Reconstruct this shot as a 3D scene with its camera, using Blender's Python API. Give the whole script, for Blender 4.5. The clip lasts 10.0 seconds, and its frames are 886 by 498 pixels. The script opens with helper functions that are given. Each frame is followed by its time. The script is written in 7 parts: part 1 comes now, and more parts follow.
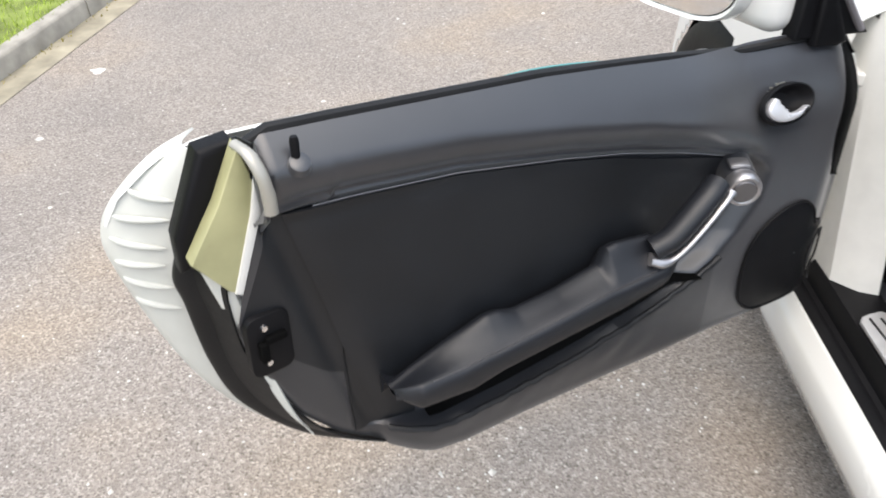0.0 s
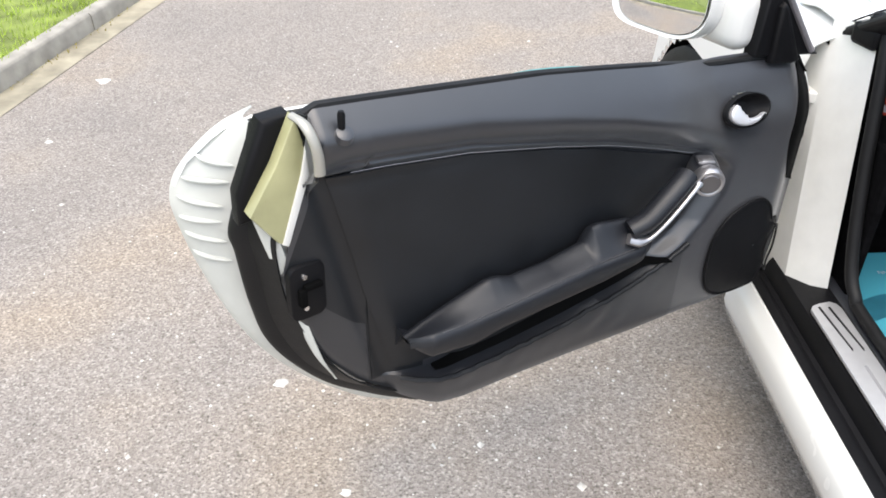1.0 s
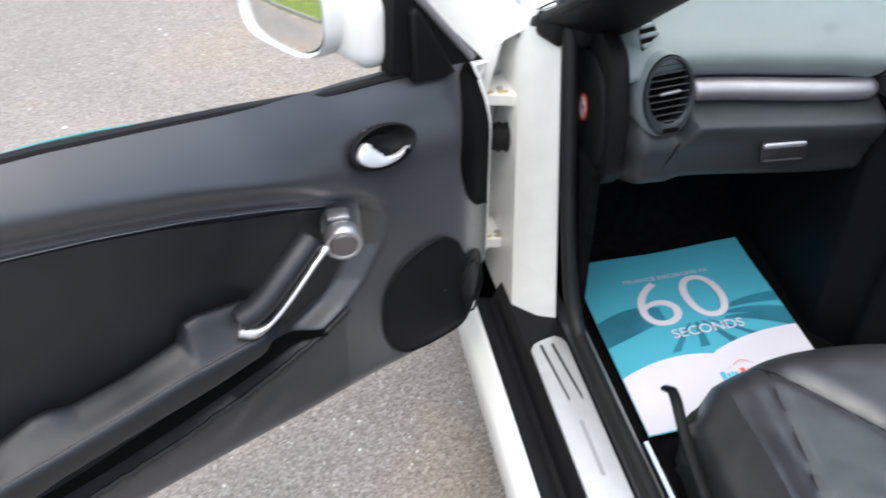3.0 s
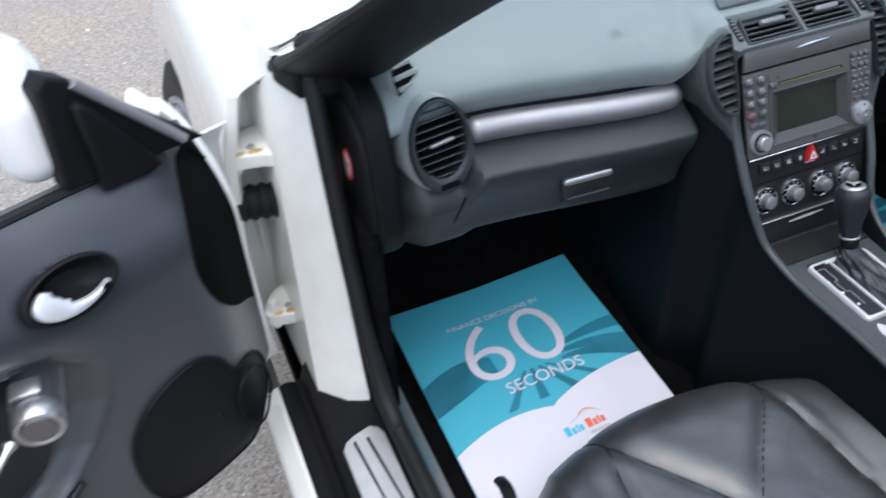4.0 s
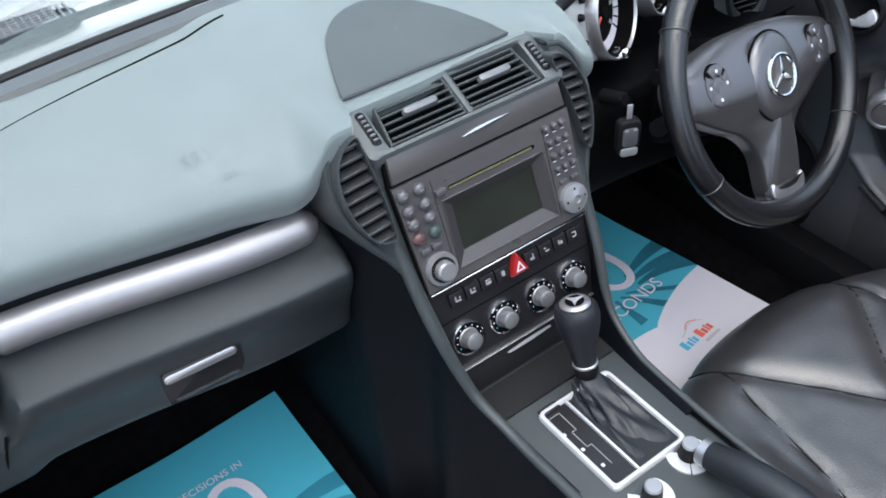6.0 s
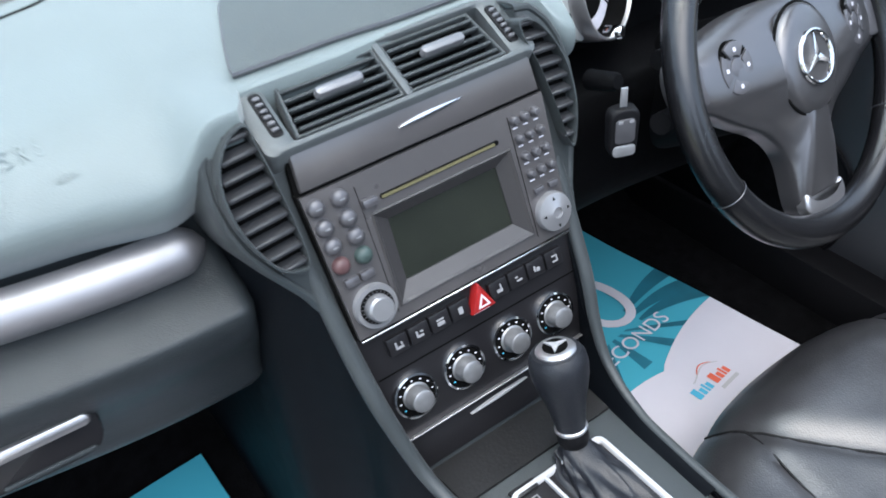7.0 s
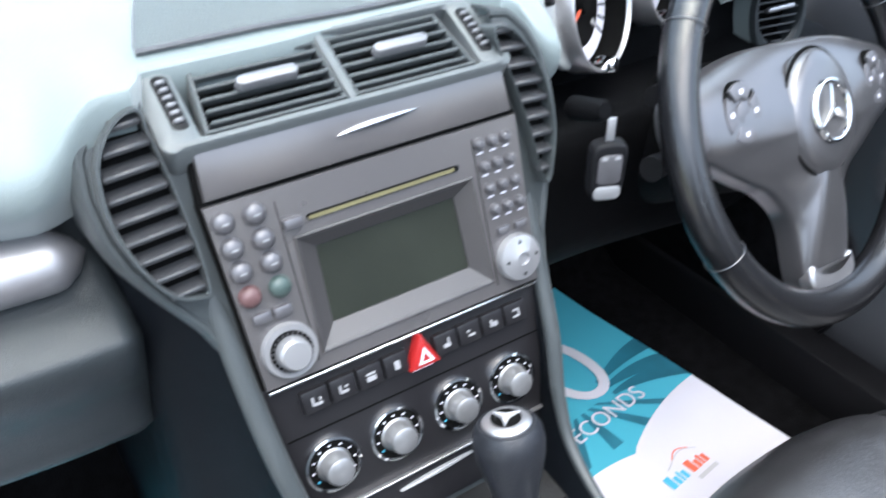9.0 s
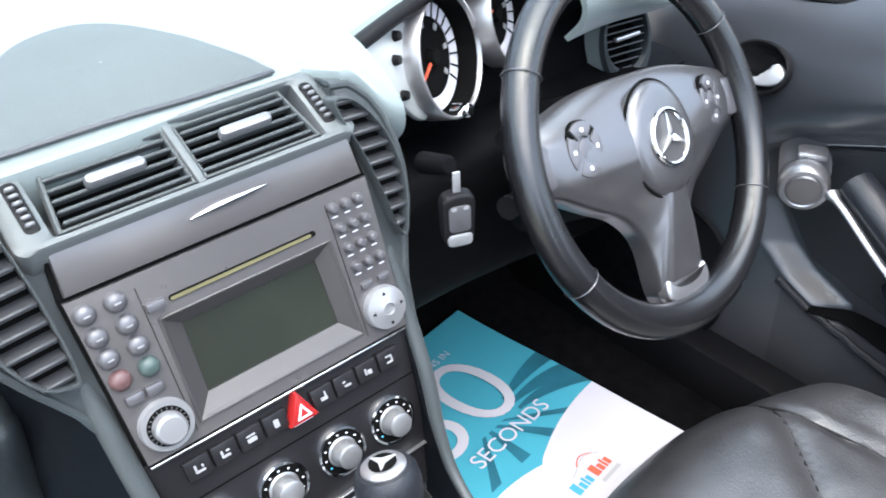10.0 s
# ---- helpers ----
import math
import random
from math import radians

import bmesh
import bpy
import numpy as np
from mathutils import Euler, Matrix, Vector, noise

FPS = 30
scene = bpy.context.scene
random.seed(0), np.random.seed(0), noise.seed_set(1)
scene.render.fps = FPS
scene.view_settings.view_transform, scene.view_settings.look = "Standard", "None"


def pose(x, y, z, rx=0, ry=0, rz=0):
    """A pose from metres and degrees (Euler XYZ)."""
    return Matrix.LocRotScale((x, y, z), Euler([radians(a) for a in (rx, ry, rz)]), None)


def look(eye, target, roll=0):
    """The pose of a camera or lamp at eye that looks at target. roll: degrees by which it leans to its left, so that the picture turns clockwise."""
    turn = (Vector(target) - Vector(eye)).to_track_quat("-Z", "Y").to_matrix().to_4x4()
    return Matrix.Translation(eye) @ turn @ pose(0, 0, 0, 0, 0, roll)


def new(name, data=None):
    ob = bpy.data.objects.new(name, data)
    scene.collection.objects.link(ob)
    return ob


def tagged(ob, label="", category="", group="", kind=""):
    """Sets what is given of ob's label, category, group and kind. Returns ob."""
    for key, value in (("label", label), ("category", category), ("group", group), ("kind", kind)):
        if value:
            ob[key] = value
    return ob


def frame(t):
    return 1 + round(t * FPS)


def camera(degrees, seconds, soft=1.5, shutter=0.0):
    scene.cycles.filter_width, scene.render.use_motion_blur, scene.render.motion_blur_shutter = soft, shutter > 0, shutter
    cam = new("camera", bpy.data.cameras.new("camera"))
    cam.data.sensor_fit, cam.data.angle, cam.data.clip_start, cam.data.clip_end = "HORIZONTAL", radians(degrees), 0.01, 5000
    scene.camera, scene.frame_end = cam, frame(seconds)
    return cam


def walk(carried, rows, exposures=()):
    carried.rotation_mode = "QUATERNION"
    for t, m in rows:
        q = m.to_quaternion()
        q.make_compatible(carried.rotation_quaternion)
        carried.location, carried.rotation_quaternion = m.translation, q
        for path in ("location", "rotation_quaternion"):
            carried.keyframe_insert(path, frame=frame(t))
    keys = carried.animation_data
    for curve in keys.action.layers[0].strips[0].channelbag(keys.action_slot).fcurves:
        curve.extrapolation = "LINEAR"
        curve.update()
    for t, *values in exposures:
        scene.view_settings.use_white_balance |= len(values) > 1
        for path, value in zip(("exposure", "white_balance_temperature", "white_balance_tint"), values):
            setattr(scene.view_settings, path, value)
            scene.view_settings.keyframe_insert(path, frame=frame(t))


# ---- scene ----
cam = camera(55.0, 10.0, soft=1.7, shutter=0.4)
PATH = [
    (0, (-1.5619, -1.1586, 1.3906), (-1.5535, -0.3451, 0.8090), -0.73),
    (0.5, (-1.6057, -1.3286, 1.4133), (-1.5572, -0.5026, 0.8517), 1.21),
    (1, (-1.6212, -1.3713, 1.4257), (-1.5824, -0.5380, 0.8743), 1.93),
    (1.5, (-1.5837, -1.3472, 1.4225), (-1.5349, -0.5241, 0.8568), 1.57),
    (2, (-1.4183, -1.2453, 1.4382), (-1.3961, -0.4188, 0.8756), 0.07),
    (2.5, (-1.2264, -1.1545, 1.4277), (-1.1730, -0.3451, 0.8428), -0.41),
    (3, (-1.1214, -1.0390, 1.4184), (-0.9759, -0.2499, 0.8216), 0.10),
    (3.2, (-1.0840, -0.9775, 1.4192), (-0.9062, -0.2010, 0.8146), -0.42),
    (4.3, (-0.7723, -0.6968, 1.4022), (-0.4860, 0.0093, 0.7546), -4.34),
    (4.5, (-0.7032, -0.6630, 1.3862), (-0.4079, 0.0398, 0.7390), -4.69),
    (5, (-0.5875, -0.6140, 1.3714), (-0.2435, 0.0633, 0.7210), -3.26),
    (5.5, (-0.4999, -0.5718, 1.3539), (-0.1043, 0.0777, 0.7046), -3.43),
    (6, (-0.4298, -0.5235, 1.3186), (-0.0267, 0.1140, 0.6620), -5.14),
    (6.2, (-0.4071, -0.4990, 1.3002), (-0.0087, 0.1437, 0.6457), -5.97),
    (7.3, (-0.2665, -0.3819, 1.1040), (0.1540, 0.2873, 0.4913), -5.49),
    (7.5, (-0.2561, -0.3585, 1.0623), (0.1418, 0.3318, 0.4580), -5.19),
    (8, (-0.2592, -0.3276, 1.0165), (0.1388, 0.3687, 0.4192), -2.73),
    (8.5, (-0.2581, -0.3294, 1.0233), (0.1558, 0.3582, 0.4267), -2.63),
    (9, (-0.2299, -0.3607, 1.0882), (0.2257, 0.3182, 0.5125), 0.32),
    (9.5, (-0.1992, -0.3880, 1.1193), (0.2905, 0.2785, 0.5571), -0.65),
    (10, (-0.1942, -0.4041, 1.1371), (0.3250, 0.2340, 0.5687), -2.29),
]
EXPOSURE = [(0.0, 0.50, 6650, 10), (0.6, 0.60, 6600, 10), (2.5, 0.6, 6500, 10), (3.0, 0.6, 6300, 10), (4.5, 0.4, 5900, 9), (5.5, 0.52, 6050, 9), (6.2, 0.72, 6050, 9), (7.5, 1.11, 5900, 7), (8.0, 1.23, 5900, 7), (9.0, 1.68, 6050, 8), (10.0, 1.78, 6150, 8)]
walk(cam, [(t, look(eye, target, roll)) for t, eye, target, roll in PATH], EXPOSURE)

# ---- light: a bright overcast sky and a weak, wide sun behind the cloud ----
SUN_UP, SUN_ROUND = radians(72), radians(200)
world = bpy.data.worlds.new("sky")
scene.world = world
world.use_nodes = True
wn = world.node_tree.nodes
wl = world.node_tree.links
wn.clear()
sky = wn.new("ShaderNodeTexSky")
sky.sky_type = "NISHITA"
sky.sun_disc = False
sky.sun_elevation = SUN_UP
sky.sun_rotation = SUN_ROUND
sky.dust_density = 4.0
sky.air_density = 1.0
sky.ozone_density = 1.0
back = wn.new("ShaderNodeBackground")
back.inputs["Strength"].default_value = 0.15
cloud = wn.new("ShaderNodeBackground")
cloud.inputs["Color"].default_value = (0.86, 0.95, 1.0, 1)
lift = wn.new("ShaderNodeTexCoord")
height = wn.new("ShaderNodeSeparateXYZ")
grade = wn.new("ShaderNodeMapRange")
grade.inputs["From Min"].default_value = 0.0
grade.inputs["From Max"].default_value = 1.0
grade.inputs["To Min"].default_value = 0.20
grade.inputs["To Max"].default_value = 0.76
wl.new(lift.outputs["Generated"], height.inputs[0])
wl.new(height.outputs[2], grade.inputs["Value"])
wl.new(grade.outputs[0], cloud.inputs["Strength"])
both = wn.new("ShaderNodeAddShader")
wout = wn.new("ShaderNodeOutputWorld")
wl.new(sky.outputs[0], back.inputs[0])
wl.new(back.outputs[0], both.inputs[0])
wl.new(cloud.outputs[0], both.inputs[1])
wl.new(both.outputs[0], wout.inputs[0])
sun = new("sun", bpy.data.lights.new("sun", "SUN"))
sun.data.energy = 1.5
sun.data.angle = radians(80)
sun.data.color = (1.0, 0.95, 0.88)
sun.matrix_world = look((0, 0, 0), (-math.sin(SUN_ROUND) * math.cos(SUN_UP), -math.cos(SUN_ROUND) * math.cos(SUN_UP), -math.sin(SUN_UP)))
sun.location = (0, 0, 12)

# ---- materials ----
def material(name):
    m = bpy.data.materials.new(name)
    m.use_nodes = True
    m.node_tree.nodes.clear()
    out = m.node_tree.nodes.new("ShaderNodeOutputMaterial")
    b = m.node_tree.nodes.new("ShaderNodeBsdfPrincipled")
    m.node_tree.links.new(b.outputs[0], out.inputs[0])
    return m, m.node_tree.nodes, m.node_tree.links, b


def ramp(nodes, stops):
    r = nodes.new("ShaderNodeValToRGB")
    e = r.color_ramp.elements
    while len(e) < len(stops):
        e.new(0.5)
    for el, (p, c) in zip(e, stops):
        el.position, el.color = p, (*c, 1)
    return r


def surface(name, colour, rough, metal=0.0, grain=0.0, grain_scale=900.0, mottle=0.12, mottle_scale=14.0, rough_var=0.06, spec=0.5, coat=0.0, sheen=0.0):
    """Colour with large mottling, roughness that wanders, and a fine grain as bump."""
    m, n, l, b = material(name)
    co = n.new("ShaderNodeTexCoord")
    big = n.new("ShaderNodeTexNoise")
    big.inputs["Scale"].default_value = mottle_scale
    big.inputs["Detail"].default_value = 6
    l.new(co.outputs["Object"], big.inputs["Vector"])
    dark = tuple(c * (1 - mottle) for c in colour)
    light = tuple(min(1, c * (1 + mottle)) for c in colour)
    r = ramp(n, [(0.3, dark), (0.7, light)])
    l.new(big.outputs["Fac"], r.inputs[0])
    l.new(r.outputs[0], b.inputs["Base Color"])
    mr = n.new("ShaderNodeMapRange")
    mr.inputs["To Min"].default_value = max(0.02, rough - rough_var)
    mr.inputs["To Max"].default_value = min(1, rough + rough_var)
    smear = n.new("ShaderNodeTexNoise")
    smear.inputs["Scale"].default_value = mottle_scale * 4
    l.new(co.outputs["Object"], smear.inputs["Vector"])
    l.new(smear.outputs["Fac"], mr.inputs["Value"])
    l.new(mr.outputs[0], b.inputs["Roughness"])
    b.inputs["Metallic"].default_value = metal
    b.inputs["Specular IOR Level"].default_value = spec
    b.inputs["Coat Weight"].default_value = coat
    b.inputs["Coat Roughness"].default_value = 0.05
    if sheen:
        b.inputs["Sheen Weight"].default_value = sheen
    if grain:
        v = n.new("ShaderNodeTexVoronoi")
        v.inputs["Scale"].default_value = grain_scale
        l.new(co.outputs["Object"], v.inputs["Vector"])
        bump = n.new("ShaderNodeBump")
        bump.inputs["Strength"].default_value = grain
        bump.inputs["Distance"].default_value = 0.0006
        l.new(v.outputs["Distance"], bump.inputs["Height"])
        l.new(bump.outputs[0], b.inputs["Normal"])
    return m


# Dark vinyl of the pad; the sky's pale reflection is put into its colour.
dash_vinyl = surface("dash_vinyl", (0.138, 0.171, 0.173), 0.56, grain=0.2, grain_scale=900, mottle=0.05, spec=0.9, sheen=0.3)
# The same vinyl on the console, without that pale reflection in its colour.
console_vinyl = surface("console_vinyl", (0.030, 0.036, 0.038), 0.48, grain=0.25, grain_scale=900, mottle=0.06, spec=0.6, sheen=0.05)
door_plastic = surface("door_plastic", (0.0150, 0.0166, 0.0220), 0.36, grain=0.2, grain_scale=900, mottle=0.1, spec=1.0, sheen=0.20)
door_flap = surface("door_flap", (0.0120, 0.0132, 0.0172), 0.40, grain=0.3, grain_scale=700, mottle=0.15, mottle_scale=8, spec=0.85, sheen=0.12)
# The jamb's paint again, darkened for the dimmer light on the rear flange.
jamb_paint_shaded = surface("jamb_paint_shaded", (0.60, 0.61, 0.57), 0.35, mottle=0.05, mottle_scale=22, coat=0.3)
door_inset = surface("door_inset", (0.0092, 0.0104, 0.0128), 0.46, grain=0.35, grain_scale=600, mottle=0.3, mottle_scale=8, spec=0.5)
leather = surface("leather", (0.029, 0.029, 0.031), 0.33, grain=0.35, grain_scale=520, mottle=0.25, mottle_scale=20, spec=1.0)
door_leather = surface("door_leather", (0.0112, 0.0125, 0.0162), 0.44, grain=0.3, grain_scale=700, mottle=0.12, mottle_scale=20, spec=0.5)
glove_plastic = surface("glove_plastic", (0.0185, 0.0232, 0.0258), 0.48, grain=0.3, grain_scale=900, mottle=0.1, spec=0.5)
# Tunnel plastic for walls turned from the sky, their shade in the colour.
console_plastic_shaded = surface("console_plastic_shaded", (0.0032, 0.0042, 0.0058), 0.55, grain=0.3, grain_scale=900, mottle=0.1, spec=0.1)
stack_grey = surface("stack_grey", (0.150, 0.142, 0.143), 0.28, metal=0.6, mottle=0.03, mottle_scale=8, rough_var=0.015, spec=0.7)
bezel_grey = surface("bezel_grey", (0.060, 0.057, 0.058), 0.40, metal=0.35, mottle=0.03, mottle_scale=8, rough_var=0.015, spec=0.5)
radio_black = surface("radio_black", (0.012, 0.0115, 0.0130), 0.34, mottle=0.04, rough_var=0.015, spec=0.35)
black_plastic = surface("black_plastic", (0.006, 0.006, 0.007), 0.5, grain=0.3, mottle=0.15, spec=0.16)
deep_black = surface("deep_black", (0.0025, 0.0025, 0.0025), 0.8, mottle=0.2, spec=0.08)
# Black plastic set below its own colour for the shade under the dashboard.
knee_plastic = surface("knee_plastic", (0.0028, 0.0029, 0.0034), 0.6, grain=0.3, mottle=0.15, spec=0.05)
rubber = surface("rubber", (0.008, 0.008, 0.0085), 0.55, mottle=0.25, grain=0.3, grain_scale=300, spec=0.3)
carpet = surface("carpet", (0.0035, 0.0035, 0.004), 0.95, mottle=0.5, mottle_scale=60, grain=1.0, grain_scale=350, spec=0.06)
white_paint = surface("white_paint", (0.76, 0.76, 0.735), 0.25, mottle=0.02, mottle_scale=3, coat=1.0)
jamb_paint = surface("jamb_paint", (0.74, 0.735, 0.70), 0.32, mottle=0.04, mottle_scale=22, coat=0.4)
grease = surface("grease", (0.42, 0.31, 0.12), 0.4, mottle=0.5, mottle_scale=90)
# White paint under a yellowish film; its shade is put into this cream.
film_shade_paint = surface("film_shade_paint", (0.42, 0.41, 0.22), 0.3, mottle=0.2, mottle_scale=10, coat=0.5)
satin_silver = surface("satin_silver", (0.50, 0.49, 0.50), 0.34, metal=0.9, mottle=0.04, mottle_scale=40)
strip_silver = surface("strip_silver", (0.34, 0.335, 0.35), 0.48, metal=0.85, mottle=0.04, mottle_scale=40)
lever_silver = surface("lever_silver", (0.66, 0.66, 0.68), 0.3, metal=0.5, mottle=0.03, mottle_scale=40)
chrome = surface("chrome", (0.85, 0.85, 0.86), 0.08, metal=1.0, mottle=0.02, rough_var=0.03)
silver_key = surface("silver_key", (0.12, 0.117, 0.125), 0.36, metal=0.5, mottle=0.06, mottle_scale=60)
wheel_grey = surface("wheel_grey", (0.142, 0.139, 0.144), 0.28, metal=0.75, mottle=0.03, mottle_scale=6, rough_var=0.01, spec=0.8)
wheel_leather = surface("wheel_leather", (0.008, 0.008, 0.009), 0.27, mottle=0.03, mottle_scale=6, rough_var=0.01, spec=0.7)
cluster_silver = surface("cluster_silver", (0.37, 0.39, 0.39), 0.38, metal=0.3, mottle=0.05)
visor_grey = surface("visor_grey", (0.15, 0.135, 0.15), 0.8, mottle=0.1, mottle_scale=40)
trim_champagne = surface("trim_champagne", (0.40, 0.385, 0.34), 0.35, metal=0.4, mottle=0.05)
bezel_vinyl = surface("bezel_vinyl", (0.042, 0.051, 0.054), 0.5, mottle=0.05, grain=0.2, spec=1.0, sheen=0.2)
icon_grey = surface("icon_grey", (0.26, 0.26, 0.27), 0.5, mottle=0.03)
moon_slat = surface("moon_slat", (0.030, 0.031, 0.034), 0.4, mottle=0.1, spec=0.6)
dial_silver = surface("dial_silver", (0.26, 0.26, 0.265), 0.34, metal=0.65, mottle=0.1, mottle_scale=120)
tab_silver = surface("tab_silver", (0.19, 0.19, 0.20), 0.34, metal=0.5, mottle=0.04, mottle_scale=60)
knob_silver = surface("knob_silver", (0.31, 0.31, 0.32), 0.32, metal=0.55, mottle=0.03, mottle_scale=40)
gate_silver = surface("gate_silver", (0.60, 0.60, 0.61), 0.35, metal=0.35, mottle=0.03, mottle_scale=40)
kick_silver = surface("kick_silver", (0.60, 0.60, 0.61), 0.45, metal=0.6, mottle=0.05, mottle_scale=30)
visor_clip = surface("visor_clip", (0.20, 0.19, 0.20), 0.55, mottle=0.06)
print_white = surface("print_white", (0.62, 0.605, 0.67), 0.6, mottle=0.02)
print_teal_dark = surface("print_teal_dark", (0.02, 0.155, 0.22), 0.55, mottle=0.35, mottle_scale=9)
print_blue = surface("print_blue", (0.08, 0.42, 0.62), 0.6, mottle=0.03)
print_red = surface("print_red", (0.70, 0.13, 0.07), 0.6, mottle=0.03)
print_grey = surface("print_grey", (0.45, 0.45, 0.47), 0.6, mottle=0.03)
hazard_red = surface("hazard_red", (0.27, 0.012, 0.012), 0.3, mottle=0.05)
label_red = surface("label_red", (0.60, 0.07, 0.04), 0.5, mottle=0.05)
key_red = surface("key_red", (0.095, 0.05, 0.05), 0.4, mottle=0.05)
key_green = surface("key_green", (0.046, 0.068, 0.063), 0.4, mottle=0.05)
brass = surface("brass", (0.16, 0.145, 0.075), 0.45, metal=0.4)
alloy = surface("alloy", (0.42, 0.42, 0.43), 0.36, metal=0.7)
stone_pale = surface("stone_pale", (0.55, 0.53, 0.49), 0.8, mottle=0.3, mottle_scale=40)
mesh_grey = surface("mesh_grey", (0.34, 0.35, 0.36), 0.5, mottle=0.06)
needle_red = surface("needle_red", (0.6, 0.10, 0.05), 0.4)


def paper():
    """Printed floor-mat paper: teal above a white wave, with darker streaks; u across and v up come from the UV map."""
    m, n, l, b = material("mat_paper")
    uv = n.new("ShaderNodeUVMap")
    sep = n.new("ShaderNodeSeparateXYZ")
    l.new(uv.outputs[0], sep.inputs[0])
    wave = n.new("ShaderNodeTexNoise")
    wave.inputs["Scale"].default_value = 3.0
    l.new(uv.outputs[0], wave.inputs["Vector"])
    teal = ramp(n, [(0.3, (0.055, 0.33, 0.44)), (0.7, (0.085, 0.42, 0.53))])
    l.new(wave.outputs["Fac"], teal.inputs[0])
    l.new(teal.outputs[0], b.inputs["Base Color"])
    b.inputs["Roughness"].default_value = 0.55
    b.inputs["Specular IOR Level"].default_value = 0.35
    return m


mat_paper = paper()


def asphalt_mat():
    m, n, l, b = material("asphalt")
    co = n.new("ShaderNodeTexCoord")
    chips = n.new("ShaderNodeTexVoronoi")
    chips.inputs["Scale"].default_value = 170
    l.new(co.outputs["Object"], chips.inputs["Vector"])
    fine = n.new("ShaderNodeTexNoise")
    fine.inputs["Scale"].default_value = 150
    fine.inputs["Detail"].default_value = 4
    l.new(co.outputs["Object"], fine.inputs["Vector"])
    broad = n.new("ShaderNodeTexNoise")
    broad.inputs["Scale"].default_value = 1.3
    broad.inputs["Detail"].default_value = 5
    l.new(co.outputs["Object"], broad.inputs["Vector"])
    sepc = n.new("ShaderNodeSeparateColor")
    l.new(chips.outputs["Color"], sepc.inputs[0])
    base = ramp(n, [(0.0, (0.20, 0.18, 0.163)), (0.45, (0.265, 0.239, 0.218)), (0.85, (0.325, 0.297, 0.273)), (1.0, (0.42, 0.39, 0.36))])
    l.new(sepc.outputs[0], base.inputs[0])
    tint = ramp(n, [(0.3, (0.86, 0.85, 0.84)), (0.5, (1.0, 0.98, 0.95)), (0.68, (1.12, 1.03, 0.90))])
    l.new(broad.outputs["Fac"], tint.inputs[0])
    mul = n.new("ShaderNodeMix")
    mul.data_type, mul.blend_type = "RGBA", "MULTIPLY"
    mul.inputs["Factor"].default_value = 1
    l.new(base.outputs[0], mul.inputs[6])
    l.new(tint.outputs[0], mul.inputs[7])
    pits = ramp(n, [(0.33, (0.30, 0.29, 0.28)), (0.47, (1, 1, 1))])
    l.new(fine.outputs["Fac"], pits.inputs[0])
    mul2 = n.new("ShaderNodeMix")
    mul2.data_type, mul2.blend_type = "RGBA", "MULTIPLY"
    mul2.inputs["Factor"].default_value = 0.7
    l.new(mul.outputs[2], mul2.inputs[6])
    l.new(pits.outputs[0], mul2.inputs[7])
    l.new(mul2.outputs[2], b.inputs["Base Color"])
    b.inputs["Roughness"].default_value = 0.88
    add = n.new("ShaderNodeMath")
    add.operation = "ADD"
    l.new(fine.outputs["Fac"], add.inputs[0])
    l.new(chips.outputs["Distance"], add.inputs[1])
    bump = n.new("ShaderNodeBump")
    bump.inputs["Strength"].default_value = 0.6
    bump.inputs["Distance"].default_value = 0.004
    l.new(add.outputs[0], bump.inputs["Height"])
    l.new(bump.outputs[0], b.inputs["Normal"])
    return m


asphalt = asphalt_mat()
concrete = surface("concrete", (0.33, 0.31, 0.27), 0.85, mottle=0.25, mottle_scale=9, grain=0.8, grain_scale=220)
moss = surface("moss", (0.30, 0.25, 0.06), 0.9, mottle=0.4, mottle_scale=20)
gutter = surface("gutter", (0.30, 0.27, 0.20), 0.9, mottle=0.4, mottle_scale=6, grain=0.8, grain_scale=180)
soil = surface("soil", (0.16, 0.20, 0.045), 0.95, mottle=0.5, mottle_scale=6)
grass_blade = surface("grass_blade", (0.36, 0.48, 0.06), 0.6, mottle=0.45, mottle_scale=5)


def glass_mat(name, tint, rough=0.0):
    m, n, l, b = material(name)
    b.inputs["Base Color"].default_value = (*tint, 1)
    b.inputs["Roughness"].default_value = rough
    b.inputs["Transmission Weight"].default_value = 1.0
    b.inputs["IOR"].default_value = 1.45
    return m


glass = glass_mat("glass", (0.93, 0.98, 0.97))
glass_edge = surface("glass_edge", (0.10, 0.28, 0.27), 0.15, mottle=0.05)
mirror_glass = surface("mirror_glass", (0.86, 0.87, 0.88), 0.02, metal=1.0, mottle=0.01, rough_var=0.0)
screen_mat = surface("screen", (0.020, 0.023, 0.018), 0.2, mottle=0.1, mottle_scale=20)


speaker_mesh = surface("speaker_mesh", (0.072, 0.086, 0.088), 0.55, grain=0.5, grain_scale=1100, mottle=0.06, spec=0.5)


# ---- mesh helpers ----
def part(name, bm, mat, parent=None, label="", smooth=True, at=None, sharp=38):
    """Links a bmesh as one mesh object under parent."""
    if at is not None:
        bm.transform(at)
        if at.determinant() < 0:
            bmesh.ops.reverse_faces(bm, faces=bm.faces)
    me = bpy.data.meshes.new(name)
    bm.normal_update()
    lim = radians(sharp)
    for f in bm.faces:
        f.smooth = smooth
    for e in bm.edges:
        if len(e.link_faces) == 2 and e.calc_face_angle(0) > lim:
            e.smooth = False
    bm.to_mesh(me)
    bm.free()
    me.materials.append(mat)
    ob = new(name, me)
    if parent is not None:
        ob.parent = parent
    if label:
        ob["label"] = label
    return ob


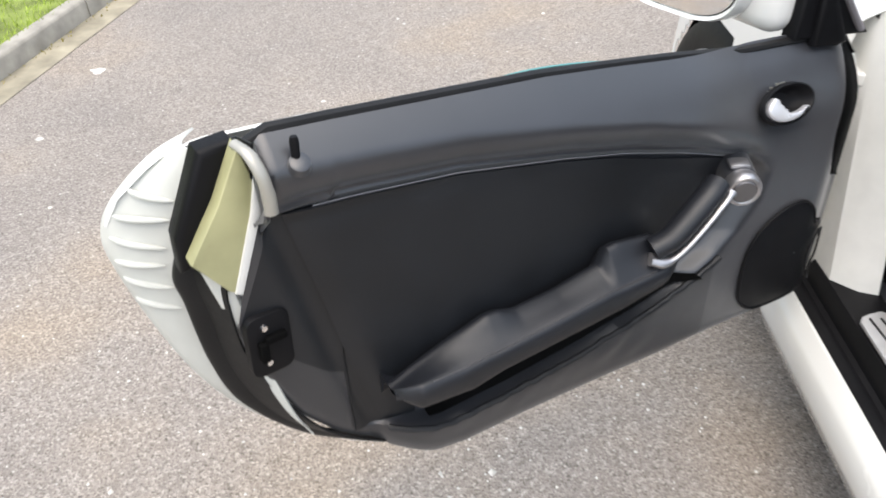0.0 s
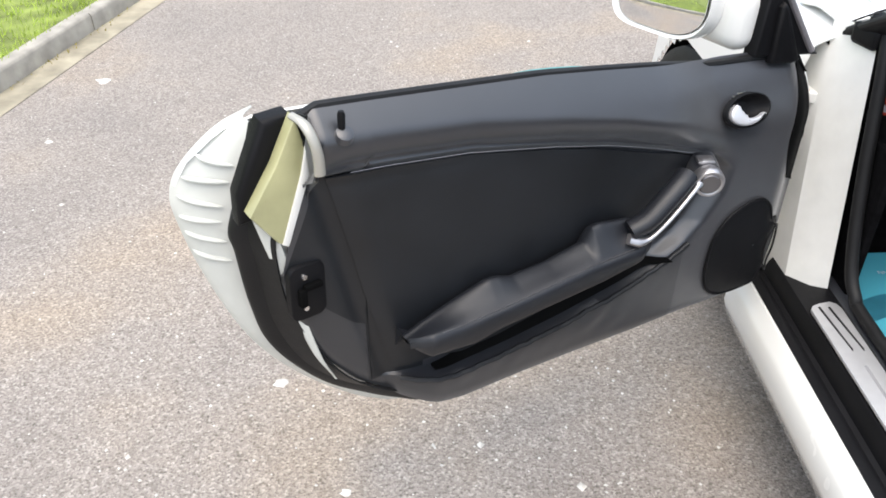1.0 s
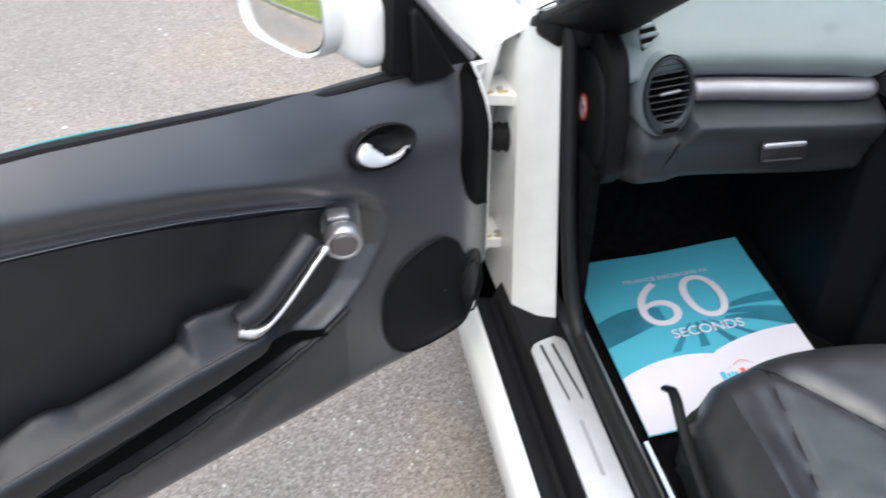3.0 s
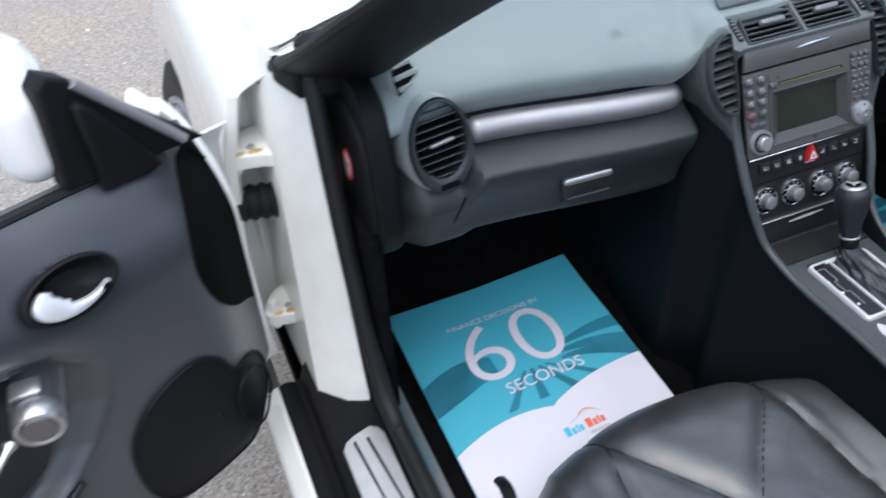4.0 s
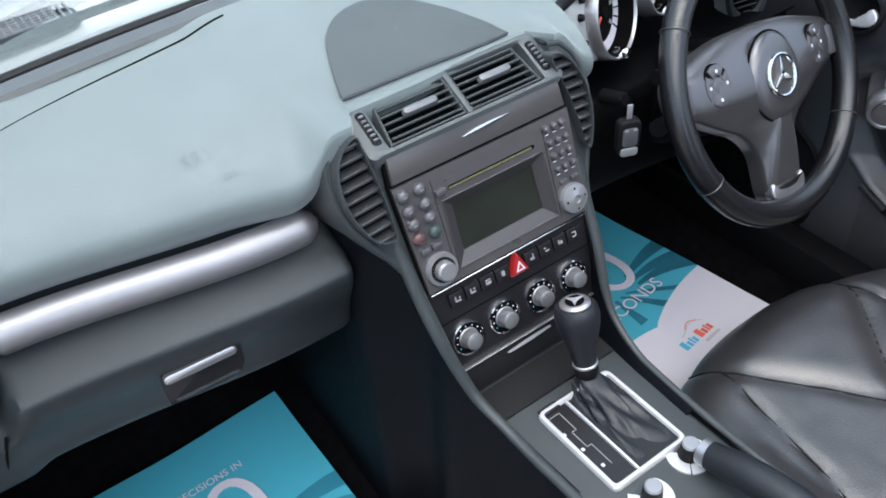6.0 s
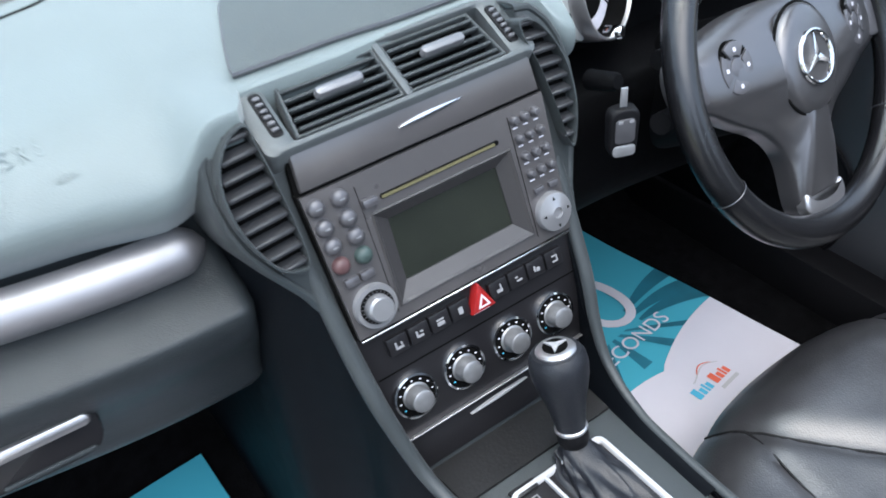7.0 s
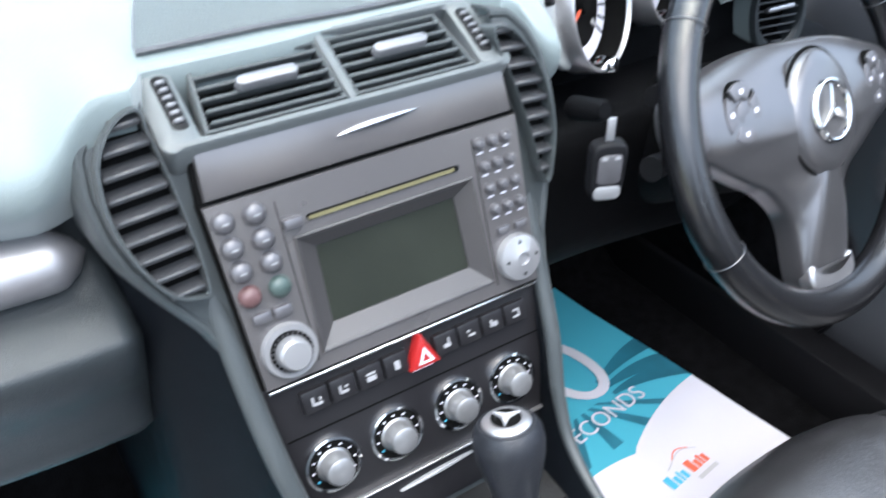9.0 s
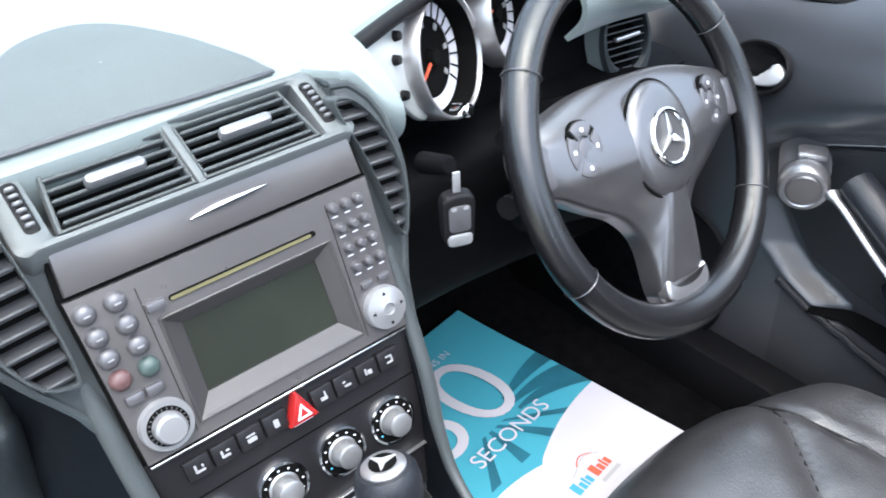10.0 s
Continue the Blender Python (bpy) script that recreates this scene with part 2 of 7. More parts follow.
def spline(points, count, closed=False):
    """Catmull-Rom through points of any dimension, count samples."""
    p = [np.array(q, float) for q in points]
    n = len(p)
    out = []
    spans = n if closed else n - 1
    for k in range(count):
        s = k / (count if closed else count - 1) * spans
        i = min(int(s), spans - 1)
        f = s - i
        if closed:
            a, b, c, d = (p[(i + j) % n] for j in (-1, 0, 1, 2))
        else:
            b, c = p[i], p[i + 1]
            a = p[i - 1] if i > 0 else 2 * b - c
            d = p[i + 2] if i + 2 < n else 2 * c - b
        out.append(0.5 * (2 * b + (c - a) * f + (2 * a - 5 * b + 4 * c - d) * f * f + (3 * b - a - 3 * c + d) * f ** 3))
    return out


def grid(rows, close=False):
    """A sheet from rows of points."""
    bm = bmesh.new()
    vs = [[bm.verts.new(tuple(map(float, p))) for p in r] for r in rows]
    for a, b in zip(vs, vs[1:]):
        m = len(a)
        for j in range(m if close else m - 1):
            k = (j + 1) % m
            try:
                bm.faces.new((a[j], a[k], b[k], b[j]))
            except ValueError:
                pass
    return bm


def thicken(bm, depth):
    """Gives a sheet a back and edges, depth metres against its normals."""
    bm.normal_update()
    bmesh.ops.solidify(bm, geom=bm.faces[:] + bm.edges[:] + bm.verts[:], thickness=depth)
    bmesh.ops.recalc_face_normals(bm, faces=bm.faces)
    return bm


def prism(outline, low, high, bevel=0.0, seg=2):
    """An outline in x, y raised from low to high along z."""
    bm = bmesh.new()
    a = [bm.verts.new((x, y, low)) for x, y in outline]
    b = [bm.verts.new((x, y, high)) for x, y in outline]
    n = len(a)
    bm.faces.new(a[::-1])
    top = bm.faces.new(b)
    for i in range(n):
        bm.faces.new((a[i], a[(i + 1) % n], b[(i + 1) % n], b[i]))
    bmesh.ops.recalc_face_normals(bm, faces=bm.faces)
    if bevel:
        bmesh.ops.bevel(bm, geom=list(top.edges), offset=bevel, segments=seg, affect="EDGES", profile=0.5)
    return bm


def slab(sx, sy, sz, bevel=0.0, seg=2, at=(0, 0, 0)):
    bm = bmesh.new()
    bmesh.ops.create_cube(bm, size=1, matrix=Matrix.Translation(at) @ Matrix.Diagonal((sx, sy, sz, 1)))
    if bevel:
        bmesh.ops.bevel(bm, geom=bm.edges[:], offset=bevel, segments=seg, affect="EDGES", profile=0.5)
    return bm


def round_rect(w, h, r, n=5, cx=0.0, cy=0.0):
    pts = []
    for sx, sy, a0 in ((1, 1, 0), (-1, 1, 90), (-1, -1, 180), (1, -1, 270)):
        for k in range(n):
            a = radians(a0 + 90 * k / (n - 1))
            pts.append((cx + sx * (w / 2 - r) + r * math.cos(a), cy + sy * (h / 2 - r) + r * math.sin(a)))
    return pts


def ellipse(a, b, n=40, cx=0.0, cy=0.0, turn=0.0):
    c, s = math.cos(turn), math.sin(turn)
    return [(cx + a * math.cos(q) * c - b * math.sin(q) * s, cy + a * math.cos(q) * s + b * math.sin(q) * c) for q in (2 * math.pi * k / n for k in range(n))]


def lathe(profile, n=36):
    """Radius, height pairs turned round z."""
    rows = [[(r * math.cos(2 * math.pi * k / n), r * math.sin(2 * math.pi * k / n), z) for k in range(n)] for r, z in profile]
    bm = grid(rows, close=True)
    bmesh.ops.remove_doubles(bm, verts=bm.verts, dist=1e-6)
    bmesh.ops.recalc_face_normals(bm, faces=bm.faces)
    return bm


def tube(points, radius, n=12, closed=False, flat=1.0, side=(0.0123, 0.031, 1)):
    """A round bar along points; radius may be a list; flat squeezes it."""
    p = [Vector(q) for q in points]
    m = len(p)
    rows = []
    ref = Vector(side).normalized()
    for i in range(m):
        a = p[i - 1] if (i > 0 or closed) else p[i]
        b = p[(i + 1) % m] if (i < m - 1 or closed) else p[i]
        t = (b - a).normalized()
        if abs(t.dot(ref)) > 0.97:
            ref = Vector((0.02, 1, 0.01)).normalized()
        x = t.cross(ref).normalized()
        y = x.cross(t).normalized()
        r = radius[i] if isinstance(radius, (list, tuple)) else radius
        rows.append([p[i] + x * r * math.cos(2 * math.pi * k / n) + y * r * flat * math.sin(2 * math.pi * k / n) for k in range(n)])
    if closed:
        rows.append(rows[0])
    bm = grid(rows, close=True)
    if closed:
        bmesh.ops.remove_doubles(bm, verts=bm.verts, dist=1e-6)
    else:
        for row in (0, -1):
            c = bm.verts.new(sum((Vector(q) for q in rows[row]), Vector()) / n)
            bm.verts.ensure_lookup_table()
            base = 0 if row == 0 else (m - 1) * n
            for k in range(n):
                bm.faces.new((bm.verts[base + k], bm.verts[base + (k + 1) % n], c))
    bmesh.ops.recalc_face_normals(bm, faces=bm.faces)
    return bm


def ring(outer, inner, low, high, bevel=0.0):
    """A flat frame between two outlines with as many points each."""
    n = len(outer)
    rows = [[(x, y, low) for x, y in outer], [(x, y, high - bevel) for x, y in outer]]
    mix = lambda f: [(a[0] * (1 - f) + b[0] * f, a[1] * (1 - f) + b[1] * f) for a, b in zip(outer, inner)]
    if bevel:
        rows += [[(x, y, high) for x, y in mix(0.25)], [(x, y, high) for x, y in mix(0.75)]]
    else:
        rows += [[(x, y, high) for x, y in outer], [(x, y, high) for x, y in inner]]
    rows += [[(x, y, high - bevel) for x, y in inner], [(x, y, low) for x, y in inner]]
    rows.append(rows[0])
    bm = grid(rows, close=True)
    bmesh.ops.remove_doubles(bm, verts=bm.verts, dist=1e-6)
    bmesh.ops.recalc_face_normals(bm, faces=bm.faces)
    return bm


def join(*bms):
    bm = bms[0]
    for other in bms[1:]:
        me = bpy.data.meshes.new("tmp")
        other.to_mesh(me)
        other.free()
        bm.from_mesh(me)
        bpy.data.meshes.remove(me)
    return bm


def step(a, b, x):
    t = min(1.0, max(0.0, (x - a) / (b - a)))
    return t * t * (3 - 2 * t)


def lerp(pairs, x):
    return float(np.interp(x, [p[0] for p in pairs], [p[1] for p in pairs]))


def frame_of(origin, ex, ey):
    """A matrix whose local x and y point along ex and ey."""
    ex, ey = Vector(ex).normalized(), Vector(ey)
    ez = ex.cross(ey).normalized()
    ey = ez.cross(ex)
    return Matrix(((ex.x, ey.x, ez.x, origin[0]), (ex.y, ey.y, ez.y, origin[1]), (ex.z, ey.z, ez.z, origin[2]), (0, 0, 0, 1)))


def text_mesh(words, size, space=1.0, thin=0.0):
    """The outline of words in the built-in font, as a flat bmesh centred on its own box."""
    cu = bpy.data.curves.new("words", "FONT")
    cu.body, cu.size, cu.align_x, cu.align_y, cu.space_character, cu.offset = words, size, "CENTER", "CENTER", space, thin
    cu.resolution_u = 6
    ob = bpy.data.objects.new("words", cu)
    scene.collection.objects.link(ob)
    bpy.context.view_layer.update()
    me = bpy.data.meshes.new_from_object(ob.evaluated_get(bpy.context.evaluated_depsgraph_get()))
    bm = bmesh.new()
    bm.from_mesh(me)
    bpy.data.objects.remove(ob)
    bpy.data.curves.remove(cu)
    bpy.data.meshes.remove(me)
    return bm


# ---- ground: the road falls gently towards the kerb ----
FALL = 0.0629


def road_z(x):
    return FALL * (x - 0.042)


road_bm = grid([[(x, y, road_z(x)) for x in (-300, -60, -20, -6, 0, 6, 20, 60, 300)] for y in (-300, -60, -20, -5, 0, 5, 20, 60, 300)])
tagged(part("road", road_bm, asphalt), "worn grey-brown asphalt road with pale chippings", "road", kind="structure")

KERB = Vector((-3.545, 2.35, 0))
ALONG = Vector((0.20, 0.98, 0)).normalized()
ACROSS = Vector((-0.98, 0.20, 0)).normalized()


def by_kerb(along, across, up):
    p = KERB + ALONG * along + ACROSS * across
    return Vector((p.x, p.y, road_z(p.x) + up))


kerb = tagged(new("kerb"), "weathered pale concrete kerb between road and grass", "kerb", kind="structure")
KERB_PROFILE = [(0.0, -0.10), (0.0, 0.01), (0.006, 0.085), (0.012, 0.098), (0.022, 0.104), (0.085, 0.106), (0.09, -0.10)]
for i in range(-6, 24):
    a0, a1 = i * 0.915 + 0.004, (i + 1) * 0.915 - 0.004
    wob = random.uniform(-0.004, 0.004)
    bm = bmesh.new()
    ends = [[bm.verts.new(by_kerb(a, c + wob, u + wob)) for c, u in KERB_PROFILE] for a in (a0, a1)]
    bm.faces.new(ends[0])
    bm.faces.new(ends[1][::-1])
    for k in range(len(KERB_PROFILE)):
        j = (k + 1) % len(KERB_PROFILE)
        bm.faces.new((ends[0][k], ends[1][k], ends[1][j], ends[0][j]))
    bmesh.ops.recalc_face_normals(bm, faces=bm.faces)
    part("kerb_stone", bm, concrete, kerb)
bm = grid([[by_kerb(a, c, u) for a in np.linspace(-6, 22, 60)] for c, u in ((-0.15, 0.003), (-0.07, 0.005), (0.002, 0.008))])
tagged(part("gutter", bm, gutter), "dusty yellowish gutter strip along the kerb", "gutter", kind="structure")
bm = grid([[by_kerb(a, c, 0.09 + 0.02 * noise.noise((a * 0.7, c, 0))) for a in np.linspace(-12, 40, 50)] for c in (0.086, 0.5, 1.5, 4, 12, 60)])
tagged(part("verge", bm, soil), "grassy soil verge behind the kerb", "verge", kind="structure")
blades = []
faces = []
for i in range(15000):
    a, c = random.uniform(-3.2, 5.5), 0.065 + 2.4 * random.random() ** 1.5
    h = random.uniform(0.025, 0.065)
    base = by_kerb(a, c, 0.085)
    d = Vector((random.uniform(-1, 1), random.uniform(-1, 1), 0)).normalized()
    tip = base + Vector((random.uniform(-0.03, 0.03), random.uniform(-0.03, 0.03), h))
    k = len(blades)
    blades += [base - d * 0.004, base + d * 0.004, tip]
    faces.append((k, k + 1, k + 2))
me = bpy.data.meshes.new("grass")
me.from_pydata(blades, [], faces)
me.materials.append(grass_blade)
tagged(new("grass", me), "short bright green mown grass behind the kerb", "grass", kind="stuff")

# dry yellow moss and weeds at the foot of the kerb
verts, faces = [], []
for i in range(1500):
    a = random.uniform(-3.0, 5.0)
    if noise.noise((a * 1.7, 0, 2)) < random.uniform(-0.25, 0.35):
        continue
    base = by_kerb(a, -abs(random.gauss(0, 0.022)), 0.004)
    d = Vector((random.uniform(-1, 1), random.uniform(-1, 1), 0)).normalized() * random.uniform(0.003, 0.008)
    k = len(verts)
    verts += [base - d, base + d, base + Vector((random.uniform(-0.012, 0.012), random.uniform(-0.012, 0.012), random.uniform(0.006, 0.020)))]
    faces.append((k, k + 1, k + 2))
me = bpy.data.meshes.new("gutter_weeds")
me.from_pydata(verts, [], faces)
me.materials.append(moss)
tagged(new("gutter_weeds", me), "dry yellowish moss and weeds along the kerb foot", "weeds", kind="stuff")

# loose pale chippings lying on the road
verts, faces = [], []
for i in range(900):
    x, y = random.uniform(-3.3, -0.75), random.uniform(-1.0, 3.6)
    if random.random() < 0.35:
        x, y = random.uniform(-2.4, -0.9), random.uniform(-0.4, 1.3)
    s = random.uniform(0.0018, 0.0055) * (2.4 if i % 60 == 0 else 1)
    k = len(verts)
    for dx, dy, dz in ((1, 0, 0), (0, 1.1, 0), (-0.9, 0, 0), (0, -1, 0), (0.1, 0.1, 0.7)):
        verts.append((x + s * dx * random.uniform(0.7, 1.3), y + s * dy * random.uniform(0.7, 1.3), road_z(x) + s * dz * 0.7 + 0.0005))
    faces += [(k, k + 1, k + 4), (k + 1, k + 2, k + 4), (k + 2, k + 3, k + 4), (k + 3, k, k + 4)]
for x, y, s in ((-3.093, 2.52, 0.047), (-3.121, 1.863, 0.022), (-1.959, 0.32, 0.022), (-1.762, -0.055, 0.015)):
    k = len(verts)
    verts.append((x, y, road_z(x) + 0.004))
    for j in range(11):
        a = 2 * math.pi * j / 11
        r = s * random.uniform(0.6, 1.15)
        verts.append((x + r * math.cos(a), y + 0.85 * r * math.sin(a), road_z(x) + 0.001))
    faces += [(k, k + 1 + j, k + 1 + (j + 1) % 11) for j in range(11)]
me = bpy.data.meshes.new("chippings")
me.from_pydata(verts, [], faces)
me.materials.append(stone_pale)
tagged(new("chippings", me), "small pale loose stone chippings on the road", "gravel", kind="stuff")


# ---- the car: body, sill, hinge pillar, windscreen ----
car = tagged(new("car"), "white two-seat convertible, roof down, one door open, black leather cabin", "car")


def extrude_y(profile, y0, y1, steps=2, depth=0.004):
    """A profile in x, z drawn along y, as a sheet with thickness."""
    bm = grid([[(x, y, z) for x, z in profile] for y in np.linspace(y0, y1, steps)])
    bmesh.ops.recalc_face_normals(bm, faces=bm.faces)
    return thicken(bm, depth)


# sill, from the outside in
part("sill_skin", extrude_y([(-0.78, 0.10), (-0.825, 0.13), (-0.842, 0.18), (-0.839, 0.228), (-0.833, 0.240), (-0.812, 0.262), (-0.800, 0.262)], 0.30, -1.05), white_paint, car, "glossy white outer sill")
part("sill_cover", extrude_y([(-0.806, 0.2635), (-0.790, 0.268), (-0.775, 0.262), (-0.765, 0.266), (-0.758, 0.292), (-0.750, 0.304), (-0.675, 0.312), (-0.668, 0.310)], 0.30, -1.05), black_plastic, car, "black plastic sill cover")
part("sill_trim", extrude_y([(-0.672, 0.305), (-0.655, 0.318), (-0.640, 0.318), (-0.622, 0.300), (-0.606, 0.25), (-0.600, 0.20)], 0.36, -1.05, depth=0.006), door_plastic, car)
part("door_seal", tube(spline([(-0.662, 0.285, 0.90), (-0.667, 0.238, 0.80), (-0.668, 0.185, 0.60), (-0.664, 0.130, 0.42), (-0.660, 0.080, 0.352), (-0.655, 0.00, 0.330), (-0.652, -0.5, 0.326), (-0.650, -1.0, 0.330)], 60), 0.0145, 10, side=(1, 0.2, 0.1)), rubber, car, "black rubber door-opening seal")

# brushed kick plate with two tapering grip strips and a plain bar for the script
plate_outline = [(-0.747, -0.70), (-0.676, -0.70), (-0.676, 0.085), (-0.682, 0.100), (-0.694, 0.108), (-0.722, 0.100), (-0.738, 0.092), (-0.747, 0.078)]
kick_plate = part("kick_plate", prism(plate_outline, 0.310, 0.3165, 0.0015), kick_silver, car, "brushed metal sill plate with black grip strips")
for x0, x1 in ((-0.728, -0.716), (-0.706, -0.692)):
    strip = [(x0 - 0.001, 0.085), (x0 + 0.004, 0.087), (x1 + 0.003, -0.055), (x1 + 0.0005, -0.062)]
    part("grip_strip", prism(strip, 0.316, 0.3182, 0.0005), rubber, kick_plate, "black rubber grip strip")
part("script_bar", prism(round_rect(0.007, 0.12, 0.003, 4, -0.709, -0.165), 0.316, 0.3168), icon_grey, kick_plate, "pale engraved script, as a plain bar")

# hinge pillar: a strip that leans forward as it rises, with the hinge recess outboard of it
def strip_left(z):
    return lerp([(0.26, -0.740), (0.77, -0.710), (0.9, -0.702)], z), lerp([(0.26, 0.200), (0.77, 0.361), (0.9, 0.402)], z)


def strip_right(z):
    return lerp([(0.315, -0.671), (0.815, -0.672)], z), lerp([(0.26, 0.150), (0.315, 0.166), (0.815, 0.270), (0.90, 0.288)], z)


rows = []
for z in (0.262, 0.29, 0.33, 0.40, 0.55, 0.70, 0.80, 0.862):
    lx, ly = strip_left(z)
    rx, ry = strip_right(z)
    ox = lerp([(0.262, -0.832), (0.40, -0.815), (0.60, -0.803), (0.75, -0.788), (0.862, -0.745)], z)
    rows.append([(ox, 0.378, z), (ox + 0.014, 0.372, z), (ox + 0.022, 0.388, z), (ox + 0.024, 0.450, z), (lx - 0.016, 0.475, z), (lx - 0.010, ly + 0.012, z), (lx, ly, z), (0.5 * (lx + rx) - 0.004, 0.5 * (ly + ry) - 0.010, z), (rx - 0.004, ry - 0.003, z), (rx, ry + 0.006, z), (rx + 0.006, ry + 0.04, z)])
bm = join(grid([r[:6] for r in rows[:-1]]), grid([r[5:] for r in rows]))
bmesh.ops.remove_doubles(bm, verts=bm.verts, dist=0.0002)
bmesh.ops.recalc_face_normals(bm, faces=bm.faces)
part("hinge_pillar", thicken(bm, 0.004), jamb_paint, car, "white painted door-hinge pillar")
for z, reach in ((0.690, 0.395), (0.378, 0.365)):
    plate = prism([tuple(p) for p in spline([(-0.790, reach - 0.012), (-0.772, reach - 0.020), (-0.742, reach - 0.026), (-0.716, reach - 0.030), (-0.716, reach + 0.060), (-0.765, reach + 0.050), (-0.790, reach + 0.010)], 30, closed=True)], z - 0.014, z + 0.010, 0.005, 3)
    hinge = part("hinge", plate, jamb_paint, car, "white painted door hinge with grease marks")
    part("hinge_pin", lathe([(0, 0.034), (0.007, 0.033), (0.009, 0.028), (0.009, -0.026), (0, -0.028)], 16), jamb_paint, hinge, at=pose(-0.776, reach - 0.004, z))
    for dx, dy, r in ((0.030, -0.016, 0.010), (0.006, -0.014, 0.008)):
        part("grease_mark", lathe([(0, 0.0022), (r * 0.6, 0.0018), (r, 0.0)], 14), grease, hinge, "yellowish grease smear", at=pose(-0.776 + dx, reach + dy, z + 0.0095) @ Matrix.Diagonal((1.3, 0.7, 1, 1)))
    bolt = lathe([(0, 0.005), (0.005, 0.005), (0.0065, 0.003), (0.0065, 0)], 6)
    part("bolt", bolt, alloy, hinge, at=pose(-0.750, reach - 0.004, z + 0.010))
bellows = [(0.026 + 0.005 * (k % 2), 0.009 * k) for k in range(10)]
part("cable_bellows", lathe([(0, 0)] + bellows + [(0, 0.09)], 20), rubber, car, "black ribbed rubber cable bellows", at=frame_of((-0.722, 0.385, 0.598), (0, 0, 1), (0.2, 1, 0)))
for x in (-0.786, -0.772, -0.757):
    part("pressed_rib", tube([(x, 0.462, 0.56), (x + 0.002, 0.458, 0.50), (x, 0.462, 0.43)], [0.003, 0.006, 0.003], 8), jamb_paint, car, "pressed rib in the hinge recess")


# wing and bonnet: one cross-section drawn forwards, open over the wheel
def wing_at(y):
    f = step(0.3, 2.0, y)
    return [(-0.795, 0.12), (-0.836, 0.20), (-0.824, 0.34), (-0.812, 0.50), (-0.802, 0.64 - 0.02 * f), (-0.786, 0.745 - 0.04 * f), (-0.760, 0.795 - 0.07 * f), (-0.70, 0.826 - 0.09 * f), (-0.62, 0.850 - 0.11 * f)]


ys = list(np.linspace(0.380, 1.32, 40))
bm = grid([[Vector(p) for p in (np.array([(x, y, z) for x, z in spline(wing_at(y), 44)]))] for y in ys])
gone = [f for f in bm.faces if math.hypot(f.calc_center_median().y - 0.98, f.calc_center_median().z - 0.24) < 0.345 and f.calc_center_median().x < -0.68]
bmesh.ops.delete(bm, geom=gone, context="FACES")
bmesh.ops.recalc_face_normals(bm, faces=bm.faces)
part("front_wing", thicken(bm, 0.003), white_paint, car, "glossy white front wing")
bm = grid([[(x, y, 0.846 - 0.11 * step(0.45, 2.0, y) + 0.045 * (1 - (x / 0.62) ** 2)) for x in np.linspace(-0.615, 0.615, 24)] for y in np.linspace(0.585, 1.32, 14)])
bmesh.ops.recalc_face_normals(bm, faces=bm.faces)
part("bonnet", thicken(bm, 0.003), white_paint, car, "glossy white bonnet")
bm = grid([[(-x, y, z) for x, z in wing_at(y)] for y in np.linspace(0.380, 1.32, 12)])
bmesh.ops.recalc_face_normals(bm, faces=bm.faces)
part("front_wing", thicken(bm, 0.003), white_paint, car, "glossy white front wing")

rows = [[(x, y, 0.846 + 0.022 * step(-0.70, -0.56, x) - 0.02 * step(0.50, 0.62, y)) for x in np.linspace(-0.70, -0.50, 12)] for y in np.linspace(0.415, 0.62, 10)]
bm = grid(rows)
bmesh.ops.recalc_face_normals(bm, faces=bm.faces)
part("scuttle_corner", thicken(bm, 0.003), white_paint, car, "white corner panel beside the windscreen")

# cowl at the foot of the windscreen
bm = grid([[(x, y, 0.858 + 0.030 * step(0.42, 0.60, y) + 0.020 * (1 - (x / 0.62) ** 2)) for x in np.linspace(-0.60, 0.60, 24)] for y in np.linspace(0.425, 0.60, 8)])
bmesh.ops.recalc_face_normals(bm, faces=bm.faces)
part("scuttle", thicken(bm, 0.003), white_paint, car, "white panel at the foot of the windscreen")
cowl_grille = part("cowl_grille", prism([tuple(p) for p in spline([(-0.52, 0.50), (-0.40, 0.488), (-0.28, 0.492), (-0.255, 0.515), (-0.275, 0.548), (-0.40, 0.560), (-0.52, 0.575)], 40, closed=True)], 0.892, 0.900, 0.002), knee_plastic, car, "grey mesh intake grille")
for k in range(30):
    x = -0.512 + 0.0086 * k
    part("grille_bar", slab(0.0026, 0.060, 0.003, at=(x, 0.524 + 0.014 * (x < -0.45), 0.9015)), mesh_grey, cowl_grille)
for k in range(7):
    part("grille_bar", slab(0.225, 0.0026, 0.003, at=(-0.39, 0.500 + 0.0086 * k, 0.9022)), mesh_grey, cowl_grille)
part("wiper_arm", tube(spline([(-0.58, 0.455, 0.905), (-0.2, 0.470, 0.915), (0.25, 0.475, 0.92)], 16), 0.008, 8, flat=0.7), black_plastic, car, "black wiper arm")

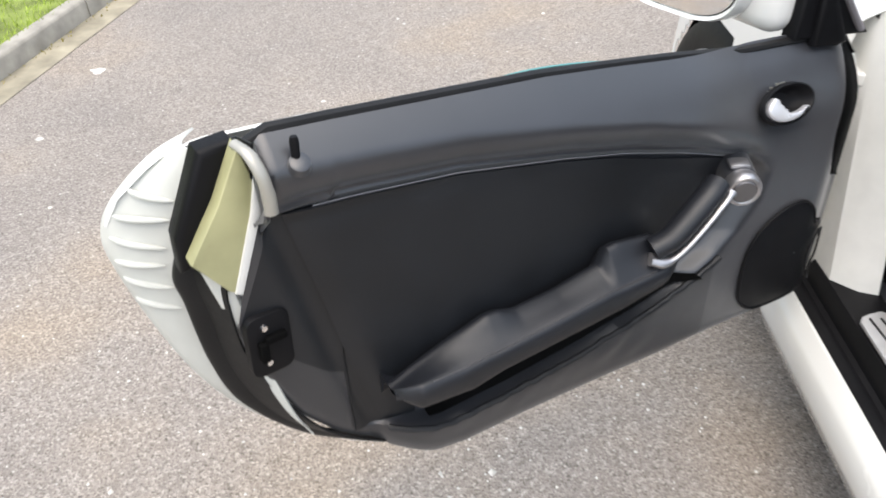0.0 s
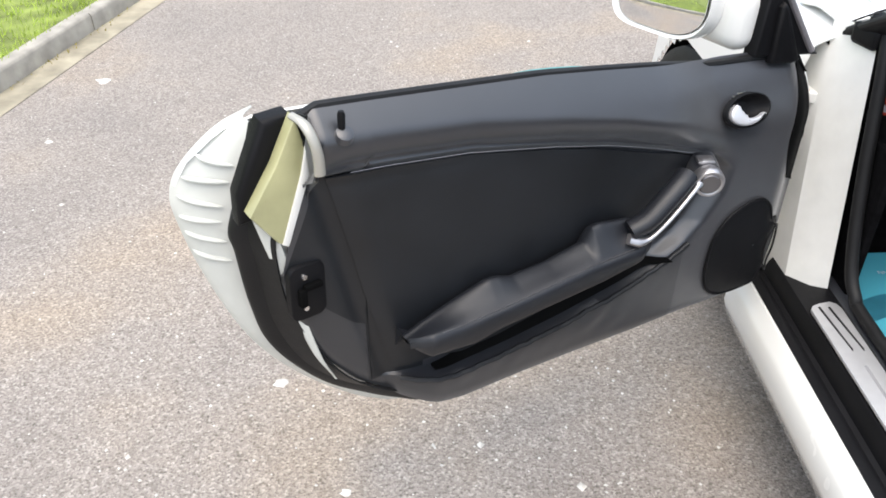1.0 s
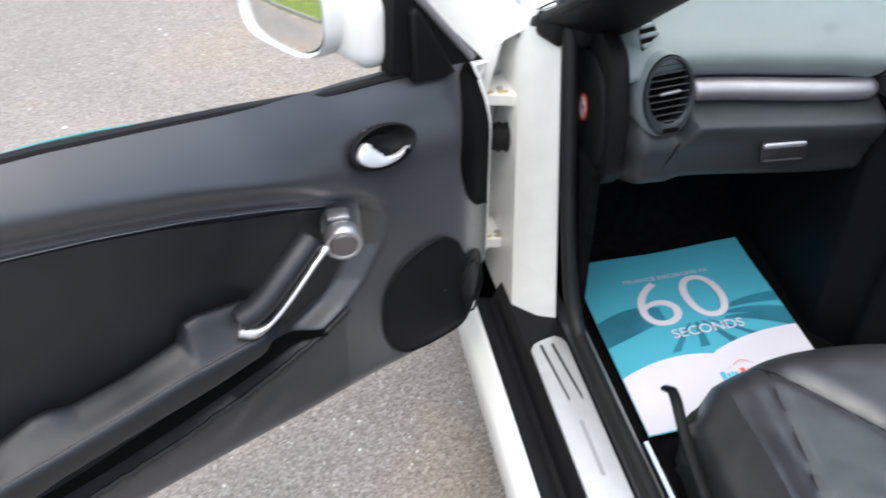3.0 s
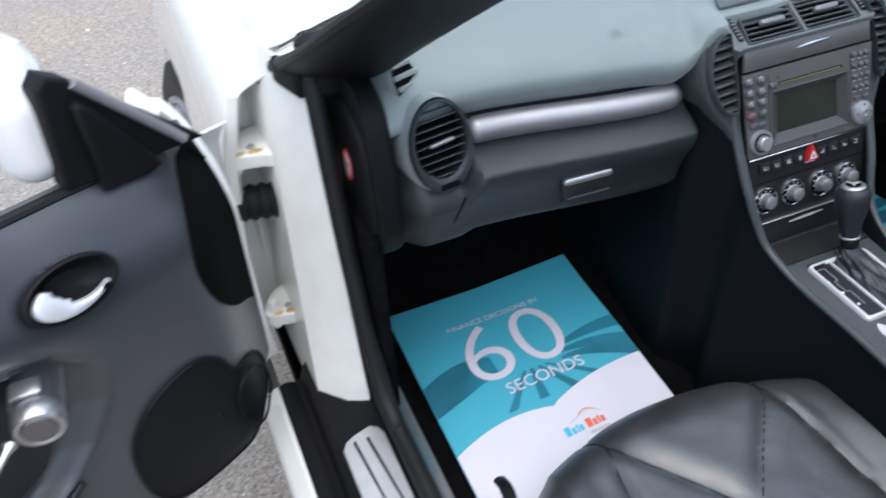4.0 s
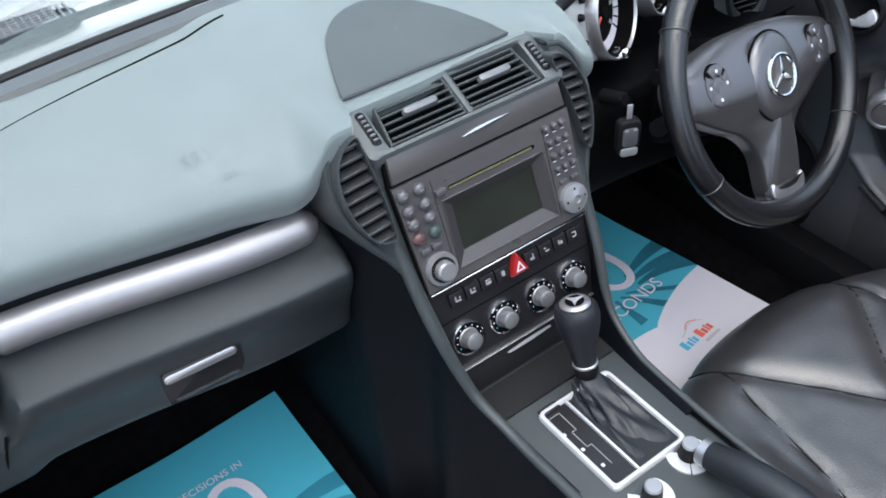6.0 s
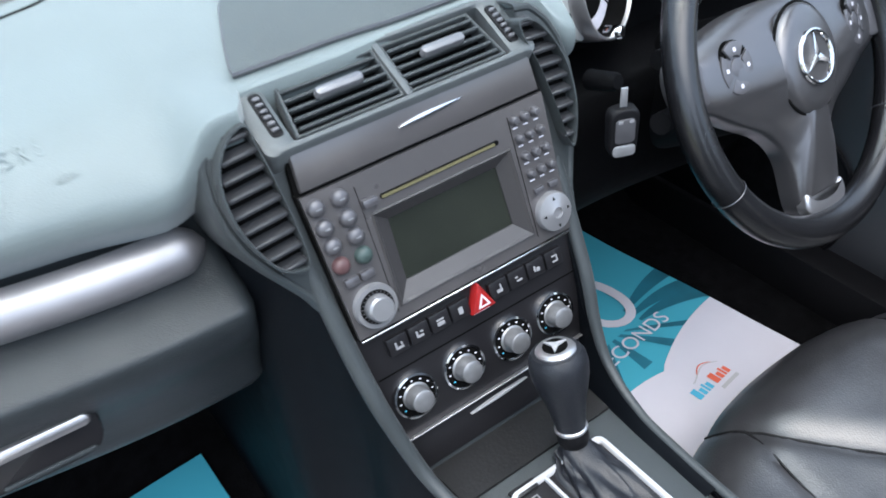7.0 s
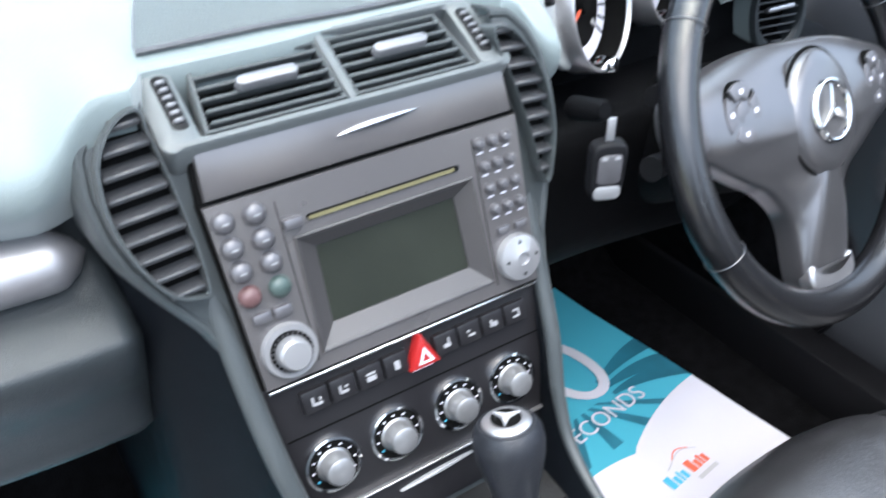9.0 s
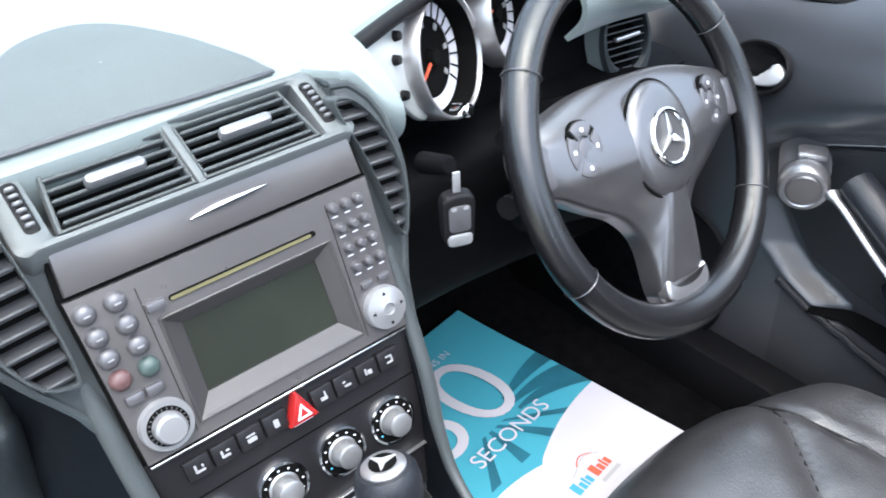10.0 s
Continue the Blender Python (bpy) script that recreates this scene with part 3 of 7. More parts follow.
# windscreen pillars, header, glass, sun visor
PILLAR_LINE = [(-0.704, 0.37, 0.838), (-0.696, 0.20, 0.930), (-0.672, 0.05, 1.030), (-0.645, -0.10, 1.128), (-0.635, -0.27, 1.222)]
for s in (-1, 1):
    line = [(x if s < 0 else -x, y, z) for x, y, z in PILLAR_LINE]
    edge_out = spline(line, 40)
    rows = []
    for k, p in enumerate(edge_out):
        f = k / 39
        a = np.array([-s * lerp([(0, 0.100), (0.25, 0.112), (0.5, 0.117), (0.75, 0.124), (1, 0.135)], f), 0.034 - 0.028 * f, -0.081 + 0.065 * f]) / 2 * lerp([(0, 1), (0.8, 1), (1, 0.62)], f)
        q = edge_out[min(k + 1, 39)] - edge_out[max(k - 1, 0)]
        b = np.cross(a, q)
        b = b / np.linalg.norm(b) * 0.013
        rows.append([p + a + a * math.copysign(abs(math.cos(w)) ** 0.7, math.cos(w)) + b * math.copysign(abs(math.sin(w)) ** 0.8, math.sin(w)) for w in np.linspace(0, 2 * math.pi, 28, endpoint=False)])
    bm = grid(rows, close=True)
    bmesh.ops.contextual_create(bm, geom=[e for e in bm.edges if e.is_boundary])
    bmesh.ops.recalc_face_normals(bm, faces=bm.faces)
    part("pillar_trim", bm, black_plastic, car, "wide black plastic pillar trim")
    part("pillar_foot", slab(0.055, 0.12, 0.06, 0.018, 3, at=(s * 0.640, 0.300, 0.862)), black_plastic, car)
    part("pillar_boot", slab(0.018, 0.076, 0.044, 0.012, 4), black_plastic, car, "black plastic foot of the pillar trim", at=pose(s * 0.689, 0.300, 0.852, 0, 0, 17.8 * -s))
    edge = spline([(x - s * 0.006, y - 0.010, z + 0.006) for x, y, z in line], 30)
    part("pillar_seal", tube(edge, 0.008, 8), rubber, car, "black rubber roof seal")
head = [(-0.560, -0.27, 1.225), (-0.50, -0.265, 1.24), (-0.40, -0.24, 1.25), (-0.2, -0.18, 1.28), (0.0, -0.16, 1.29), (0.2, -0.18, 1.28), (0.40, -0.24, 1.25), (0.50, -0.265, 1.24), (0.560, -0.27, 1.225)]
part("header_rail", tube(spline(head, 40), 0.020, 12, flat=0.7), black_plastic, car, "black windscreen header rail")
rows = []
for f in np.linspace(0, 1, 12):
    y, z = 0.465 - 0.630 * f, 0.895 + 0.395 * f + 0.02 * math.sin(math.pi * f)
    half = 0.690 - 0.125 * f
    rows.append([(half * k, y - (0.10 + 0.015 * f) * k * k, z - (0.03 + 0.06 * f) * k * k) for k in np.linspace(-1, 1, 24)])
bm = grid(rows)
bmesh.ops.recalc_face_normals(bm, faces=bm.faces)
pane = part("windscreen", thicken(bm, 0.004), glass, car, "clear raked windscreen glass")
pane.visible_shadow = False
for s in (-1, 1):
    part("header_corner", slab(0.135, 0.050, 0.062, 0.016, 3, at=(s * 0.602, -0.262, 1.266)), black_plastic, car, "black corner of the windscreen header")
    visor = prism([(s * -x, z) for x, z in ((-0.525, 1.262), (-0.525, 1.204), (-0.502, 1.201), (-0.485, 1.207), (-0.467, 1.218), (-0.456, 1.236), (-0.450, 1.270), (-0.47, 1.29))][::-s], -0.018, 0.018, 0.010, 3)
    visor = part("sun_visor", visor, visor_grey, car, "grey fabric sun visor", at=Matrix(((1, 0, 0, 0), (0, 0, -1, -0.282), (0, 1, 0, 0.014), (0, 0, 0, 1))))
    part("visor_clip", slab(0.034, 0.030, 0.058, 0.007, at=(s * 0.542, -0.286, 1.244)), visor_clip, visor, "light grey visor mount")

# front wheel
wheel = part("wheel", lathe([(0.0, -0.09), (0.20, -0.10), (0.225, -0.105), (0.27, -0.112), (0.305, -0.095), (0.312, -0.06), (0.314, 0), (0.312, 0.06), (0.305, 0.095), (0.27, 0.112), (0.225, 0.105), (0.0, 0.06)], 48), rubber, car, "black tyre on grey alloy wheel", at=pose(-0.700, 0.98, 0.26, 0, -90, 8))
for k in range(5):
    a = k * 72
    sp = prism([(-0.022, 0.03), (0.022, 0.03), (0.034, 0.205), (-0.034, 0.205)], 0.0, 0.03, 0.006)
    part("wheel_spoke", sp, alloy, wheel, "grey alloy spoke", at=pose(-0.700, 0.98, 0.26, 0, -90, 8) @ pose(0, 0, 0.085, 0, 0, a))
part("rim", lathe([(0.20, 0.06), (0.215, 0.112), (0.228, 0.115), (0.23, 0.10)], 40), alloy, wheel, "grey alloy rim", at=pose(-0.700, 0.98, 0.26, 0, -90, 8))
part("wheel_arch_liner", grid([[(x, 0.98 + 0.35 * math.cos(a), 0.24 + 0.35 * math.sin(a)) for x in (-0.80, -0.50)] for a in np.linspace(-0.3, math.pi + 0.3, 26)]), deep_black, car)
# underbody, floor and tunnel
part("underbody", slab(1.52, 2.4, 0.05, 0.01, at=(0, 0.10, 0.10)), deep_black, car)
part("sill", slab(0.14, 2.1, 0.21, 0.02, 3, at=(0.795, -0.02, 0.205)), white_paint, car, "white sill of the driver's side")
part("sill_cover", slab(0.15, 2.1, 0.24, 0.012, at=(0.715, -0.02, 0.212)), black_plastic, car, "black plastic sill cover")


# ---- doors, in their own frame: u from hinge to latch, w towards the cabin, z up ----
DOOR_OPEN = pose(-0.2665, 0.4674, 0, 0, 0, 209.69)
DOOR_SHUT = Matrix(((0, -1, 0, 0.690), (-1, 0, 0, 0.940), (0, 0, 1, -0.066), (0, 0, 0, 1)))
TOP = [(0.60, 0.842), (0.66, 0.858), (0.70, 0.862), (0.80, 0.872), (0.907, 0.880), (1.05, 0.902), (1.185, 0.919), (1.30, 0.932), (1.45, 0.942), (1.60, 0.952), (1.690, 0.957), (1.699, 0.932), (1.704, 0.885), (1.720, 0.825), (1.736, 0.768), (1.756, 0.690)]
BOTTOM = [(0.60, 0.43), (0.62, 0.388), (0.65, 0.362), (0.70, 0.347), (0.80, 0.348), (0.90, 0.353), (1.04, 0.353), (1.19, 0.358), (1.32, 0.360), (1.44, 0.358), (1.49, 0.366), (1.563, 0.402), (1.637, 0.462), (1.685, 0.523), (1.739, 0.64), (1.758, 0.74)]
SEAM = [(0.85, 0.690), (0.90, 0.722), (0.978, 0.748), (1.048, 0.772), (1.157, 0.803), (1.279, 0.829), (1.441, 0.856), (1.584, 0.869), (1.70, 0.876)]
POCKET = [(0.90, 0.56), (0.934, 0.545), (0.989, 0.519), (1.098, 0.490), (1.23, 0.466), (1.356, 0.450), (1.474, 0.442), (1.563, 0.455)]


ARM_REAR = [(1.06, 0.600), (1.085, 0.630), (1.115, 0.645), (1.185, 0.655), (1.203, 0.652), (1.214, 0.626), (1.29, 0.609), (1.365, 0.604), (1.395, 0.614), (1.415, 0.615), (1.489, 0.590), (1.550, 0.566), (1.58, 0.555)]
ARM_FRONT = [(1.06, 0.610), (1.105, 0.612), (1.226, 0.606), (1.357, 0.590), (1.48, 0.579), (1.58, 0.578)]
ARM_LOW = [(1.06, 0.588), (1.12, 0.570), (1.193, 0.558), (1.30, 0.548), (1.41, 0.538), (1.46, 0.527), (1.58, 0.535)]


def inset_left(z):
    return lerp([(0.44, 1.568), (0.484, 1.585), (0.616, 1.624), (0.736, 1.653), (0.877, 1.690)], z)


def inset_right(z):
    return lerp([(0.52, 0.985), (0.545, 0.934), (0.575, 0.898), (0.628, 0.859), (0.675, 0.850), (0.714, 0.862), (0.76, 0.90)], z)


def panel_w(u, z):
    """Relief of the inner panel."""
    top, low = lerp(TOP, u), lerp(BOTTOM, u)
    seam = lerp(SEAM, u)
    w = 0.0
    above = z - seam
    # shoulder: full above the seam, rolling away at the belt line
    roll = max(0.0, 1 - (top - z) / 0.135)
    if u < 1.70:
        w += 0.034 * step(-0.004, 0.052, above) * step(0.86, 1.08, u)
        w -= 0.076 * roll ** 1.9
    # recess inside seam, side lines and pocket edge
    inside = step(0.004, 0.022, seam - z) * step(0.0, 0.05, u - inset_right(z))
    pocket = lerp(POCKET, u)
    inside *= max(step(-0.012, 0.0, z - pocket), step(1.50, 1.60, u)) if u > 0.90 else 1.0
    w -= 0.030 * inside
    # dark gutter just under the shoulder
    w -= 0.014 * math.exp(-((above + 0.002) / 0.012) ** 2) * step(0.84, 0.94, u) * step(0.0, 0.06, 1.70 - u)
    # lower map pocket swells outward
    if 0.90 < u < 1.60:
        swell = step(0.0, 0.012, pocket - z) * step(0.0, 0.085, z - low - 0.004) * step(0.86, 1.26, u) * step(0.0, 0.05, 1.585 - u)
        w += 0.009 * swell + 0.0042 * swell * math.sin(70 * u + 75 * z) * noise.noise((u * 9, z * 6, 4))
    # rear end falls back beyond the inset, front end turns towards the hinge
    w -= (0.030 - 0.027 * inside) * step(0.0, 0.10, u - inset_left(z) - 0.005) + 0.008 * inside * math.exp(-((u - inset_left(z) - 0.010) / 0.015) ** 2)
    w -= 0.045 * step(0.0, 0.12, 0.72 - u) ** 1.3
    w -= 0.010 * max(0.0, 1 - (z - low) / 0.03) ** 2
    return w


def make_door(place, full):
    us = sorted(set(list(np.linspace(0.60, 1.70, 150)) + list(np.linspace(1.70, 1.752, 14))))
    def panel(keep, name, mat, lab):
        """The sheet of the inner panel, its levels following the pocket hem and the seam; only the faces kept."""
        rows = []
        for u in us:
            lo, hi = lerp(BOTTOM, u), lerp(TOP, u)
            p, q = lerp(POCKET, u), lerp(SEAM, u) - 0.006
            if not lo + 0.01 < p < q - 0.01 < hi - 0.02:
                p, q = lo + 0.25 * (hi - lo), lo + 0.8 * (hi - lo)
            zs_ = [lo + (p - lo) * f for f in np.linspace(0, 1, 26)[:-1]] + [p + (q - p) * f for f in np.linspace(0, 1, 54)[:-1]] + [q + (hi - q) * f for f in np.linspace(0, 1, 32)]
            rows.append([(u, panel_w(u, z), z) for z in zs_])
        bm = bmesh.new()
        vs = [[bm.verts.new(c) for c in r] for r in rows]
        for i in range(len(vs) - 1):
            for j in range(len(vs[0]) - 1):
                if keep(0.5 * (us[i] + us[i + 1]), j, vs[i][j].co.z):
                    bm.faces.new((vs[i][j], vs[i][j + 1], vs[i + 1][j + 1], vs[i + 1][j]))
        bmesh.ops.delete(bm, geom=[v for v in bm.verts if not v.link_faces], context="VERTS")
        bm.normal_update()
        if sum(f.normal.y for f in bm.faces) < 0:
            bmesh.ops.reverse_faces(bm, faces=bm.faces)
        part(name, bm, mat, door, lab, at=place)

    lower = lambda u, j, z: (j < 25 and u > 0.945) or (25 <= j < 78 and u > inset_left(z) - 0.055)
    # outer skin carries everything else
    sk = []
    C0 = spline([(1.55, -0.150, 0.292), (1.60, -0.155, 0.325), (1.69, -0.158, 0.413), (1.764, -0.160, 0.513), (1.824, -0.160, 0.65), (1.857, -0.160, 0.772), (1.859, -0.160, 0.824), (1.837, -0.160, 0.863), (1.784, -0.160, 0.905), (1.729, -0.160, 0.925)], 60)
    edge = sorted([(p[0], p[2]) for p in C0[: 40]])
    for u in np.linspace(0.50, 1.855, 70):
        hi = lerp([(0.50, 0.775), (0.70, 0.790), (0.907, 0.826), (1.185, 0.872), (1.45, 0.900), (1.60, 0.913), (1.729, 0.918), (1.784, 0.905), (1.837, 0.863), (1.855, 0.83)], u)
        lo = lerp([(0.50, 0.28), (1.45, 0.268), (1.55, 0.292), (1.60, 0.325), (1.69, 0.413), (1.764, 0.513), (1.824, 0.65), (1.855, 0.78)], u)
        sk.append([(u, -0.165 - 0.035 * math.sin(math.pi * min(1, max(0, (z - 0.2) / 0.8))) + (0.03 * max(0, 1 - (hi - z) / 0.06) ** 2), z) for z in (lo + (hi - lo) * f for f in np.linspace(0, 1, 22))])
    sbm = grid(sk)
    bmesh.ops.recalc_face_normals(sbm, faces=sbm.faces)
    door = part("car_door", thicken(sbm, 0.004), white_paint, car, "open white car door with black inner panel" if full else "closed white car door with black inner panel", at=place)
    in_bowl = lambda u, z: ((u - 0.858) / 0.038) ** 2 + ((z - 0.793) / 0.023) ** 2 < (1 if full else 0.4)
    panel(lambda u, j, z: not lower(u, j, z) and not in_bowl(u, z), "inner_panel", door_plastic, "dark grained door panel with soft shoulder")
    panel(lambda u, j, z: lower(u, j, z) and j >= 25, "lower_panel", door_inset, "black panel behind the armrest")
    panel(lambda u, j, z: lower(u, j, z) and j < 25, "map_pocket", door_flap, "soft black map pocket flap")
    # cloth-like inset skin
    rows = []
    for f in np.linspace(0, 1, 60):
        r = []
        for g in np.linspace(0, 1, 40):
            zt = lambda u: lerp(SEAM, u) - 0.014
            u0 = inset_right(0.70) + 0.055
            u = u0 + (1.655 - u0) * f
            lo = max(lerp(POCKET, u) + 0.014, 0.45)
            z = lo + (zt(u) - lo) * g
            u0 = inset_right(z) + 0.062
            u2 = u0 + (inset_left(z) - 0.008 - u0) * f
            r.append((u2, panel_w(u2, z) + 0.006 - 0.0052 * step(0.045, 0.008, inset_left(z) - u2) ** 1.6, z))
        rows.append(r)
    bm = grid(rows)
    bmesh.ops.recalc_face_normals(bm, faces=bm.faces)
    part("inset", thicken(bm, 0.003), door_inset, door, "matt black inset panel", at=place)
    part("seam_piping", tube([(u, panel_w(u, lerp(SEAM, u) - 0.017) + 0.0065, lerp(SEAM, u) - 0.015) for u in np.linspace(0.95, 1.640, 60)], 0.0007, 6), icon_grey, door, "grey piping", at=place)
    # armrest: long pad, thick at the hinge end, tip at the latch end
    pts = [(u, lerp(ARM_REAR, u), lerp(ARM_FRONT, u), lerp(ARM_LOW, u)) for u in np.linspace(1.068, 1.572, 110)]
    rows = []
    for u, zr, zf, zl in pts:
        e = min(1.0, max(0.0, (1.573 - u) / 0.030)) ** 0.5 * min(1.0, max(0.0, (u - 1.066) / 0.045)) ** 0.6
        wf = 0.054 * (0.35 + 0.65 * e)
        mid_ = 0.5 * (zf + zl)
        zf, zl, zr = mid_ + (zf - mid_) * e, mid_ + (zl - mid_) * e, mid_ + (zr - mid_) * (0.2 + 0.8 * e)
        loop = [(-0.034, zr - 0.050), (-0.020, zr - 0.030), (-0.010, zr - 0.008), (0.000, zr), (0.010, zr - 0.001), (0.026, 0.5 * zf + 0.5 * zr), (wf - 0.010, zf + 0.001), (wf - 0.003, zf - 0.004), (wf, zf - 0.012), (wf, 0.5 * (zf + zl)), (wf - 0.004, zl + 0.008), (wf - 0.014, zl + 0.001), (0.012, zl), (-0.034, zl + 0.01)]
        rows.append([(u, w, z) for w, z in spline(loop, 56, closed=True)])
    bm = grid(rows, close=True)
    bmesh.ops.contextual_create(bm, geom=[e for e in bm.edges if e.is_boundary])
    bmesh.ops.recalc_face_normals(bm, faces=bm.faces)
    arm = part("armrest", bm, door_leather, door, "stitched black leather armrest", at=place)
    part("stitching", tube([(u, 0.0475, zf + 0.0002) for u, zr, zf, zl in pts[14:-10]], 0.0008, 6), stack_grey, arm, at=place)
    # black sheet for the shade in the pocket mouth under the armrest, with elastic hem
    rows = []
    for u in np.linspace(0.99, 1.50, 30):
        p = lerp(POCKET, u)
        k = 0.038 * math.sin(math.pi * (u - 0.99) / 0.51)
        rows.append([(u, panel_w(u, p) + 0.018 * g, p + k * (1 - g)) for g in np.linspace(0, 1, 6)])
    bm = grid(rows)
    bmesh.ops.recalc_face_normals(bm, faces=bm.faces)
    part("pocket_shade", thicken(bm, 0.002), deep_black, door, "black sheet in the map-pocket opening, stands for its shade", at=place)
    hem = [(u, panel_w(u, lerp(POCKET, u) - 0.014) + 0.003 + 0.0007 * math.sin(u * 210), lerp(POCKET, u) - 0.006 + 0.0006 * math.sin(u * 170)) for u in np.linspace(0.94, 1.565, 90)]
    part("pocket_hem", tube(hem, 0.0050, 8), door_inset, door, "gathered black map-pocket hem", at=place)
    # speaker cover: large disc with a small lobe
    sp = spline([(0.868, 0.43), (0.870, 0.51), (0.845, 0.556), (0.801, 0.580), (0.750, 0.584), (0.715, 0.560), (0.694, 0.520), (0.662, 0.508), (0.630, 0.478), (0.622, 0.43), (0.648, 0.384), (0.70, 0.366), (0.78, 0.364), (0.838, 0.382)], 60, closed=True)
    bm = bmesh.new()
    c = np.mean(sp, axis=0)
    rows = [[(c[0] + (p[0] - c[0]) * f, panel_w(c[0] + (p[0] - c[0]) * f, c[1] + (p[1] - c[1]) * f) + 0.004 + 0.006 * (1 - f ** 4), c[1] + (p[1] - c[1]) * f) for p in sp] for f in (0.02, 0.3, 0.55, 0.75, 0.9, 0.97, 1.0)]
    rows.append([(p[0], panel_w(p[0], p[1]) - 0.01, p[1]) for p in sp])
    bm.free()
    bm = grid(rows, close=True)
    bmesh.ops.recalc_face_normals(bm, faces=bm.faces)
    spk = part("speaker_cover", bm, black_plastic, door, "black loudspeaker cover", at=place)
    lobe = ellipse(0.038, 0.064, 36, 0.668, 0.440, -0.35)
    part("lobe_rim", tube([(x, panel_w(x, z) + 0.0135, z) for x, z in lobe], 0.0022, 6, closed=True), black_plastic, spk, at=place)
    part("cover_rim", tube([(p[0], panel_w(p[0], p[1]) + 0.004, p[1]) for p in sp], 0.0030, 8, closed=True), black_plastic, spk, at=place)
    # release handle in its bowl
    lean = (panel_w(0.858, 0.818) - panel_w(0.858, 0.768)) / 0.05
    H = place @ frame_of((0.858, panel_w(0.858, 0.793) + 0.001, 0.793), (-1, 0, 0), (0, lean, 1))
    bowl = lathe([(0.0, -0.022), (0.030, -0.020), (0.045, -0.010), (0.050, 0.001), (0.054, 0.005), (0.058, 0.004), (0.060, -0.004)], 40)
    bowl.transform(Matrix.Diagonal((1.0, 0.54, 1, 1) if full else (0.70, 0.54, 0.8, 1)))
    bowl = part("handle_bowl", bowl, black_plastic, door, "black oval handle recess", at=H @ pose(0, 0, 0.015))
    turn_ = [(t, radians(128 + 212 * t)) for t in np.linspace(0, 1, 32)]
    thick = lambda t: lerp([(0, 0.30), (0.15, 0.70), (0.45, 0.84), (0.75, 0.52), (1, 0.04)], t)
    grip = [(0.045 * math.cos(a), 0.0235 * math.sin(a)) for t, a in turn_] + [((1 - thick(t)) * 0.045 * math.cos(a), (1 - 0.9 * thick(t)) * 0.0235 * math.sin(a)) for t, a in turn_[::-1]]
    part("release_handle", prism(grip, 0.012, 0.024, 0.0035, 3), lever_silver, bowl, "satin silver crescent release lever", at=H @ pose(-0.003, -0.003, 0) @ Matrix.Diagonal((1, 1, 1, 1) if full else (0.72, 0.72, 0.8, 1)))
    # tweeter-style knob on a stalk and the silver pull handle below it
    K0 = Vector((0.957, 0.030, 0.693))
    K = place @ frame_of(K0, (-0.8, 0.45, 0), (0, 0.1, 1))
    stalk = lathe([(0.0, -0.07), (0.030, -0.07), (0.029, -0.03), (0.028, -0.012), (0.0, -0.012)], 30)
    knob = part("knob_stalk", stalk, door_plastic, door, "black stalk of the round knob", at=K)
    part("knob", lathe([(0.0, 0.012), (0.020, 0.012), (0.022, 0.0135), (0.026, 0.013), (0.0285, 0.008), (0.0285, -0.004), (0.027, -0.012), (0.0, -0.012)], 36), satin_silver, knob, "satin silver knob", at=K)
    part("knob_cap", lathe([(0.0, 0.0145), (0.018, 0.0142), (0.0205, 0.012), (0.0, 0.011)], 30), stack_grey, knob, "grey knob cap", at=K)
    collar = join(*[slab(0.024, 0.006, 0.024, 0.002, at=(-0.004 + 0.004 * k, 0.0285 - 0.0012 * k * k, -0.026)) for k in (-1, 0, 1)])
    part("knob_switch", collar, satin_silver, knob, "chrome ribbed switch behind the knob", at=K)
    pull = [(0.996, 0.042, 0.702), (1.006, 0.048, 0.700), (1.022, 0.052, 0.692), (1.05, 0.055, 0.670), (1.08, 0.055, 0.645), (1.104, 0.052, 0.627), (1.122, 0.046, 0.622), (1.140, 0.036, 0.628)]
    body = [(1.012, 0.026, 0.716), (1.035, 0.034, 0.706), (1.07, 0.038, 0.682), (1.105, 0.038, 0.655), (1.132, 0.030, 0.640)]
    ph = part("pull_handle", tube(spline(body, 24), 0.0205, 16, flat=0.85), door_leather, door, "black grip with a silver edge bar", at=place)
    part("pull_bar", tube(spline(pull, 32), [0.0052 + 0.0075 * step(21, 28, k) + 0.004 * step(5, 0, k) for k in range(32)], 12, flat=0.75), satin_silver, ph, "satin silver edge bar", at=place)
    # belt weatherstrip and pane edge
    belt = [(u, -0.070, lerp(TOP, u) - 0.009) for u in np.linspace(0.70, 1.72, 40)]
    part("weatherstrip", tube(belt, 0.0085, 8, flat=0.8), rubber, door, "black rubber window weatherstrip", at=place)
    if not full:
        return door
    panez = lambda u: lerp(TOP, u) - 0.026 + 0.018 * math.sin(math.pi * min(1, max(0, (u - 1.02) / 0.45))) ** 1.2
    bm = grid([[(u, -0.088, lerp(TOP, u) - 0.10), (u, -0.088, panez(u))] for u in np.linspace(0.90, 1.62, 40)])
    part("window_pane", thicken(bm, 0.004), glass_edge, door, "green-tinted edge of the lowered side window", at=place)
    # latch end: white flange, black seal, pale end face
    C1 = spline([(1.50, -0.11, 0.30), (1.58, -0.12, 0.345), (1.675, -0.12, 0.431), (1.757, -0.12, 0.551), (1.776, -0.12, 0.637), (1.788, -0.12, 0.734), (1.793, -0.12, 0.765), (1.767, -0.12, 0.851), (1.748, -0.12, 0.92)], 60)
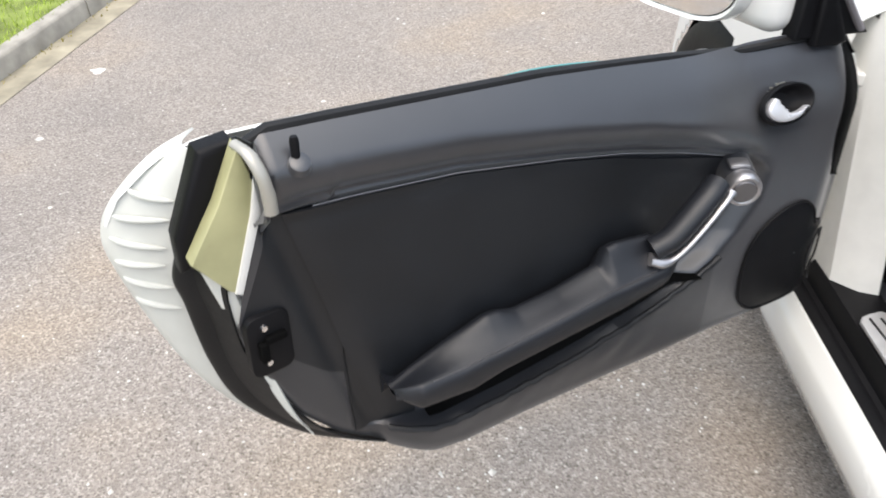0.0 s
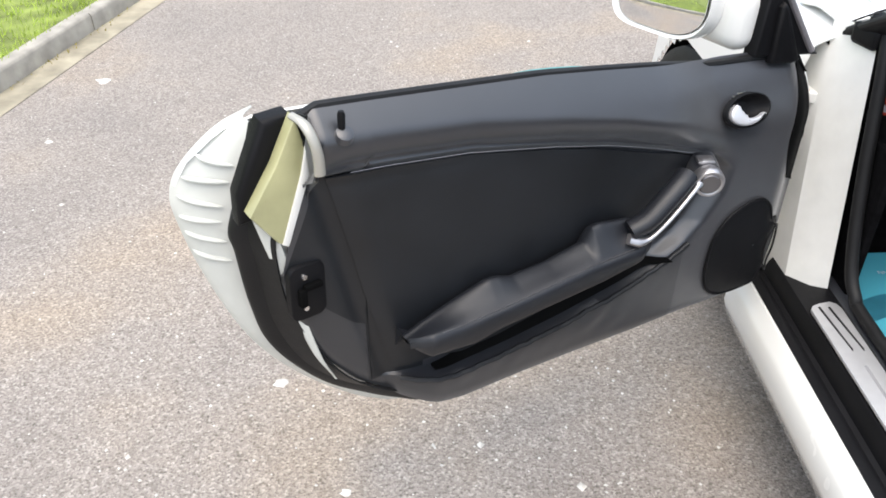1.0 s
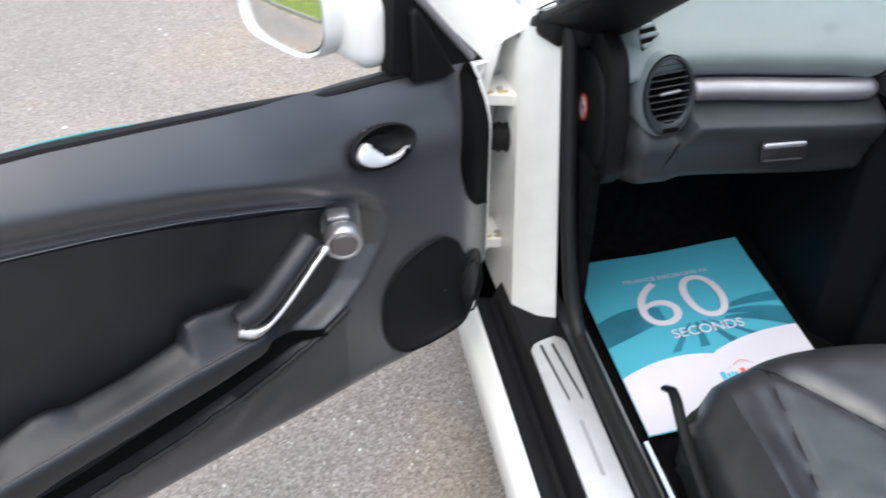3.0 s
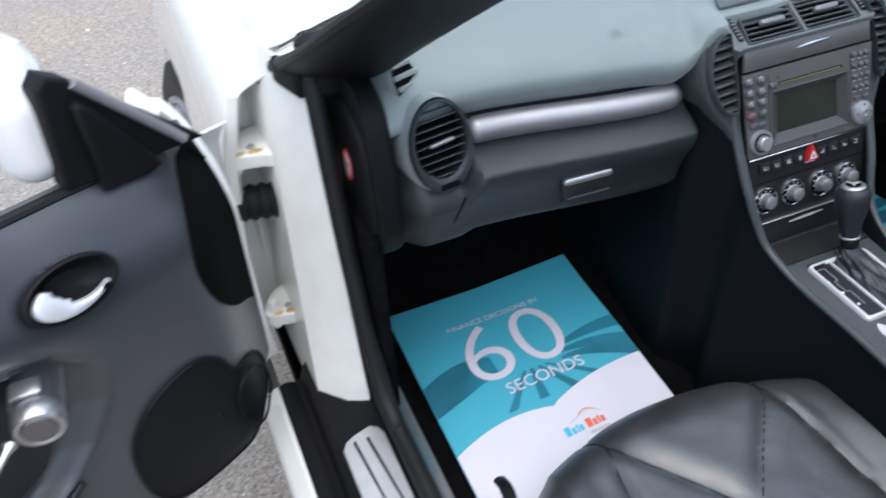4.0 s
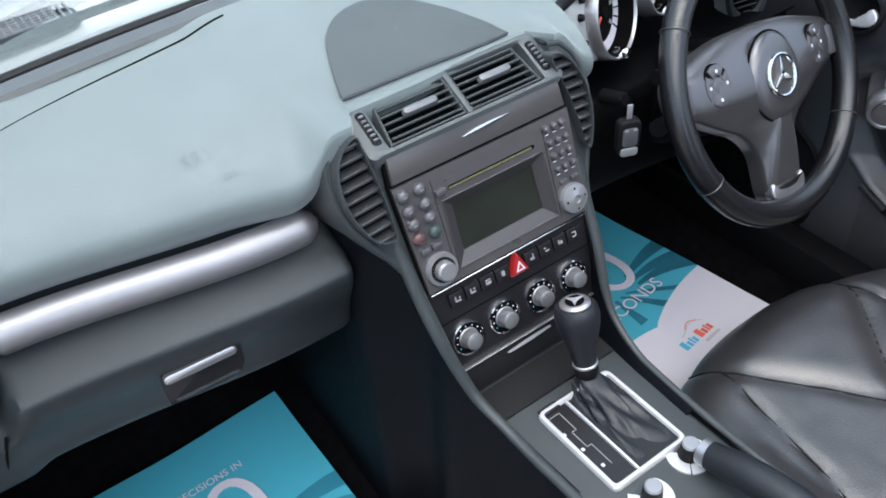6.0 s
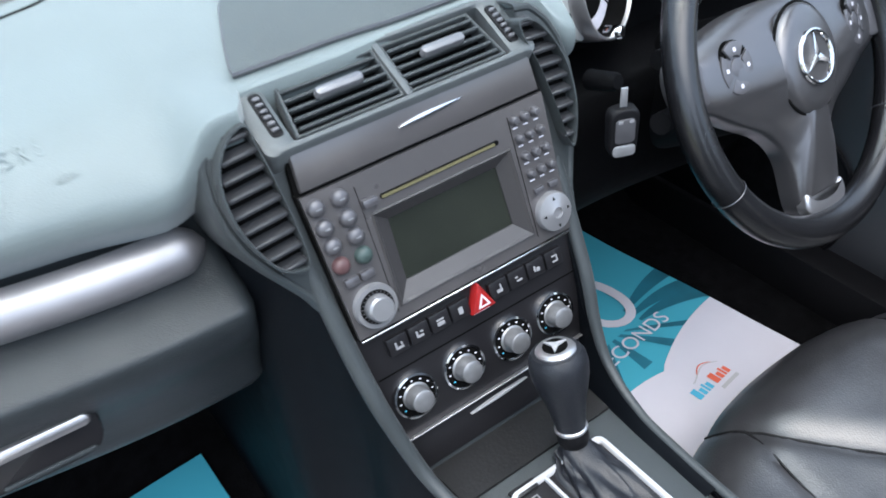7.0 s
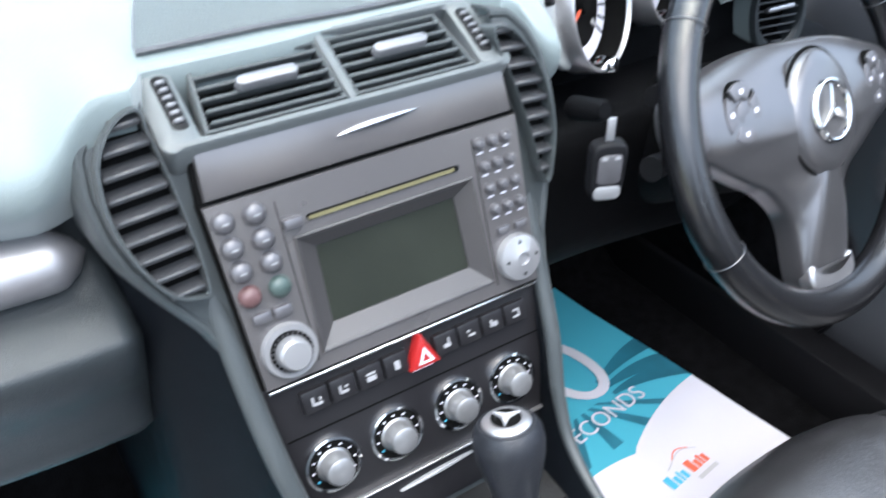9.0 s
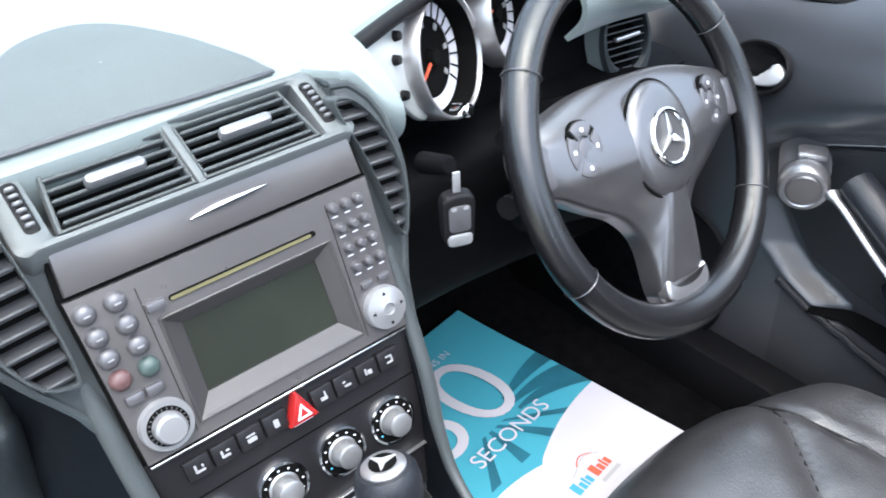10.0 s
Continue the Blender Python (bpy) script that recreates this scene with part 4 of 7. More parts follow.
    C2 = spline([(1.46, -0.06, 0.33), (1.56, -0.07, 0.385), (1.64, -0.075, 0.43), (1.709, -0.08, 0.501), (1.754, -0.08, 0.601), (1.771, -0.08, 0.712), (1.776, -0.08, 0.791), (1.727, -0.08, 0.868), (1.700, -0.08, 0.94)], 60)
    C3 = spline([(1.46, -0.03, 0.362), (1.563, -0.03, 0.408), (1.637, -0.03, 0.462), (1.685, -0.035, 0.523), (1.739, -0.04, 0.64), (1.754, -0.04, 0.726), (1.750, -0.04, 0.79), (1.712, -0.035, 0.885), (1.700, -0.03, 0.955)], 60)
    rows = [[a * (1 - f) + b * f + np.array([0.012 * math.sin(math.pi * f), 0, 0]) for i, (a, b) in enumerate(zip(C0, C1))] for f in np.linspace(0, 1, 12)]
    bm = grid(rows)
    bmesh.ops.recalc_face_normals(bm, faces=bm.faces)
    rear = part("rear_flange", thicken(bm, 0.003), jamb_paint_shaded, door, "white curved rear flange with pressed ribs", at=place)
    for z in (0.875, 0.848, 0.820, 0.790, 0.758, 0.722):
        a = min(C0[30:56], key=lambda p: abs(p[2] - z))
        b = min(C1[20:58], key=lambda p: abs(p[2] - z + 0.022))
        rib = [a * (1 - f) + b * f + np.array([0.0125 * math.sin(math.pi * f), 0.002, 0]) for f in np.linspace(0.18, 0.90, 10)]
        part("pressed_rib", tube([tuple(p) for p in rib], [0.001 + 0.0034 * math.sin(math.pi * k / 9) ** 0.5 for k in range(10)], 8), jamb_paint_shaded, rear, at=place)
    rows = [[a * (1 - f) + b * f + np.array([0.014 * math.sin(math.pi * f), 0.004 * math.sin(math.pi * f), 0]) for a, b in zip(C1, C2)] for f in np.linspace(0, 1, 8)]
    bm = grid(rows)
    bmesh.ops.recalc_face_normals(bm, faces=bm.faces)
    part("rear_seal", thicken(bm, 0.006), rubber, door, "black rubber rear seal", at=place)
    rows = [[a * (1 - f) + b * f for a, b in zip(C2, C3)] for f in np.linspace(0, 1, 4)]
    bm = grid(rows)
    bmesh.ops.recalc_face_normals(bm, faces=bm.faces)
    part("end_face", thicken(bm, 0.003), rubber, door, "black latch end face", at=place)
    lip = spline([(1.778, -0.052, 0.805), (1.760, -0.046, 0.735), (1.746, -0.042, 0.685), (1.729, -0.040, 0.612), (1.706, -0.038, 0.540), (1.682, -0.036, 0.495)], 30)
    bm = grid([[(p[0] - wide * (1 - 0.75 * k / 29), p[1] + lift, p[2] - 0.3 * wide) for k, p in enumerate(lip)] for wide, lift in ((0.0, -0.006), (0.004, 0.0), (0.026, 0.006), (0.030, 0.002))])
    bmesh.ops.recalc_face_normals(bm, faces=bm.faces)
    part("end_edge", thicken(bm, 0.003), jamb_paint_shaded, door, "pale painted edge of the latch end", at=place)
    # hinge end: white painted end face
    ends = spline([(0.640, 0.852), (0.602, 0.840), (0.600, 0.66), (0.600, 0.45), (0.612, 0.402), (0.64, 0.368), (0.70, 0.349)], 40)
    rows = []
    for f, du, dw in ((0, 0.004, -0.004), (1, -0.010, -0.012), (1, -0.014, -0.030), (1, -0.006, -0.040), (1, -0.012, -0.085)):
        rows.append([(u + du * step(0.73, 0.62, u), panel_w(u, z) + dw, z + du * 0.6 * step(0.60, 0.68, u)) for u, z in ends])
    bm = grid(rows)
    bmesh.ops.recalc_face_normals(bm, faces=bm.faces)
    part("front_flange", thicken(bm, 0.003), jamb_paint, door, "white painted hinge-end flange", at=place)
    FLAT = place @ Matrix(((1, 0, 0, 0), (0, 0, 1, 0), (0, 1, 0, 0), (0, 0, 0, 1)))
    part("end_filler", prism([(1.752, 0.946), (1.712, 0.950), (1.735, 0.878), (1.772, 0.80), (1.796, 0.796), (1.795, 0.845)], -0.085, -0.056, 0.010, 3), black_plastic, door, "black plastic filler beside the latch end", at=FLAT)
    part("end_band", prism([(1.703, 0.911), (1.699, 0.869), (1.737, 0.762), (1.746, 0.767), (1.712, 0.870)], -0.046, -0.029, 0.003), jamb_paint, door, "pale edge band", at=FLAT)
    # white end face, its film and shade held by the cream colour
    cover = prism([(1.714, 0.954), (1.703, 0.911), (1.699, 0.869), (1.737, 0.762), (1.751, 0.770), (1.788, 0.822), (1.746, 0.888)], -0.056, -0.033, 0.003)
    part("end_cover", cover, film_shade_paint, door, "white painted end, yellowish film and shade in its cream colour", at=place @ Matrix(((1, 0, 0, 0), (0, 0, 1, 0), (0, 1, 0, 0), (0, 0, 0, 1))))
    strip = spline([(1.714, -0.046, 0.952), (1.707, -0.022, 0.948), (1.701, -0.007, 0.930), (1.698, 0.000, 0.905), (1.698, 0.002, 0.882)], 20)
    part("end_trim", tube(strip, [0.0062 + 0.002 * step(0, 8, k) for k in range(20)], 10, flat=0.75), trim_champagne, door, "champagne silver end trim", at=place)
    # lock pin and its collar
    col = part("pin_collar", lathe([(0.0, 0.003), (0.008, 0.003), (0.012, 0.001), (0.014, -0.010)], 24), door_plastic, door, at=place @ pose(1.655, -0.008, 0.929, -35, 0, 0))
    part("lock_pin", lathe([(0.0, 0.034), (0.004, 0.033), (0.0055, 0.028), (0.005, 0.0)], 14), black_plastic, col, "black lock pin", at=place @ pose(1.657, -0.014, 0.926))
    # latch
    latch = prism(round_rect(0.058, 0.095, 0.014, 5), -0.012, 0.004, 0.002)
    latch = part("latch", latch, black_plastic, door, "black latch recess with steel claw", at=place @ frame_of((1.716, -0.028, 0.680), (-1, -0.1, 0), (0.0, 0, 1)))
    part("latch_claw", join(slab(0.030, 0.010, 0.010, 0.003, at=(0.006, 0.012, 0.008)), slab(0.012, 0.030, 0.012, 0.003, at=(-0.012, -0.004, 0.008))), deep_black, latch, at=place @ frame_of((1.716, -0.028, 0.680), (-1, -0.1, 0), (0, 0, 1)))
    for dz in (-0.026, 0.030):
        part("screw", lathe([(0, 0.004), (0.004, 0.004), (0.005, 0.0)], 10), chrome, latch, "bright steel screw", at=place @ frame_of((1.722, -0.024, 0.680 + dz), (-1, -0.1, 0), (0, 0, 1)))
    # black sail panel at the front of the belt line
    sail = prism([(0.606, 0.842), (0.795, 0.868), (0.790, 0.990), (0.776, 1.004), (0.752, 0.990)], -0.085, -0.055, 0.006, 3)
    sail = part("sail_panel", sail, black_plastic, door, "black triangular mirror sail panel", at=FLAT)
    part("sail_boss", prism([(0.676, 0.846), (0.700, 0.843), (0.758, 0.852), (0.764, 0.960), (0.756, 0.968), (0.746, 0.958)], -0.060, -0.042, 0.008, 3), black_plastic, sail, "raised black mirror cover", at=FLAT)
    part("sail_edge", tube(spline([(0.750, -0.054, 0.985), (0.700, -0.054, 0.928), (0.655, -0.053, 0.876), (0.640, -0.050, 0.858)], 24), 0.0065, 8), visor_clip, sail, "grey edge of the sail panel", at=place)
    # black patch for the shaded hollow and rubber at the panel's hinge end
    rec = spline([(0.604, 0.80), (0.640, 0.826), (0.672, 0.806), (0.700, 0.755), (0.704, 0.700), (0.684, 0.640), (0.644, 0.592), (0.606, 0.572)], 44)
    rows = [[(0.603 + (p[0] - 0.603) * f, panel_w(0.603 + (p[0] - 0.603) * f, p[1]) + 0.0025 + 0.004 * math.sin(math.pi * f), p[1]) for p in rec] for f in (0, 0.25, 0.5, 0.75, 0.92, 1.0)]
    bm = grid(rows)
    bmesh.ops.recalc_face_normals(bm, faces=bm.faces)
    part("end_recess", thicken(bm, 0.002), deep_black, door, "black patch for the shaded, rubber-edged curved end of the inner panel", at=place)
    # door mirror
    def oval(k, a):
        return -0.258 + 0.138 * k * math.copysign(abs(math.cos(a)) ** 0.62, math.cos(a)), 0.934 + 0.076 * k * math.copysign(abs(math.sin(a)) ** 0.7, math.sin(a)) + 0.020 * k * math.cos(a)
    turn = np.linspace(0, 2 * math.pi, 48, endpoint=False)
    rows = [[(0.725 + 0.135 * f, *oval(k, a)) for a in turn] for f, k in ((0.0, 0.50), (0.06, 0.76), (0.25, 0.93), (0.5, 0.99), (0.78, 1.0), (0.95, 0.985), (1.0, 0.95))]
    rows.append([(0.852, *oval(0.88, a)) for a in turn])
    bm = grid(rows, close=True)
    bmesh.ops.contextual_create(bm, geom=[e for e in bm.edges if e.is_boundary and all(v.co.x < 0.73 for v in e.verts)])
    bmesh.ops.recalc_face_normals(bm, faces=bm.faces)
    mir = part("door_mirror", bm, white_paint, door, "white door mirror housing", at=place)
    part("mirror_glass", prism([oval(0.86, a) for a in turn], 0.0, 0.004, 0.001), mirror_glass, mir, "mirror glass showing grass and road", at=place @ Matrix(((0, 0, 1, 0.851), (1, 0, 0, 0), (0, 1, 0, 0), (0, 0, 0, 1))))
    part("mirror_arm", slab(0.085, 0.150, 0.125, 0.035, 5, at=(0.790, -0.150, 0.930)), white_paint, mir, "white mirror foot", at=place)
    return door


make_door(DOOR_OPEN, True)
make_door(DOOR_SHUT, False)


# ---- cabin shell ----
def floor_z(x, y):
    """Footwell floor: nearly level, rising towards the bulkhead."""
    return 0.222 + 0.25 * step(0.43, 0.62, y) + (0.058 * step(-0.56, -0.2, x) * step(-0.05, 0.35, y) + 0.022 * step(-0.5, -0.2, x) if x < 0 else 0.034)


bm = grid([[(x, y, floor_z(x, y)) for x in np.linspace(-0.62, 0.72, 30)] for y in np.linspace(-1.0, 0.62, 34)])
bmesh.ops.recalc_face_normals(bm, faces=bm.faces)
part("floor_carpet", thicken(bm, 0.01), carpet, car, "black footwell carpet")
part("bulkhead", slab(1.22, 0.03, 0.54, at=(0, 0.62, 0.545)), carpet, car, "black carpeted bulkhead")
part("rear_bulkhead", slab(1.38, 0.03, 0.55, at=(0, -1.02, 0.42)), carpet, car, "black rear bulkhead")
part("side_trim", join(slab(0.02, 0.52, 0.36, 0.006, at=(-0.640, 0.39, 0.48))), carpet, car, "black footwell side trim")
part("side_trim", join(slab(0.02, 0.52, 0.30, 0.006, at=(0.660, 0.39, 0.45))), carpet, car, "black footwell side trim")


# ---- dashboard pad: a cross-section that changes along x ----
def pad_section(x):
    """y, z pairs from the windscreen down to the strip."""
    ax = abs(x)
    end = step(0.50, 0.615, ax)
    mid = 1 - step(0.10, 0.24, ax)
    drop = 0.030 * end
    back = 0.40 - 0.15 * step(0.25, 0.62, ax)
    y0 = 0.092 + 0.044 * step(0.2, 0.5, ax) - 0.004 * mid - 0.016 * (1 - step(0.175, 0.27, ax))
    s = [(back + 0.05, 0.895 - drop), (back, 0.915 - drop), (back - 0.05, 0.925 - drop + 0.004 * mid), (0.5 * (back + y0) + 0.03, 0.917 - drop), (y0 + 0.078, 0.899 - drop), (y0 + 0.032, 0.880 - drop), (y0 + 0.011, 0.864 - drop), (y0 + 0.004, 0.851 - drop), (y0 + 0.008, 0.833 - 0.6 * drop), (y0 + 0.028, 0.811 - 0.2 * drop)]
    # towards the middle the pad swells forward and ends on the console panel
    m = 1 - step(0.158, 0.205, ax + 0.035 * step(0, 0.1, x))
    k = 1 - step(0.112, 0.126, abs(x + 0.009))
    fy, fz = 0.084 - 0.009 * step(0.05, -0.05, x) + 0.030 * k, 0.892 - 0.003 * k - 0.026 * step(0.150, 0.21, ax + 0.03 * step(0, 0.1, x))
    c = [(0.45, 0.897), (0.40, 0.917), (0.35, 0.929), (0.27, 0.924), (0.19, 0.911), (0.145, 0.901), (fy + 0.014, fz + 0.005), (fy + 0.003, fz), (fy + 0.010, 0.842 + 0.25 * (fz - 0.842)), (fy + 0.036, 0.818)]
    return [(a[0] + (b[0] - a[0]) * m, a[1] + (b[1] - a[1]) * m) for a, b in zip(s, c)]


def pad_z(x, y):
    """Height of the pad's upper side."""
    sec = spline(pad_section(x), 60)
    top = sorted((p[0], p[1]) for p in sec if p[1] > 0.86)
    return lerp(top, y)


def pad(xa, xb, count):
    rows = [[(x, y, z) for y, z in spline(pad_section(x), 34)] for x in np.linspace(xa, xb, count)]
    bm = grid(rows)
    bm.normal_update()
    if sum(f.normal.z for f in bm.faces) < 0:
        bmesh.ops.reverse_faces(bm, faces=bm.faces)
    return bm


dash = part("dashboard", thicken(pad(-0.600, 0.166, 110), 0.006), dash_vinyl, car, "dark grey soft dashboard pad, pale sky sheen in its colour")
part("demister_slot", tube([(x, y, pad_z(x, y) + 0.0004) for x, y, _ in spline([(-0.44, 0.249, 0), (-0.373, 0.270, 0), (-0.293, 0.288, 0), (-0.186, 0.305, 0), (-0.150, 0.312, 0)], 40)], [0.0004 + 0.0008 * step(8, 30, k) for k in range(40)], 8), deep_black, dash, "black demister slot")
part("windscreen_ledge", grid([[(x, 0.330 - 0.22 * x * x + d, 0.924 - 0.024 * step(0.4, 0.6, abs(x)) + h) for x in np.linspace(-0.57, 0.57, 40)] for d, h in ((0.0, 0.0), (0.004, 0.005), (0.026, 0.006), (0.030, -0.01))]), bezel_vinyl, dash, "grey ledge below the windscreen")
part("screen_gasket", tube([(x, 0.368 - 0.22 * x * x, 0.926 - 0.024 * step(0.4, 0.6, abs(x))) for x in np.linspace(-0.58, 0.58, 40)], 0.007, 8, side=(0, 1, 0.2)), rubber, dash, "black windscreen gasket")
# embossed airbag words, laid on the curve of the pad
for words, size, dx, dz, space in (("SRS", 0.0135, -0.016, 0.012, 1.55), ("AIRBAG", 0.0065, 0.006, -0.003, 1.1)):
    bm = text_mesh(words, size, space)
    sec = np.array(spline(pad_section(-0.248 + dx), 500))
    run = np.concatenate([[0], np.cumsum(np.linalg.norm(np.diff(sec, axis=0), axis=1))])
    middle = run[min(range(150, 420), key=lambda j: abs(sec[j][1] - 0.878))]
    for v in bm.verts:
        at_run = middle - 1.6 * (dz + v.co.y)
        y, z = np.interp(at_run, run, sec[:, 0]), np.interp(at_run, run, sec[:, 1])
        ty, tz = np.interp(at_run + 0.004, run, sec[:, 0]) - np.interp(at_run - 0.004, run, sec[:, 0]), np.interp(at_run + 0.004, run, sec[:, 1]) - np.interp(at_run - 0.004, run, sec[:, 1])
        n = np.array([tz, -ty]) / math.hypot(ty, tz)
        v.co = (-0.248 + dx + v.co.x, y + n[0] * 0.12 * size, z + n[1] * 0.12 * size)
    bm.normal_update()
    part("embossed_words", bm, dash_vinyl, dash, smooth=False)

# silver strip, ledge and glovebox of the passenger side
def strip_y(x):
    """Where the silver strip stands proud, nearer the cabin towards the console."""
    return 0.092 + 0.044 * step(-0.2, -0.5, x)


strip = []
for k, x in enumerate(np.linspace(-0.496, -0.176, 60)):
    e = min(1.0, max(0.0, (x + 0.496) / 0.016)) ** 0.5 * min(1.0, max(0.0, (-0.176 - x) / 0.018)) ** 0.5
    y0 = strip_y(x)
    strip.append([(x, y0 + 0.014 - 0.020 * max(0.02, e) * math.cos(a) * 1.0, 0.792 + 0.0195 * max(0.02, e) * math.sin(a)) for a in np.linspace(-1.75, 1.75, 14)])
bm = grid(strip)
bmesh.ops.recalc_face_normals(bm, faces=bm.faces)
part("trim_strip", thicken(bm, 0.003), strip_silver, dash, "satin silver dashboard strip")
# Dark backing sheet drawn in for the shade between pad and strip.
bm = grid([[(x, strip_y(x) + 0.030, z) for x in np.linspace(-0.58, -0.16, 20)] for z in (0.77, 0.823)])
part("strip_shade", thicken(bm, 0.004), glove_plastic, dash, "dark backing sheet in the gap above the strip, stands for shade")
rows = []
for x in list(np.linspace(-0.600, -0.176, 62)) + [-0.171, -0.166, -0.161, -0.157, -0.154, -0.1515, -0.150, -0.149]:
    f = step(-0.17, -0.150, x)
    side = step(-0.486, -0.516, x)
    shut = 1 - math.sqrt(max(0.0, 1 - min(1.0, max(0.0, (x + 0.176) / 0.027)) ** 2))
    y0 = 0.112 + 0.030 * step(-0.2, -0.5, x)
    inn = 0.02 * f
    yt = strip_y(x)
    sec = spline([(yt + 0.03, 0.790), (yt + 0.006, 0.770), (0.5 * (yt + y0) - 0.022, 0.762), (y0 - 0.045 + inn, 0.7545), (y0 - 0.0515 + inn, 0.7460), (y0 - 0.046 + inn, 0.722), (y0 - 0.028, 0.690), (y0 - 0.018, 0.662), (y0 - 0.012, 0.640), (y0 + 0.01, 0.631), (y0 + 0.10, 0.640), (y0 + 0.30, 0.70)], 40)
    under = spline([(0.19, 0.86), (0.166, 0.79), (0.140, 0.745), (0.118, 0.720), (0.110, 0.700), (0.113, 0.688), (0.122, 0.658), (0.129, 0.634), (0.150, 0.623), (0.242, 0.632), (0.40, 0.68)], 40)
    rows.append([(x, (p[0] * (1 - side) + q[0] * side) + 0.03 * step(-0.56, -0.60, x) + (0.175 - p[0]) * 0.62 * shut * step(0.26, 0.17, p[0]), p[1] * (1 - side) + q[1] * side - 0.012 * f + (0.700 - p[1]) * 0.5 * shut * step(0.26, 0.17, p[0])) for p, q in zip(sec, under)])
bm = grid(rows)
bmesh.ops.recalc_face_normals(bm, faces=bm.faces)
glove = part("glovebox", thicken(bm, 0.004), glove_plastic, car, "dark plastic glovebox with a rounded ledge")
gh = frame_of((-0.334, 0.083, 0.698), (1, -0.09, 0.04), (0, 0.30, 0.95))
part("glovebox_seam", tube([(-0.512, 0.107, 0.715), (-0.520, 0.112, 0.690), (-0.530, 0.127, 0.650)], 0.0016, 6), deep_black, glove)
# A plate darker than the glovebox carries the shade of the handle recess.
hp = part("handle_recess", prism([tuple(p) for p in spline([(-0.040, -0.012), (-0.037, -0.017), (0.0, -0.018), (0.028, -0.017), (0.038, -0.009), (0.040, 0.006), (0.036, 0.016), (0.0, 0.019), (-0.034, 0.018), (-0.040, 0.010)], 44, closed=True)], -0.004, 0.0040, 0.001), radio_black, glove, "handle recess as a black plate, shade in its colour", at=gh)
part("glovebox_handle", prism(round_rect(0.074, 0.0105, 0.005, 5, -0.001, 0.0125), 0.003, 0.0115, 0.003), satin_silver, hp, "satin silver glovebox handle", at=gh)
part("handle_edge", prism(round_rect(0.066, 0.004, 0.0015, 4, -0.002, -0.014), 0.003, 0.0062, 0.001), glove_plastic, hp, at=gh)


# ---- air vents ----
def slat_row(vent, fr, n, pitch, width_at, tilt, cx=0.0, depth=0.012):
    for k in range(n):
        y = (k - (n - 1) / 2) * pitch
        w, c = width_at(y)
        if w < 0.006:
            continue
        bm = slab(w, 0.0020, depth, 0.0006, 1)
        part("slat", bm, moon_slat, vent, at=fr @ pose(c, y, -0.004, tilt, 0, 0))


def oval_vent(fr, a, b, mirrored=False):
    """An upright oval vent with a thick bezel, slats and a small thumbwheel below."""
    outer = ellipse(a + 0.008, b + 0.013, 44, 0, -0.005)
    inner = ellipse(a, b, 44, 0, 0.004)
    vent = part("air_vent", ring(outer, inner, -0.03, 0.006, 0.004), glove_plastic, car, "dark oval air vent with slats", at=fr)
    part("vent_backing", prism(ellipse(a * 1.01, b * 1.01, 36, 0, 0.004), -0.032, -0.020), deep_black, vent, at=fr)
    slat_row(vent, fr, 9, 2 * b / 9.3, lambda y: (2 * a * math.sqrt(max(0, 1 - ((y - 0.004) / b) ** 2)) * 0.98, 0), -14)
    part("vent_tab", prism(round_rect(0.036, 0.005, 0.002, 4, 0.0, 0.0), 0.002, 0.0075, 0.0015), satin_silver, vent, "satin silver vent tab", at=fr @ pose(0, 0.003, 0, 0, 0, 3))
    part("thumbwheel", slab(0.030, 0.009, 0.006, 0.002), deep_black, vent, at=fr @ pose(0, -b - 0.006, 0.004))
    return vent


LV = frame_of((-0.538, 0.122, 0.802), (1, 0.10, 0.04), (0, 0.22, 0.97))
oval_vent(LV, 0.037, 0.053)
pod = lathe([(1.0, 0.0), (1.05, -0.02), (1.06, -0.07), (1.02, -0.14)], 44)
pod.transform(Matrix.Diagonal((0.047, 0.068, 1, 1)))
part("vent_pod", pod, dash_vinyl, car, "dark rounded vent housing", at=LV @ pose(0, -0.004, 0))
RV = frame_of((0.560, 0.180, 0.776), (1, -0.16, 0.0), (0, 0.22, 0.97))
oval_vent(RV, 0.029, 0.039)
pod = lathe([(1.0, 0.0), (1.05, -0.02), (1.06, -0.07), (1.02, -0.14)], 44)
pod.transform(Matrix.Diagonal((0.038, 0.054, 1, 1)))
part("vent_pod", pod, dash_vinyl, car, "dark rounded vent housing", at=RV @ pose(0, -0.004, 0))

# corner demister grille and dashboard end cap
CV = frame_of((-0.560, 0.178, 0.872), (0.93, 0.30, 0.10), (-0.16, 0.42, 0.89))
pod = lathe([(0.0, -0.001), (0.85, -0.0015), (0.98, -0.004), (1.08, -0.012), (1.16, -0.030), (1.20, -0.06)], 40)
pod.transform(Matrix.Diagonal((0.021, 0.040, 1, 1)))
pod = part("vent_pod", pod, dash_vinyl, car, "small rounded corner vent housing", at=CV)
cvent = part("corner_vent", prism([tuple(p) for p in spline([(-0.015, -0.032), (0.006, -0.036), (0.015, -0.020), (0.018, 0.004), (0.012, 0.028), (-0.002, 0.036), (-0.014, 0.020), (-0.018, -0.008)], 36, closed=True)], -0.006, 0.0004, 0.0003), deep_black, pod, "small black corner demister vent", at=CV)
for k in range(4):
    part("slat", slab(0.038 - 0.004 * abs(k - 1.5), 0.0072, 0.005, 0.0018, 1), dash_vinyl, cvent, at=CV @ pose(0.001, -0.0225 + 0.0152 * k, 0.0020, 10, 0, -4))
